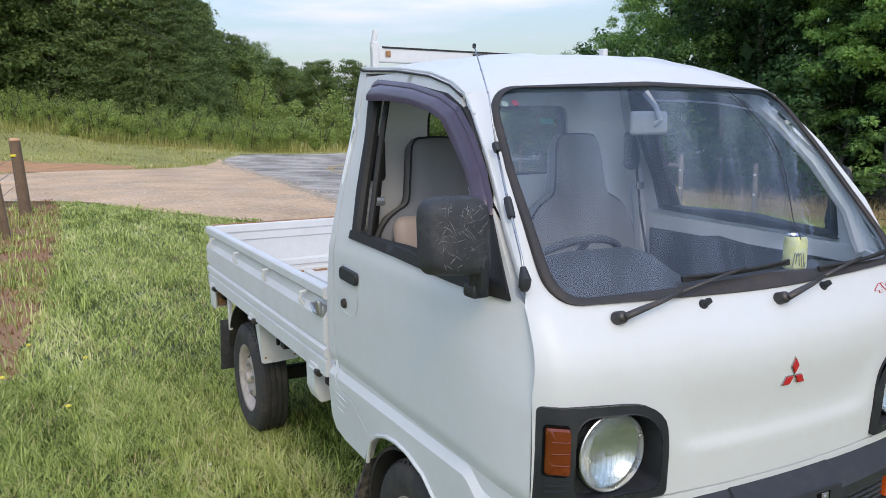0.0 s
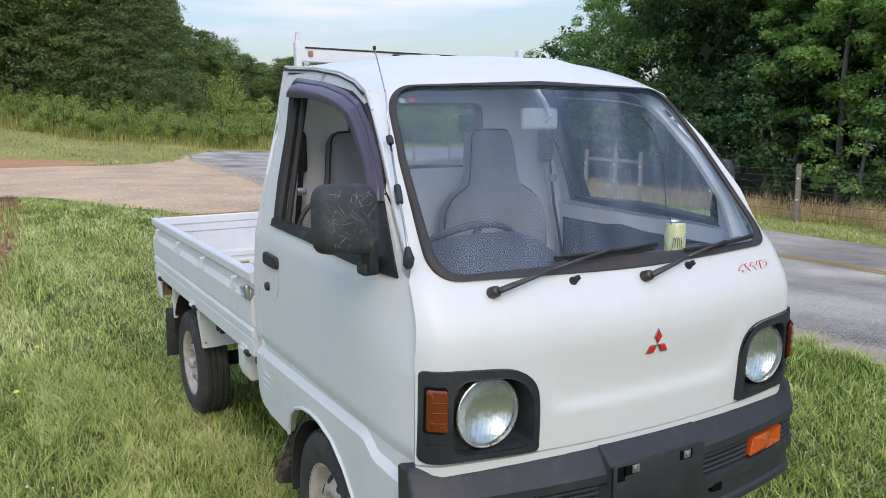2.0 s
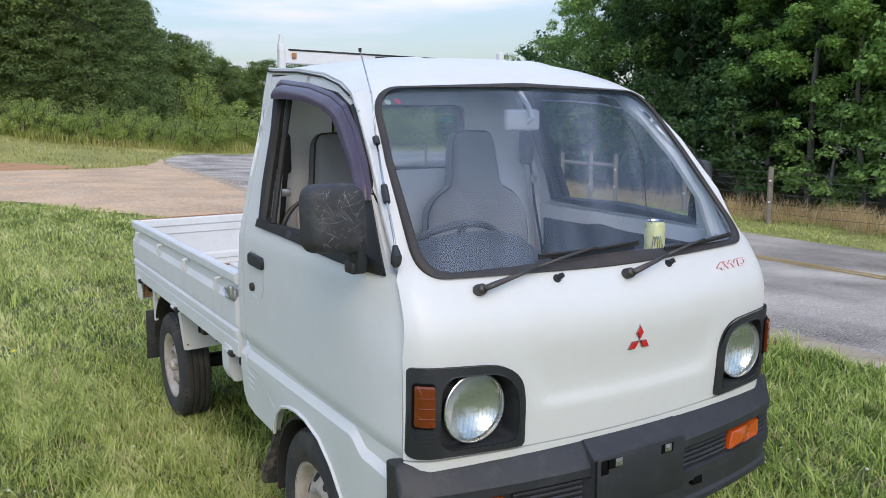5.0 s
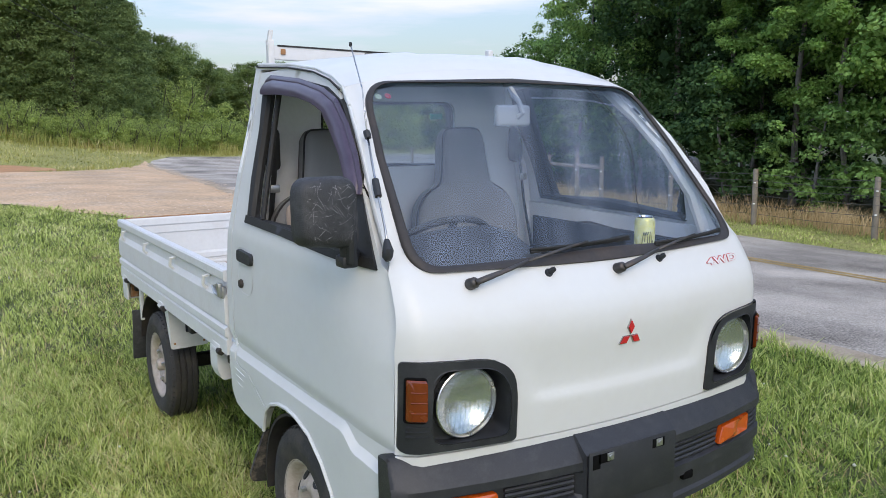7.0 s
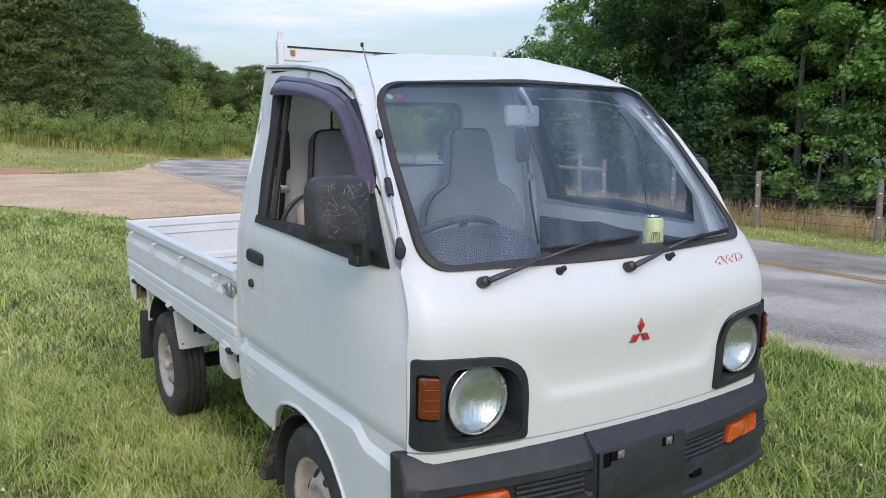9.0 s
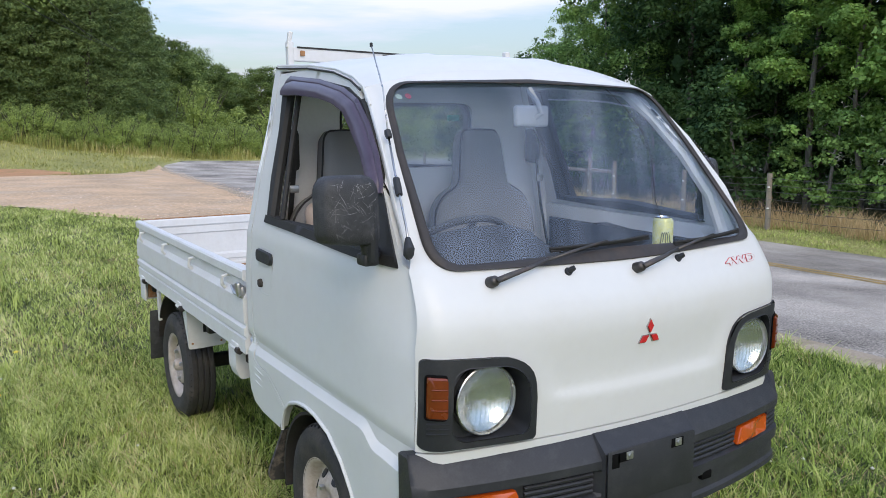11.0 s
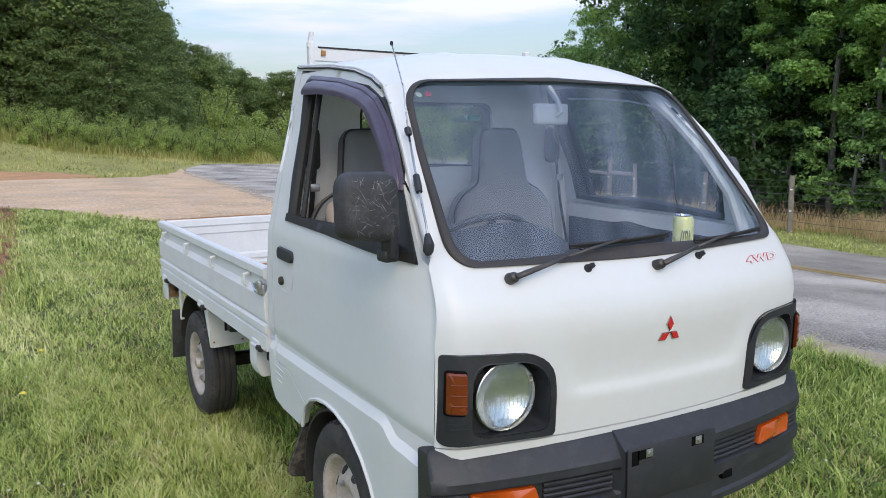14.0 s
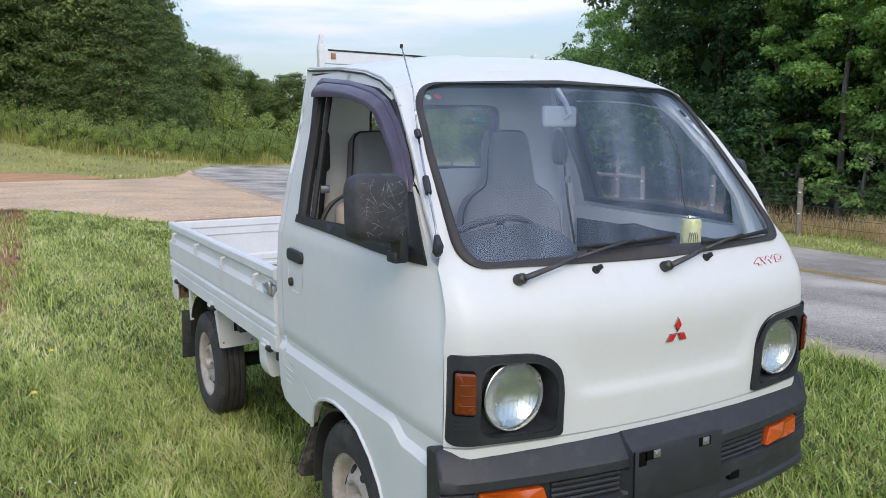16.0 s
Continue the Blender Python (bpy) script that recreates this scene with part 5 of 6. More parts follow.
    skin(bm, [(1.29, 0.70), (1.345, 0.70), (1.345, 0.95), (1.325, 1.12), (1.318, 1.40), (1.330, 1.672), (1.278, 1.668), (1.278, 1.40), (1.284, 1.12), (1.292, 0.95)], [], on_side(s), 0.014, flip=fl)
    solid(part("rear_pillar", bm, PAINT, truck), 0.03)
    bm = bmesh.new()
    sill = [(0.994, 0.538), (1.056, 0.574), (1.15, 0.622), (1.246, 0.627), (1.282, 0.640), (1.288, 0.694), (1.345, 0.694), (1.350, 0.60), (1.348, 0.512), (1.315, 0.472), (1.235, 0.456), (1.06, 0.450), (1.03, 0.50)]
    skin(bm, sill, [], on_side(s), 0.012, flip=fl, lines=[waist(0.024), waist(0.0)])
    sp = solid(part("sill_panel", bm, PAINT, truck, "white sill panel with pressed louvres", sharp=18), 0.03)
    for k in range(3):
        bm = bmesh.new()
        z = 0.606 - k * 0.026
        tube(bm, [on_side(s, -0.0012)(y, z + lerp(y, [1.18, 1.29], [-0.005, 0.005])) for y in np.linspace(1.185 + 0.012 * k, 1.294, 5)], [0.001, 0.0032, 0.0036, 0.0032, 0.001], 6)
        part("louvre", bm, PAINT, sp)
    # wheel-arch lip and liner
    bm = bmesh.new()
    tube(bm, [on_side(s, 0.001)(y, z) for y, z in [(1.03, 0.455), (1.012, 0.50)] + arch], 0.007, 6)
    part("arch_lip", bm, PAINT, truck)
    bm = bmesh.new()
    sheet(bm, lambda k, t: Vector((s * (0.672 - 0.36 * t), 0.752 + 0.305 * math.cos(k), 0.30 + 0.285 * math.sin(k))), list(np.linspace(-0.2, math.pi + 0.15, 20)), [0.0, 0.5, 1.0])
    solid(part("arch_liner", bm, DARK_STEEL, truck, "muddy black wheel arch"), 0.01)
    bm = bmesh.new()
    flap = rounded([(0.55, 0.43), (0.655, 0.42), (0.706, 0.27), (0.700, 0.240), (0.56, 0.215)], [0, 0.01, 0.02, 0.01, 0.02], 4)
    loft(bm, [[Vector((s * x, y + 0.10 * (0.42 - z), z)) for x, z in flap] for y in (1.105, 1.119)])
    bmesh.ops.recalc_face_normals(bm, faces=bm.faces)
    part("mud_flap", bm, MUDDY, truck, "dirty black rubber mud flap")
    # inner trim
    bm = bmesh.new()
    skin(bm, [(0.16, 0.62), (1.27, 0.70), (1.265, 1.145), (0.30, 1.135), (0.18, 1.12)], [], lambda y, z: Vector((s * (side_x(y, z) - 0.055), y, z)), 0.08)
    solid(part("door_inner_panel", bm, INNER_PAINT, door), 0.012)
    bm = bmesh.new()
    skin(bm, [(0.20, 0.64), (1.22, 0.72), (1.21, 1.088), (0.26, 1.080)], [], lambda y, z: Vector((s * (side_x(y, z) - 0.072), y, z)), 0.08)
    solid(part("door_card", bm, DASH, door, "dark grey vinyl door card"), 0.012)
    return door


def door_skin(s):
    bm = bmesh.new()
    skin(bm, door_line, [win], on_side(s), 0.024, flip=s < 0, lines=[waist(0.0), waist(0.024), [(y, lerp(y, [0.15, 0.38, 1.3], [0.668, 0.690, 0.708])) for y in np.linspace(0.16, 1.27, 56)]])
    return bm, PAINT


right_door, left_door = flank(-1, True), flank(1, False)

# cab back wall with the rear window
rw = rounded([(-0.33, 1.310), (0.265, 1.310), (0.262, 1.562), (-0.325, 1.562)], 0.05, 6)


def back_wall(x, z):
    bead = 0.008 * sum(math.exp(-((z - h) / 0.007) ** 2) for h in (1.265, 1.165, 0.98))
    return Vector((x, 1.315 - bead, z))


bm = bmesh.new()
skin(bm, [(-0.675, 0.55), (0.675, 0.55), (0.68, 0.95), (0.672, 1.13), (0.630, 1.33), (0.562, 1.50), (0.516, 1.672), (0, 1.692), (-0.548, 1.672), (-0.592, 1.50), (-0.635, 1.33), (-0.672, 1.13), (-0.68, 0.95)], [rw], back_wall, 0.035)
solid(part("cab_back", bm, INNER_PAINT, truck, "white ribbed back wall of the cab"), 0.02, 1.0)
bm = bmesh.new()
skin(bm, rw, [], lambda x, z: Vector((x, 1.322, z)), 0.06)
rear_pane = part("rear_window", bm, REAR_PANE, truck, "rear cab window")
rear_pane.visible_shadow = False
bm = bmesh.new()
loops = []
for x, z in fine(rw, 0.03):
    d = (Vector((-0.03, 1.436)) - Vector((x, z))).normalized()
    loops.append([(x + d.x * a, 1.315 + o, z + d.y * a) for a, o in ((-0.012, -0.008), (0.014, -0.010), (0.014, 0.03), (-0.012, 0.03))])
loft(bm, loops + [loops[0]], caps=False)
part("rubber_seal", bm, RUBBER, rear_pane, "black rubber window seal")
bm = bmesh.new()
box(bm, (0.185, 1.316, 1.505), (0.055, 0.002, 0.022))
part("window_sticker", bm, STICKER_GREEN, rear_pane, "small green sticker")

# cab floor and engine hump
bm = bmesh.new()
box(bm, (0, 0.72, 0.585), (1.30, 1.2, 0.03), 0.005)
box(bm, (0, 1.02, 0.70), (1.26, 0.52, 0.22), 0.03)
part("cab_floor", bm, CAB_VINYL, truck, "dark cab floor and seat box")

# lamps
for s in (-1, 1):
    lamp = part("headlamp_bezel", bmesh.new(), BLACK_PLASTIC, truck, "matt black headlamp surround")
    bm = bmesh.new()
    bz = rounded([(0.354, 0.680), (0.657, 0.682), (0.655, 0.917), (0.358, 0.902)], [0.012, 0.02, 0.014, 0.11], 8)
    dish = rounded([(0.376, 0.697), (0.592, 0.697), (0.588, 0.892), (0.378, 0.886)], [0.03, 0.05, 0.05, 0.10], 8)
    skin(bm, mirrored(bz, s), [mirrored(dish, s)], lambda x, z: on_nose(x, z, 0.007 + 0.006 * smooth(-0.653, -0.63, -abs(x)) * smooth(0.357, 0.37, abs(x))), 0.02, flip=s < 0)
    edge = fine(mirrored(bz, s), 0.02)
    loft(bm, [[on_nose(x, z, 0.007) for x, z in edge], [on_nose(x, z, -0.02) for x, z in edge]], caps=False)
    rim = fine(mirrored(dish, s), 0.018)
    lx, lz = s * 0.491, 0.797
    rings = [[on_nose(x, z, 0.012) for x, z in rim]]
    for k, dpt in ((0.97, 0.006), (0.93, 0.030), (0.86, 0.042)):
        rings.append([Vector((lx + (x - lx) * k, lerp(k, [0.86, 0.97], [0.108, nose_y(x, z) + dpt - 0.02]), lz + (z - lz) * k)) for x, z in rim])
    for y, r in ((0.106, 0.0885), (0.140, 0.0885)):
        rings.append([Vector((lx + r * math.cos(math.atan2(z - lz, x - lx)), y, lz + r * math.sin(math.atan2(z - lz, x - lx)))) for x, z in rim])
    loft(bm, rings, caps=False)
    for k in range(3):
        tube(bm, [on_nose(s * x, 0.752 - 0.013 * k, 0.0125) for x in (0.596, 0.62, 0.645)], 0.0035, 5)
    bmesh.ops.recalc_face_normals(bm, faces=bm.faces)
    for e in bm.edges:
        e.smooth = not (len(e.link_faces) == 2 and e.calc_face_angle(0.0) > radians(40))
    old = lamp.data
    lamp.data = finish(bm)
    lamp.data.materials.append(BLACK_PLASTIC)
    bpy.data.meshes.remove(old)
    aim = Matrix.Translation((lx, 0.102, lz)) @ pose(0, 0, 0, 90, 0, 0)
    bm = bmesh.new()
    lathe(bm, [(0.0, -0.030), (0.02, -0.0285), (0.04, -0.0235), (0.06, -0.0145), (0.075, -0.005), (0.086, 0.006)], aim, 48)
    part("reflector", bm, REFLECTOR, lamp, "bright lamp reflector")
    bm = bmesh.new()
    lathe(bm, [(0.086, -0.01), (0.0905, 0.012), (0.090, 0.021), (0.0875, 0.023), (0.0855, 0.020), (0.0855, 0.0)], aim, 48)
    part("lamp_ring", bm, CHROME, lamp, "thin chrome lamp ring")
    bm = bmesh.new()
    lathe(bm, [(0.0, 0.040), (0.03, 0.038), (0.055, 0.033), (0.075, 0.026), (0.086, 0.020)], aim, 48)
    if bm.faces[:] and sum(f.normal.y for f in (bm.normal_update() or bm.faces)) > 0:
        bmesh.ops.reverse_faces(bm, faces=bm.faces)
    lens = part("lens", bm, LENS, lamp, "clear fluted glass lens")
    lens.visible_shadow = False
    for k in range(11):
        bm = bmesh.new()
        x = -0.065 + k * 0.013
        h = math.sqrt(max(0.0, 0.076 ** 2 - x * x))
        hi = min(h, 0.012)
        tube(bm, [aim @ Vector((x, -h, 0.020 + 0.016 * (1 - (x * x + h * h) / 0.0069))), aim @ Vector((x, (hi - h) / 2, 0.034 - 2 * x * x)), aim @ Vector((x, hi, 0.036 - 2 * x * x))], 0.0013, 4)
        bmesh.ops.recalc_face_normals(bm, faces=bm.faces)
        part("flute", bm, LENS, lens)
    # amber side marker in the surround
    bm = bmesh.new()
    mk = rounded([(0.606, 0.766), (0.648, 0.768), (0.647, 0.876), (0.606, 0.874)], 0.006, 4)
    mc = (0.627, 0.82)
    mk = fine(mirrored(mk, s), 0.012)
    loft(bm, [[on_nose(s * mc[0] + (x - s * mc[0]) * k, mc[1] + (z - mc[1]) * k, o) for x, z in mk] for k, o in ((0.98, 0.010), (0.98, 0.022), (0.90, 0.028), (0.4, 0.030))])
    marker = part("side_marker", bm, AMBER_DARK, lamp, "deep amber side marker lens")
    bm = bmesh.new()
    rim_line = [on_nose(s * mc[0] + (x - s * mc[0]) * 1.04, mc[1] + (z - mc[1]) * 1.02, 0.014) for x, z in mk]
    tube(bm, rim_line + [rim_line[0]], 0.0035, 6, caps=False)
    part("marker_rim", bm, SLOT_BLACK, marker, "dark rim round the marker")
    for z in (0.793, 0.819, 0.845):
        bm = bmesh.new()
        tube(bm, [on_nose(s * x, z, 0.0290) for x in (0.611, 0.627, 0.642)], 0.0022, 6)
        part("marker_rib", bm, AMBER_DARK, marker)


# bumper
def bump_y(x):
    return 0.0 + 0.050 * (x / 0.49) ** 2


def bump_face(a):
    return bump_y(min(a, 0.64)) + (0.0 if a < 0.62 else 0.028 * ((a - 0.62) / 0.07) ** 2)


bm = bmesh.new()
rings = []
half = [0.0, 0.08, 0.160, 0.168, 0.172, 0.185, 0.25, 0.35, 0.45, 0.55, 0.60, 0.62, 0.635, 0.65, 0.662, 0.672, 0.679, 0.685, 0.690]
xs = [-x for x in half[::-1]] + half[1:]
for x in xs:
    a = abs(x)
    y = bump_face(a)
    box_in = a < 0.17
    yb = y
    y = y - (0.009 if box_in else 0.0)
    step = 0.0 if a < 0.181 else 0.020
    lip = 0.0 if a < 0.181 else 0.014
    end = smooth(0.672, 0.70, a)
    back = yb + 0.085 - 0.025 * end
    top = 0.668
    rings.append([Vector((x, yy, zz)) for yy, zz in (
        (back, top), (yb + 0.056 - 0.040 * end, top), (yb + 0.046 - 0.036 * end, top - 0.006), (y + (0.012 if box_in else 0.006), 0.622 if box_in else 0.603), (y, 0.612 if box_in else 0.593), (y, 0.570), (y + step, 0.562), (y + step, 0.502),
        (y, 0.494), (y, 0.462), (y + lip, 0.452), (y + lip, 0.408), (y + lip * 0.5, 0.398), (y + 0.006, 0.382), (y + 0.03, 0.366), (back, 0.366))])
loft(bm, rings)
bumper = part("bumper", bm, BUMPER_PLASTIC, truck, "black moulded plastic front bumper", sharp=28)
for s in (-1, 1):
    for k in range(4):
        bm = bmesh.new()
        tube(bm, [Vector((s * x, bump_y(x) + 0.015, 0.554 - 0.0152 * k)) for x in np.linspace(0.190, 0.398, 6)], 0.0058, 6)
        part("grille_rib", bm, BUMPER_PLASTIC, bumper)
    for k in range(4):
        bm = bmesh.new()
        tube(bm, [Vector((s * x, bump_face(x) + 0.013, 0.554 - 0.0152 * k)) for x in (0.600, 0.64, 0.67, 0.687)], 0.0055, 6)
        part("grille_rib", bm, BUMPER_PLASTIC, bumper)
    bm = bmesh.new()
    ind = fine(mirrored(rounded([(0.406, 0.503), (0.592, 0.503), (0.592, 0.558), (0.424, 0.558)], 0.006, 3), s), 0.03)
    ic = (s * 0.505, 0.530)
    loft(bm, [[Vector((ic[0] + (x - ic[0]) * k, bump_y(x) + o, ic[1] + (z - ic[1]) * k)) for x, z in ind] for k, o in ((1.0, 0.024), (1.0, 0.008), (0.96, 0.003), (0.4, 0.002))])
    part("indicator", bm, AMBER, bumper, "orange turn signal lens")
    bm = bmesh.new()
    box(bm, (s * 0.245, bump_y(0.245) + 0.008, 0.456), (0.042, 0.02, 0.026), 0.004)
    part("tow_slot", bm, SLOT_BLACK, bumper)
    bm = bmesh.new()
    box(bm, (s * 0.10 - 0.010, -0.0125, 0.598), (0.046, 0.002, 0.026), 0.0005)
    if s < 0:
        box(bm, (-0.140, -0.0125, 0.592), (0.026, 0.002, 0.040), 0.0005)
    slot = part("plate_slot", bm, SLOT_BLACK, bumper)
    bm = bmesh.new()
    box(bm, (s * 0.092, -0.0140, 0.599), (0.024, 0.003, 0.022), 0.001)
    lathe(bm, [(0.0, 0.004), (0.006, 0.003), (0.007, 0.0)], Matrix.Translation((s * 0.092, -0.0160, 0.599)) @ pose(0, 0, 0, 90, 0, 0), 12)
    part("clip", bm, STEEL, slot, "bare steel plate clip")
bm = bmesh.new()
box(bm, (-0.004, -0.0095, 0.542), (0.324, 0.005, 0.158), 0.003)
part("plate_holder", bm, BUMPER_PLASTIC, bumper, "empty black number plate holder")

# emblem: three red rhombs with a chrome edge
emblem_c = (0.011, 0.921)
for k, (mat, grow_by, lift) in enumerate(((CHROME, 1.0, 0.004), (RED, 0.80, 0.007))):
    for j in range(3):
        a = math.pi / 2 + j * 2 * math.pi / 3
        d, w = Vector((math.cos(a), math.sin(a))), Vector((-math.sin(a), math.cos(a)))
        L = 0.044
        c = Vector(emblem_c) + Vector((0, -0.012)) + d * L * 0.52
        pts = [c - d * L / 2 * grow_by, c + w * L * 0.29 * grow_by, c + d * L / 2 * grow_by, c - w * L * 0.29 * grow_by]
        bm = bmesh.new()
        loft(bm, [[on_nose(p.x, p.y, -0.002) for p in pts], [on_nose(p.x, p.y, lift) for p in pts]])
        part("emblem", bm, mat, truck, "red three-rhomb emblem" if k else "")

# four-wheel-drive script: red outline letters
for inset, mat, lift, nm in ((0.0040, RED, 0.0015, "script"), (0.0016, PAINT, 0.0028, "script_fill")):
    cu = bpy.data.curves.new("script", "FONT")
    cu.body, cu.size, cu.extrude, cu.offset = "4WD", 0.062, 0.0006, inset
    cu.align_x, cu.align_y, cu.space_character = "CENTER", "CENTER", 1.06
    tmp = bpy.data.objects.new("script", cu)
    scene.collection.objects.link(tmp)
    bpy.context.view_layer.update()
    script_mesh = bpy.data.meshes.new_from_object(tmp.evaluated_get(bpy.context.evaluated_depsgraph_get()))
    bpy.data.objects.remove(tmp)
    bm = bmesh.new()
    bm.from_mesh(script_mesh)
    bmesh.ops.triangulate(bm, faces=bm.faces)
    for v in bm.verts:
        v.co = on_nose(0.468 + v.co.x * 1.12 + 0.12 * v.co.y, 1.064 + v.co.y * 0.42, lift + v.co.z)
    part(nm, bm, mat, truck, "red outlined 4WD script" if nm == "script" else "", flat=True)

# wipers and washer jets
for px, b0, b1 in ((-0.455, (-0.255, 1.157), (0.096, 1.166)), (0.006, (0.185, 1.142), (0.521, 1.152))):
    w = part("wiper", bmesh.new(), WIPER, truck, "black wiper arm and blade")
    bm = bmesh.new()
    base = on_nose(px, 1.085, 0.0)
    lathe(bm, [(0.0, 0.030), (0.010, 0.030), (0.014, 0.024), (0.0155, 0.0)], Matrix.Translation(base) @ pose(0, 0, 0, 70, 0, 0), 16)
    top = base + Vector((0, -0.030, 0.010))
    tip = on_nose(b0[0] * 0.48 + b1[0] * 0.52, b0[1] * 0.48 + b1[1] * 0.52 + 0.002, 0.034)
    mid = top.lerp(tip, 0.42) + Vector((0, -0.010, 0.010))
    tube(bm, [top, top.lerp(mid, 0.22), top.lerp(mid, 0.6) + Vector((0, -0.003, 0)), mid], [0.0085, 0.0085, 0.0062, 0.0048], 8, flat=0.6)
    tube(bm, [mid, mid.lerp(tip, 0.5) + Vector((0, -0.002, 0.002)), tip], [0.0048, 0.004, 0.0032], 8, flat=0.5)
    old = w.data
    w.data = finish(bm)
    w.data.materials.append(WIPER)
    bpy.data.meshes.remove(old)
    bm = bmesh.new()
    line = [on_nose(b0[0] + (b1[0] - b0[0]) * k / 9, b0[1] + (b1[1] - b0[1]) * k / 9 - 0.004, 0.014 + 0.014 * math.sin(math.pi * k / 9)) for k in range(10)]
    tube(bm, line, 0.0045, 6)
    tube(bm, [on_nose(b0[0] + (b1[0] - b0[0]) * k / 9, b0[1] + (b1[1] - b0[1]) * k / 9 - 0.010, 0.010) for k in range(10)], 0.0055, 6, flat=0.7)
    part("blade", bm, RUBBER, w, "black rubber blade")
for x, z in ((-0.222, 1.094), (0.181, 1.095)):
    bm = bmesh.new()
    b = on_nose(x, z, 0.0)
    lathe(bm, [(0.0, 0.006), (0.010, 0.006), (0.012, 0.0)], Matrix.Translation(b) @ pose(0, 0, 0, 65, 0, 0), 14)
    tube(bm, [b, b + Vector((0.004, -0.010, 0.008)), b + Vector((0.009, -0.016, 0.013))], [0.007, 0.008, 0.006], 8)
    part("washer_jet", bm, BLACK_PLASTIC, truck, "black washer jet")

# aerial along the driver's pillar
aer = part("aerial", bmesh.new(), CHROME, truck, "thin chrome telescopic aerial")
pa = [Vector((-0.642, 0.200, 1.176)), Vector((-0.632, 0.232, 1.225)), Vector((-0.610, 0.318, 1.325)), Vector((-0.582, 0.418, 1.452)), Vector((-0.548, 0.51, 1.575)), Vector((-0.536, 0.602, 1.702))]
bm = bmesh.new()
tube(bm, pa[:4], 0.0030, 8)
tube(bm, pa[3:], [0.0023, 0.0021, 0.0018], 8)
old = aer.data
aer.data = finish(bm)
aer.data.materials.append(CHROME)
bpy.data.meshes.remove(old)
bm = bmesh.new()
tube(bm, [pa[0] + Vector((-0.003, -0.004, -0.024)), pa[0] + Vector((-0.002, 0, -0.016)), pa[0], pa[0].lerp(pa[1], 0.5)], [0.007, 0.013, 0.014, 0.007], 10, flat=1.0)
part("aerial_base", bm, BLACK_PLASTIC, aer, "black aerial foot")
for a, b in ((pa[2].lerp(pa[1], 0.25), pa[2].lerp(pa[3], 0.12)), (pa[3] - Vector((0, 0.006, 0.008)), pa[3] + Vector((0, 0.006, 0.010)))):
    bm = bmesh.new()
    tube(bm, [a, (a + b) / 2, b], [0.009, 0.010, 0.009], 8)
    part("aerial_clip", bm, BLACK_PLASTIC, aer, "black aerial clip")


bm = bmesh.new()
lathe(bm, [(0, 0.007), (0.0045, 0.005), (0.0045, -0.005), (0, -0.007)], Matrix.Translation(pa[-1]), 10)
part("aerial_tip", bm, BLACK_PLASTIC, aer, "black aerial tip")


# door mirrors
def door_mirror(s, door, at=(0.764, 0.296), turn=8):
    arm = bmesh.new()
    root = on_side(s, 0.0)(0.345, 1.150)
    ex = max(at[0] - 0.056, 0.698)
    elbow = Vector((s * ex, at[1] - 0.004, 1.145))
    tube(arm, [root, elbow, elbow + Vector((s * 0.006, -0.004, 0.05))], [0.020, 0.019, 0.015], 10)
    box(arm, (s * (ex - 0.004), at[1] + 0.008, 1.142), (0.045, 0.05, 0.032), 0.008)
    tube(arm, [elbow + Vector((s * 0.004, 0, 0.03)), elbow + Vector((s * 0.010, -0.004, 0.10)), elbow + Vector((s * 0.012, -0.004, 0.18))], [0.017, 0.014, 0.012], 10)
    tube(arm, [elbow + Vector((-s * 0.004, -0.014, -0.004)), elbow + Vector((-s * 0.002, -0.022, 0.06)), elbow + Vector((0, -0.020, 0.16))], [0.014, 0.015, 0.010], 8)
    a = part("mirror_arm", arm, BLACK_PLASTIC, door, "black mirror arm")
    bm = bmesh.new()
    face = fine(rounded([(-0.086, -0.072), (0.080, -0.092), (0.080, 0.090), (-0.082, 0.092)], [0.035, 0.03, 0.045, 0.045], 6), 0.02)
    m = Matrix.Translation((s * at[0], at[1], 1.265)) @ pose(0, 0, 0, -4, 0, -s * turn)
    rings = []
    for k, d in ((0.30, -0.046), (0.72, -0.043), (0.90, -0.036), (0.97, -0.024), (1.0, -0.008), (1.0, 0.016), (0.97, 0.022)):
        rings.append([m @ Vector((-s * x * k, d, z * k)) for x, z in face])
    loft(bm, rings)
    house = part("mirror_housing", bm, SCUFFED, a, "scratched black mirror housing", sharp=50)
    return m, house


m, _ = door_mirror(-1, right_door)
rs = random.Random(3)
bm = bmesh.new()
for k in range(80):
    x, z = rs.uniform(-0.068, 0.062), rs.uniform(-0.068, 0.072)
    a, ln = rs.choice([0.5, 0.7, 2.2, 1.2, 0.2, 2.6]) + rs.uniform(-0.35, 0.35), 0.006 + 0.042 * rs.uniform(0, 1) ** 2
    pts = []
    for t in (-0.5, 0.0, 0.5):
        xx, zz = x + math.cos(a + t * 0.14) * ln * t, z + math.sin(a + t * 0.14) * ln * t
        k = max(abs(xx) / 0.083, abs(zz) / 0.09)
        d = lerp(k, [0, 0.30, 0.72, 0.90, 0.97], [-0.0462, -0.0462, -0.0435, -0.0368, -0.0250])
        pts.append(m @ Vector((xx, d, zz)))
    tube(bm, pts, [0.0001, rs.uniform(0.0002, 0.00055), 0.0001], 4, caps=False)
part("mirror_scratches", bm, SCRATCH, right_door.children[[c.name.split(".")[0] for c in right_door.children].index("mirror_arm")], "pale scratches on the mirror back")
door_mirror(1, left_door, (0.735, 0.490), -40)

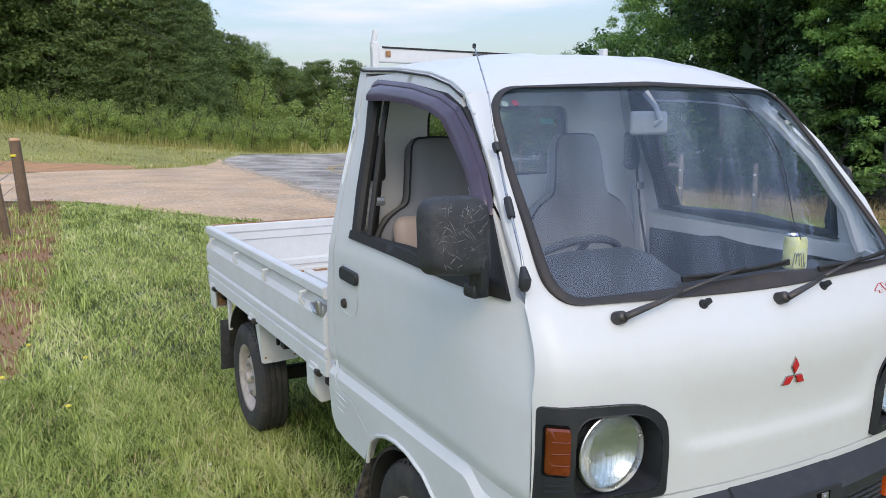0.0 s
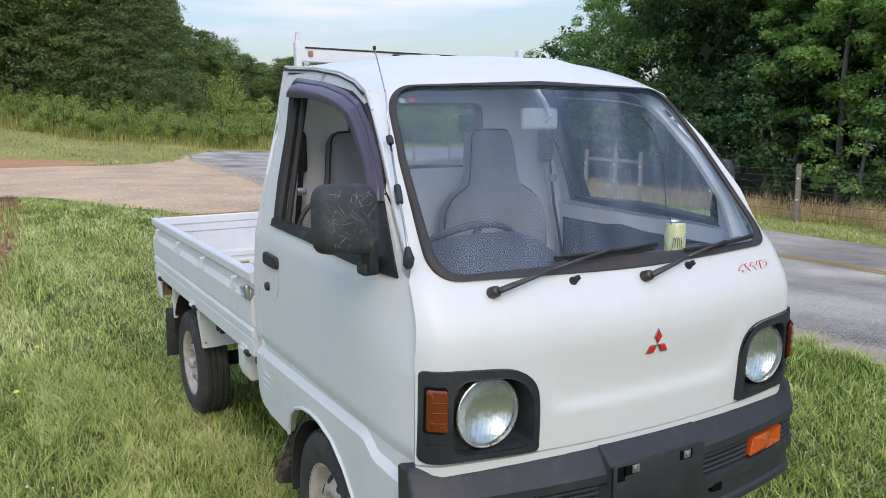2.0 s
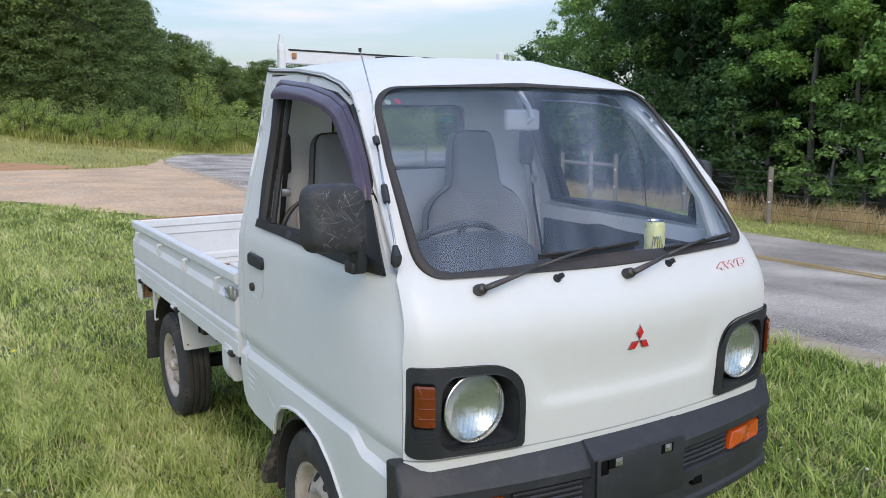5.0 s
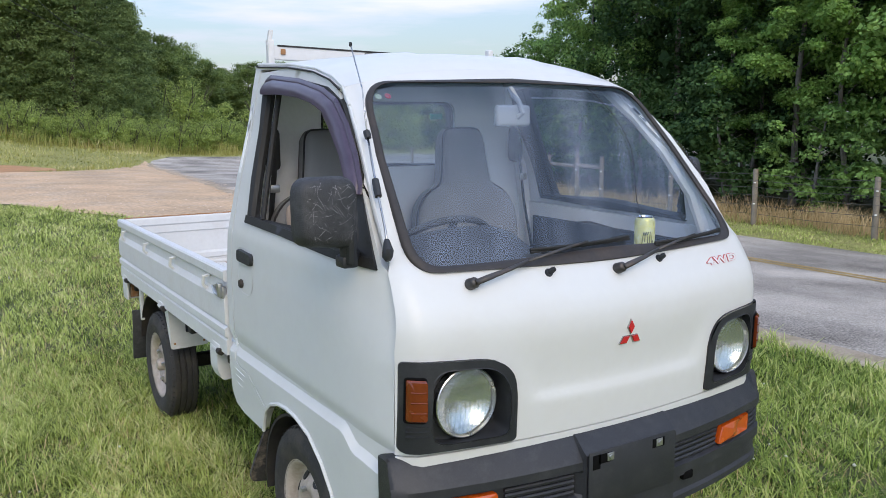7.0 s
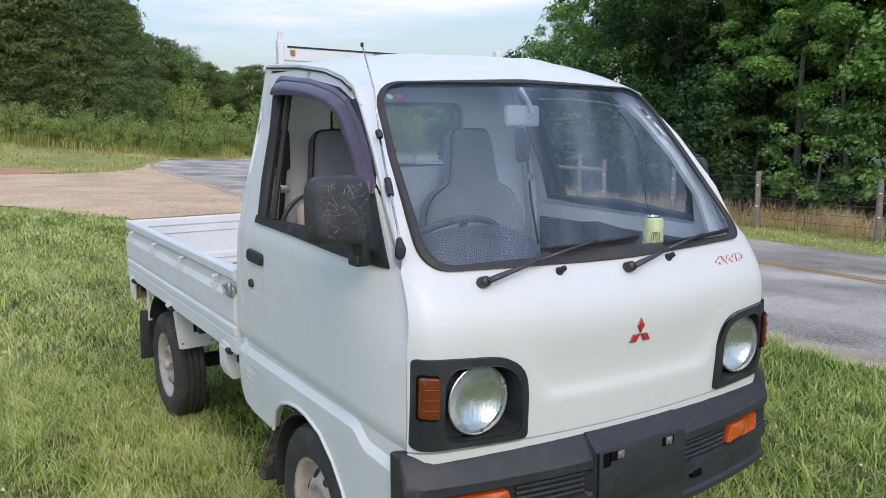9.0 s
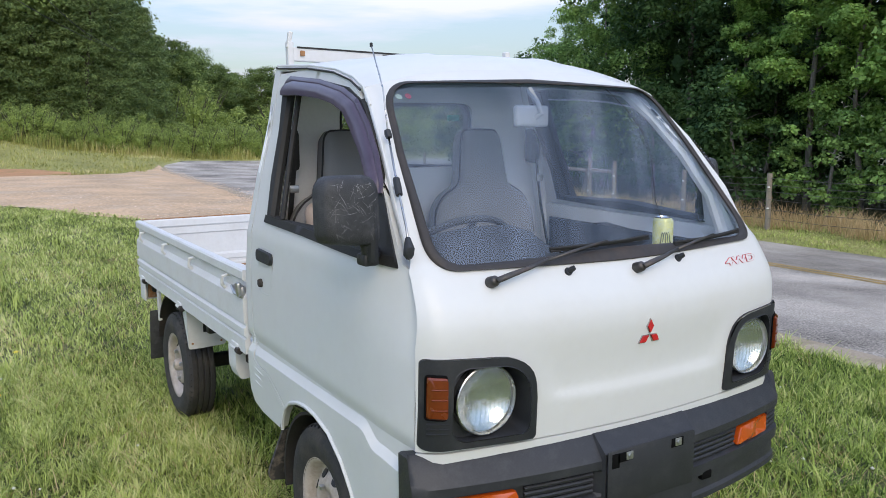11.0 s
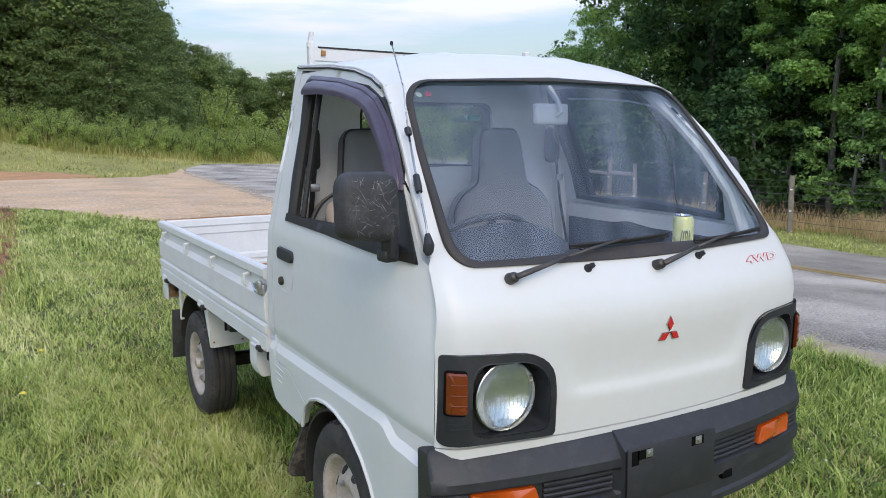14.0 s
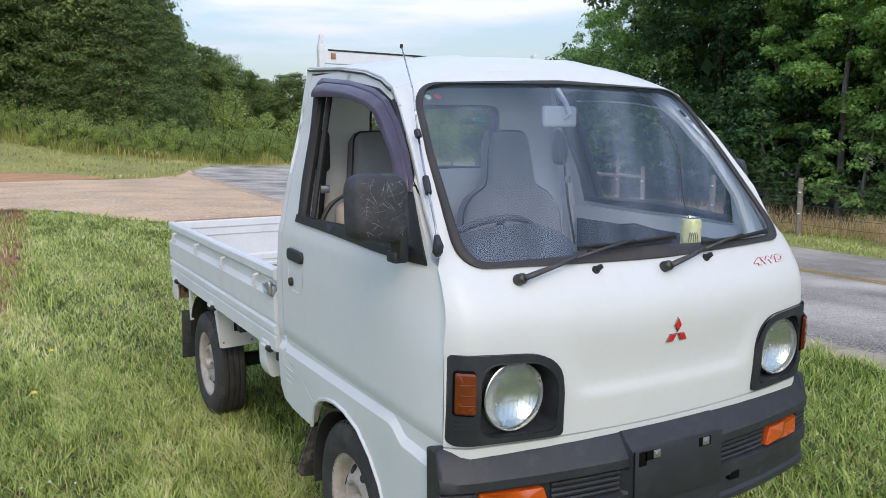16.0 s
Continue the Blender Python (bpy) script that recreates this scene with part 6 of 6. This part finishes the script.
# interior
bm = bmesh.new()
prof = [(0.135, 1.06), (0.16, 1.095), (0.24, 1.085), (0.40, 1.075), (0.47, 1.055), (0.50, 1.01), (0.48, 0.90), (0.42, 0.80), (0.20, 0.78)]
loft(bm, [[Vector((x, y + (0.05 if abs(x) > 0.5 else 0), z)) for y, z in prof] for x in (-0.63, -0.55, -0.2, 0.2, 0.55, 0.63)])
dash = part("dashboard", bm, DASH, truck, "dark grey vinyl dashboard")
bm = bmesh.new()
loft(bm, [[Vector((x, y, z)) for y, z in ((0.22, 1.07), (0.28, 1.07 + h * 0.7), (0.36, 1.07 + h), (0.46, 1.07 + h * 0.85), (0.51, 1.03), (0.49, 0.98))] for x, h in ((-0.58, 0.015), (-0.53, 0.07), (-0.44, 0.112), (-0.34, 0.126), (-0.23, 0.124), (-0.15, 0.098), (-0.08, 0.04), (-0.01, 0.004))])
part("instrument_hood", bm, DASH, dash, "grey instrument hood")
wheel = part("steering_wheel", bmesh.new(), DASH, truck, "dark grey two-spoke steering wheel")
mw = Matrix.Translation((-0.275, 0.60, 1.085)) @ pose(0, 0, 0, -40, 0, 0)
bm = bmesh.new()
ring = [mw @ Vector((0.185 * math.cos(a), 0.185 * math.sin(a), 0)) for a in np.linspace(0, 2 * math.pi, 41)]
tube(bm, ring, 0.011, 8, caps=False)
lathe(bm, [(0.0, 0.0), (0.055, -0.004), (0.06, -0.03), (0.03, -0.06)], mw, 20)
for a in (0.15, math.pi - 0.15, -math.pi / 2):
    tube(bm, [mw @ Vector((0.05 * math.cos(a), 0.05 * math.sin(a), -0.02)), mw @ Vector((0.18 * math.cos(a), 0.18 * math.sin(a), 0))], [0.016, 0.010], 8)
tube(bm, [mw @ Vector((0, 0, -0.05)), mw @ Vector((0, 0, -0.35))], 0.025, 10)
old = wheel.data
wheel.data = finish(bm)
wheel.data.materials.append(DASH)
bpy.data.meshes.remove(old)


def seat(cx, name, mat_low):
    st = part(name, bmesh.new(), SEAT, truck, "grey cloth cab seat with tall one-piece back")
    bm = bmesh.new()
    outline = [(-0.215, 0.86), (0.215, 0.86), (0.235, 1.05), (0.225, 1.15), (0.185, 1.206), (0.114, 1.244), (0.106, 1.275), (0.087, 1.434), (0.070, 1.456), (0.0, 1.459), (-0.070, 1.456), (-0.087, 1.434), (-0.106, 1.275), (-0.114, 1.244), (-0.185, 1.206), (-0.225, 1.15), (-0.235, 1.05)]
    outline = fine(rounded(outline, 0.03, 3), 0.03)
    rings = []
    for k, d in ((0.0, -0.012), (0.5, -0.008), (0.86, 0.0), (0.97, 0.014), (1.0, 0.035), (1.0, 0.07), (0.96, 0.10), (0.5, 0.11), (0.0, 0.11)):
        kk = max(k, 0.02)
        rings.append([Vector((cx + x * kk, 1.115 + d + 0.12 * (1.12 + (z - 1.12) * kk - 1.12), 1.12 + (z - 1.12) * kk)) for x, z in outline])
    loft(bm, rings)
    old = st.data
    st.data = finish(bm)
    st.data.materials.append(SEAT)
    bpy.data.meshes.remove(old)
    bm = bmesh.new()
    box(bm, (cx, 0.90, 0.83), (0.47, 0.46, 0.13), 0.045, seg=3)
    part("cushion", bm, mat_low, st, "seat cushion")
    bm = bmesh.new()
    ln = [p for p in outline if p[1] > 1.0]
    tube(bm, [Vector((cx + x * 1.004, 1.15 + 0.12 * (z - 1.12), z)) for x, z in ln], 0.0045, 6)
    part("piping", bm, SEAT_EDGE, st, "black seat piping")
    return st


seat(0.226, "passenger_seat", SEAT)
seat(-0.350, "driver_seat", SEAT_TAN)
bm = bmesh.new()
box(bm, (-0.365, 1.05, 1.125), (0.40, 0.075, 0.19), 0.035, Matrix.Rotation(radians(-7), 3, "X"), 3)
part("seat_back_pad", bm, SEAT_TAN, truck, "tan seat back pad")
for s in (-1, 1):
    bm = bmesh.new()
    box(bm, (s * 0.535, 1.25, 1.39), (0.05, 0.06, 0.15), 0.02)
    tube(bm, [(s * 0.535, 1.225, 1.36), (s * 0.56, 1.22, 1.15), (s * 0.60, 1.20, 0.9)], [0.022, 0.022, 0.022], 8, flat=0.2)
    belt = part("seat_belt", bm, SEAT_EDGE, truck, "black seat belt on the pillar")
    bm = bmesh.new()
    box(bm, (s * 0.545, 1.210, 1.255), (0.035, 0.012, 0.028), 0.004)
    part("buckle", bm, STEEL, belt, "steel belt tongue")
    bm = bmesh.new()
    tube(bm, [(s * 0.62, 1.285, 0.75), (s * 0.615, 1.28, 1.12), (s * 0.575, 1.275, 1.36), (s * 0.53, 1.275, 1.62)], 0.03, 8)
    part("inner_pillar", bm, INNER_PAINT, truck)
# inner front pillars
for s in (-1, 1):
    bm = bmesh.new()
    tube(bm, [(s * 0.600, 0.290, 1.12), (s * 0.590, 0.335, 1.24), (s * 0.566, 0.440, 1.38), (s * 0.530, 0.550, 1.50), (s * 0.500, 0.660, 1.59)], [0.024, 0.026, 0.026, 0.026, 0.024], 10)
    part("inner_front_pillar", bm, INNER_PAINT, truck, "pale inner windscreen pillar")
# inside mirror
bm = bmesh.new()
box(bm, (-0.029, 0.520, 1.502), (0.138, 0.022, 0.066), 0.010, Matrix.Rotation(radians(5), 3, "Z"), 3)
im = part("inside_mirror", bm, GREY_PLASTIC, truck, "pale grey inside mirror")
bm = bmesh.new()
tube(bm, [(-0.015, 0.515, 1.497), (-0.004, 0.500, 1.510), (-0.012, 0.510, 1.545), (-0.02, 0.545, 1.585)], [0.010, 0.009, 0.008, 0.011], 8)
part("stalk", bm, GREY_PLASTIC, im)
# round stickers on the screen
for x, z, mat in ((-0.482, 1.556, STICKER_PALE), (-0.452, 1.558, RED)):
    bm = bmesh.new()
    b = on_nose(x, z, -0.010)
    lathe(bm, [(0.0, 0.001), (0.010, 0.001), (0.0105, 0.0)], Matrix.Translation(b) @ pose(0, 0, 0, 47, 0, 0), 16)
    part("screen_sticker", bm, mat, windscreen, "small round inspection sticker")
# black cord hanging across the screen
bm = bmesh.new()
tube(bm, [on_nose(x, z, 0.003) for x, z in ((0.297, 1.592), (0.320, 1.560), (0.340, 1.520), (0.351, 1.464), (0.336, 1.401), (0.310, 1.360), (0.280, 1.323), (0.250, 1.285), (0.222, 1.250), (0.20, 1.20))], 0.0013, 5)
part("cord", bm, RUBBER, truck, "thin black cord")

# drink can on the dash
can = thing("drink_can", "yellow-green drink can standing on the dashboard", "can", at=(0.377, 0.345, 1.078))
bm = bmesh.new()
lathe(bm, [(0.0, 0.003), (0.024, 0.0), (0.033, 0.010), (0.033, 0.088), (0.027, 0.099)], Matrix.Identity(4), 32)
part("body", bm, CAN_MAT, can, "yellow-green printed aluminium")
bm = bmesh.new()
lathe(bm, [(0.027, 0.099), (0.0285, 0.102), (0.027, 0.103), (0.025, 0.098), (0.0, 0.098)], Matrix.Identity(4), 32)
part("lid", bm, ALU, can, "bare aluminium lid")
for k in range(4):
    bm = bmesh.new()
    a0 = math.radians(215 + 16 * k)
    tube(bm, [(0.0334 * math.cos(a0 + t * 0.22), 0.0334 * math.sin(a0 + t * 0.22), 0.022 + 0.022 * math.sin(3.0 * t + k) + 0.012) for t in np.linspace(-0.5, 1.0, 7)], 0.0012, 4)
    part("print_mark", bm, INK, can)

# ---- load bed ----
bed = part("load_bed", bmesh.new(), BED_PAINT, truck, "white steel load bed floor")
bm = bmesh.new()
box(bm, (0, 2.31, 0.640), (1.34, 1.90, 0.03), 0.004)
for k in range(9):
    box(bm, (-0.56 + 0.14 * k, 2.31, 0.660), (0.05, 1.86, 0.014), 0.005)
old = bed.data
bed.data = finish(bm, False)
bed.data.materials.append(BED_PAINT)
bpy.data.meshes.remove(old)

gate_prof = [(0.000, 0.636), (0.000, 0.690), (-0.006, 0.695), (-0.006, 0.702), (0.004, 0.709), (0.004, 0.733), (-0.007, 0.742), (-0.007, 0.750), (0.002, 0.757), (0.002, 0.843), (-0.014, 0.867),
             (-0.016, 0.908), (-0.002, 0.914), (0.002, 0.920), (0.002, 0.948), (-0.003, 0.954), (-0.030, 0.954), (-0.035, 0.948), (-0.035, 0.915), (-0.026, 0.905), (-0.026, 0.868), (-0.016, 0.860), (-0.016, 0.742), (-0.030, 0.730), (-0.030, 0.704), (-0.020, 0.696), (-0.020, 0.684), (-0.030, 0.676), (-0.030, 0.636)]


def gate(name, fn, a, b, n, label):
    bm = bmesh.new()
    loft(bm, [[fn(t, o, z) for o, z in gate_prof] for t in np.linspace(a, b, n)])
    bmesh.ops.recalc_face_normals(bm, faces=bm.faces)
    return part(name, bm, BED_PAINT, truck, label, sharp=22)


for s in (-1, 1):
    sg = gate("side_gate", lambda t, o, z: Vector((s * (0.693 + o), t, z)), 1.372, 3.272, 6, "white ribbed drop side of the load bed")
    for y in (1.60, 2.10, 2.60, 3.12):
        bm = bmesh.new()
        tube(bm, [(s * 0.682, y - 0.012, 0.905), (s * 0.704, y - 0.010, 0.900), (s * 0.706, y, 0.870), (s * 0.692, y + 0.004, 0.852)], 0.0075, 6)
        part("rope_hook", bm, BED_PAINT, sg, "white rope hook")
    bm = bmesh.new()
    box(bm, (s * 0.690, 1.425, 0.868), (0.02, 0.09, 0.045), 0.006)
    tube(bm, [(s * 0.704, 1.475, 0.880), (s * 0.712, 1.42, 0.866), (s * 0.704, 1.385, 0.858)], 0.007, 6)
    box(bm, (s * 0.703, 1.395, 0.880), (0.018, 0.03, 0.05), 0.005)
    part("latch", bm, STEEL, sg, "worn steel drop-side latch")
    for y in (1.50, 2.36, 3.17):
        bm = bmesh.new()
        box(bm, (s * 0.690, y, 0.640), (0.016, 0.085, 0.034), 0.006)
        tube(bm, [(s * 0.693, y - 0.045, 0.632), (s * 0.693, y + 0.045, 0.632)], 0.009, 8)
        hinge = part("hinge", bm, BED_PAINT, sg, "white pressed gate hinge")
        bm = bmesh.new()
        tube(bm, [(s * 0.694, y - 0.062, 0.632), (s * 0.694, y - 0.030, 0.632)], 0.013, 8)
        part("hinge_pin", bm, DARK_STEEL, hinge, "dark hinge pin end")
tail_gate = gate("tail_gate", lambda t, o, z: Vector((t, 3.272 + o, z)), -0.655, 0.655, 5, "white tail gate")
bm = bmesh.new()
tube(bm, [(-0.66, 3.262, 0.957), (0.66, 3.262, 0.957)], 0.004, 6)
part("gate_strip", bm, RUST, tail_gate, "rusty upper edge")
bm = bmesh.new()
box(bm, (0, 3.235, 0.659), (1.30, 0.014, 0.012), 0.003)
part("gate_joint", bm, RUST, tail_gate, "dirty joint at the gate's foot")
bm = bmesh.new()
box(bm, (0, 1.372, 0.80), (1.32, 0.024, 0.30), 0.006)
part("headboard", bm, BED_PAINT, truck, "white front wall of the load bed")
guard = part("cab_guard", bmesh.new(), BED_PAINT, truck, "white guard frame behind the cab with rust")
bm = bmesh.new()
for s in (-1, 1):
    box(bm, (s * 0.484, 1.372, 1.370), (0.024, 0.03, 0.82), 0.005)
    if s < 0:
        box(bm, (s * 0.486, 1.368, 1.785), (0.016, 0.016, 0.06), 0.003, Matrix.Rotation(radians(10), 3, "Y"))
box(bm, (0.0, 1.372, 1.724), (0.95, 0.022, 0.050), 0.004, Matrix.Rotation(radians(1.3), 3, "Y"))
box(bm, (0.0, 1.372, 1.30), (0.93, 0.022, 0.025), 0.004)
old = guard.data
guard.data = finish(bm, False)
guard.data.materials.append(BED_PAINT)
bpy.data.meshes.remove(old)
bm = bmesh.new()
box(bm, (-0.13, 1.3605, 1.7520), (0.66, 0.006, 0.006), 0.001, Matrix.Rotation(radians(1.3), 3, "Y"))
part("guard_edge", bm, DARK_STEEL, guard, "dark worn upper edge")
for x in (-0.44, -0.08, 0.06):
    bm = bmesh.new()
    box(bm, (x, 1.357, 1.738), (0.018 if x < -0.2 else 0.06, 0.006, 0.02 if x < -0.2 else 0.014), 0.002)
    part("rust_patch", bm, RUST if x < -0.2 else DARK_STEEL, guard, "rusty bracket")

# frame under the bed, guards, flaps
bm = bmesh.new()
for s in (-1, 1):
    box(bm, (s * 0.36, 2.0, 0.50), (0.06, 2.5, 0.10), 0.006)
box(bm, (0, 2.64, 0.27), (1.0, 0.07, 0.07), 0.02)
box(bm, (0, 2.64, 0.29), (0.22, 0.2, 0.2), 0.05)
box(bm, (0.0, 1.75, 0.44), (0.9, 0.5, 0.22), 0.03)
box(bm, (0, 0.75, 0.30), (1.0, 0.07, 0.07), 0.02)
box(bm, (0, 0.45, 0.44), (1.1, 0.7, 0.05), 0.01)
for y in (1.5, 2.05, 2.6, 3.15):
    box(bm, (0, y, 0.595), (1.30, 0.05, 0.06), 0.005)
part("chassis", bm, DARK_STEEL, truck, "dark dirty chassis and axles")
for s in (-1, 1):
    # splash guard ahead of the rear wheel: a slotted plate facing forward, with a side flange
    bm = bmesh.new()
    slots = [rounded([(x - 0.010, 0.50), (x + 0.010, 0.50), (x + 0.010, 0.60), (x - 0.010, 0.60)], 0.008, 4) for x in (0.535, 0.585)]
    skin(bm, rounded([(0.672, 0.640), (0.664, 0.425), (0.490, 0.430), (0.482, 0.470), (0.482, 0.640)], [0.0, 0.012, 0.015, 0.0, 0.0], 4), slots, lambda x, z: Vector((s * x, 2.335 - 0.004 * math.exp(-((z - 0.462) / 0.006) ** 2), z)), 0.02, flip=s > 0)
    sgd = solid(part("splash_guard", bm, BED_PAINT, truck, "white slotted splash guard with rust marks"), 0.006)
    bm = bmesh.new()
    skin(bm, [(2.33, 0.640), (2.42, 0.640), (2.345, 0.428), (2.33, 0.428)], [], lambda y, z: Vector((s * (0.663 + 0.035 * (z - 0.42)), y, z)), 0.05, flip=s < 0)
    solid(part("guard_flange", bm, BED_PAINT, sgd), 0.008)
    for x, z in ((0.648, 0.452), (0.51, 0.452)):
        bm = bmesh.new()
        lathe(bm, [(0.0, 0.004), (0.005, 0.003), (0.006, 0.0)], Matrix.Translation((s * x, 2.329, z)) @ pose(0, 0, 0, 90, 0, 0), 10)
        part("rivet", bm, RUST, sgd, "rusted rivet")
    bm = bmesh.new()
    sheet(bm, lambda k, t: Vector((s * (0.665 - 0.20 * t), 2.645 + 0.335 * math.cos(k), 0.30 + 0.335 * math.sin(k))), list(np.linspace(0.15, math.pi - 0.75, 16)), [0.0, 1.0])
    solid(part("rear_mudguard", bm, DARK_STEEL, truck, "dark rear wheel arch"), 0.008)
    bm = bmesh.new()
    box(bm, (s * 0.620, 2.985, 0.36), (0.175, 0.012, 0.28), 0.005, Matrix.Rotation(radians(9), 3, "X"))
    part("rear_mud_flap", bm, SCUFFED, truck, "black rubber rear mud flap")
    bm = bmesh.new()
    box(bm, (s * 0.66, 2.94, 0.545), (0.02, 0.02, 0.20), 0.004)
    part("flap_stay", bm, BED_PAINT, truck)
    bm = bmesh.new()
    box(bm, (s * 0.645, 3.19, 0.578), (0.090, 0.012, 0.120), 0.003)
    box(bm, (s * 0.686, 3.20, 0.578), (0.010, 0.11, 0.120), 0.003)
    part("rear_bracket", bm, BED_PAINT, truck, "white rear lamp bracket")
    # rust-brown box added where the bracket's recess lies in shade
    bm = bmesh.new()
    box(bm, (s * 0.640, 3.180, 0.565), (0.055, 0.012, 0.075), 0.004)
    part("lamp_box", bm, RUST, truck, "rusty box standing for the shaded bracket recess")
    bm = bmesh.new()
    bracket = rounded([(0.690, 0.630), (0.690, 0.545), (0.672, 0.498), (0.630, 0.502), (0.610, 0.520), (0.590, 0.630)], [0, 0.01, 0.015, 0.01, 0.01, 0], 4)
    skin(bm, bracket, [], lambda x, z: Vector((s * x, 1.51, z)), 0.03, flip=s > 0)
    loft(bm, [[Vector((s * x, 1.51, z)) for x, z in bracket], [Vector((s * x, 1.60, z)) for x, z in bracket]], caps=False)
    bmesh.ops.recalc_face_normals(bm, faces=bm.faces)
    part("bed_bracket", bm, BED_PAINT, truck, "white bed mounting bracket with rust specks", flat=True)


# wheels
def wheel_at(s, y, steer=0.0):
    mw = Matrix.Translation((s * 0.592, y, 0.27)) @ pose(0, 0, 0, 0, s * 90, steer)
    w = part("wheel", bmesh.new(), RIM, truck, "dull steel wheel with black tyre")
    bm = bmesh.new()
    lathe(bm, [(0.150, -0.06), (0.156, 0.055), (0.170, 0.062), (0.164, 0.066), (0.150, 0.058), (0.140, 0.040), (0.132, 0.022), (0.118, 0.026), (0.100, 0.042), (0.080, 0.050), (0.060, 0.048), (0.050, 0.030), (0.0, 0.030)], mw, 48)
    for k in range(8):
        a = k * math.pi / 4
        v = box(bm, (0, 0, 0), (0.004, 0.004, 0.002))
        bmesh.ops.transform(bm, matrix=mw @ Matrix.Translation((0.1 * math.cos(a), 0.1 * math.sin(a), 0.043)), verts=v)
    old = w.data
    w.data = finish(bm)
    w.data.materials.append(RIM)
    bpy.data.meshes.remove(old)
    for k in range(8):
        bm = bmesh.new()
        a = (k + 0.5) * math.pi / 4
        lathe(bm, [(0.0, 0.004), (0.017, 0.004), (0.018, 0.0)], mw @ Matrix.Translation((0.108 * math.cos(a), 0.108 * math.sin(a), 0.034)) @ pose(0, 0, 0, 0, 0, 0) @ Matrix.Rotation(radians(38), 4, Vector((-math.sin(a), math.cos(a), 0))), 12)
        part("rim_hole", bm, RUBBER, w)
    for k in range(4):
        bm = bmesh.new()
        a = k * math.pi / 2 + 0.3
        lathe(bm, [(0.0, 0.066), (0.008, 0.065), (0.010, 0.062), (0.010, 0.04)], mw @ Matrix.Translation((0.068 * math.cos(a), 0.068 * math.sin(a), 0)), 6)
        part("wheel_nut", bm, STEEL, w)
    bm = bmesh.new()
    lathe(bm, [(0.0, 0.075), (0.022, 0.073), (0.030, 0.062), (0.032, 0.03)], mw, 20)
    part("hub_cap", bm, RIM, w)
    bm = bmesh.new()
    prof = [(0.160, -0.066), (0.190, -0.074), (0.230, -0.073), (0.256, -0.064)]
    for z0 in (-0.048, -0.020, 0.008, 0.036):
        prof += [(0.2685, z0 - 0.010), (0.270, z0 + 0.0), (0.2695, z0 + 0.011), (0.262, z0 + 0.0125), (0.262, z0 + 0.0155)]
    prof = prof[:-2] + [(0.256, 0.064), (0.238, 0.071), (0.234, 0.0735), (0.205, 0.076), (0.200, 0.0745), (0.182, 0.073), (0.160, 0.064)]
    lathe(bm, prof, mw, 72)
    part("tyre", bm, TYRE, w, "worn black tyre", sharp=30)
    bm = bmesh.new()
    for k in range(54):
        a = k * 2 * math.pi / 54
        for z0 in (-0.056, 0.050):
            v = box(bm, (0, 0, 0), (0.008, 0.0045, 0.020))
            bmesh.ops.transform(bm, matrix=mw @ Matrix.Rotation(a, 4, "Z") @ Matrix.Translation((0.262, 0, z0)), verts=v)
    tagged(part("tread_sipes", bm, RUBBER, w), kind="stuff")
    return w


for s in (-1, 1):
    wheel_at(s, 0.760, 2.0 * 0)
    wheel_at(s, 2.650)
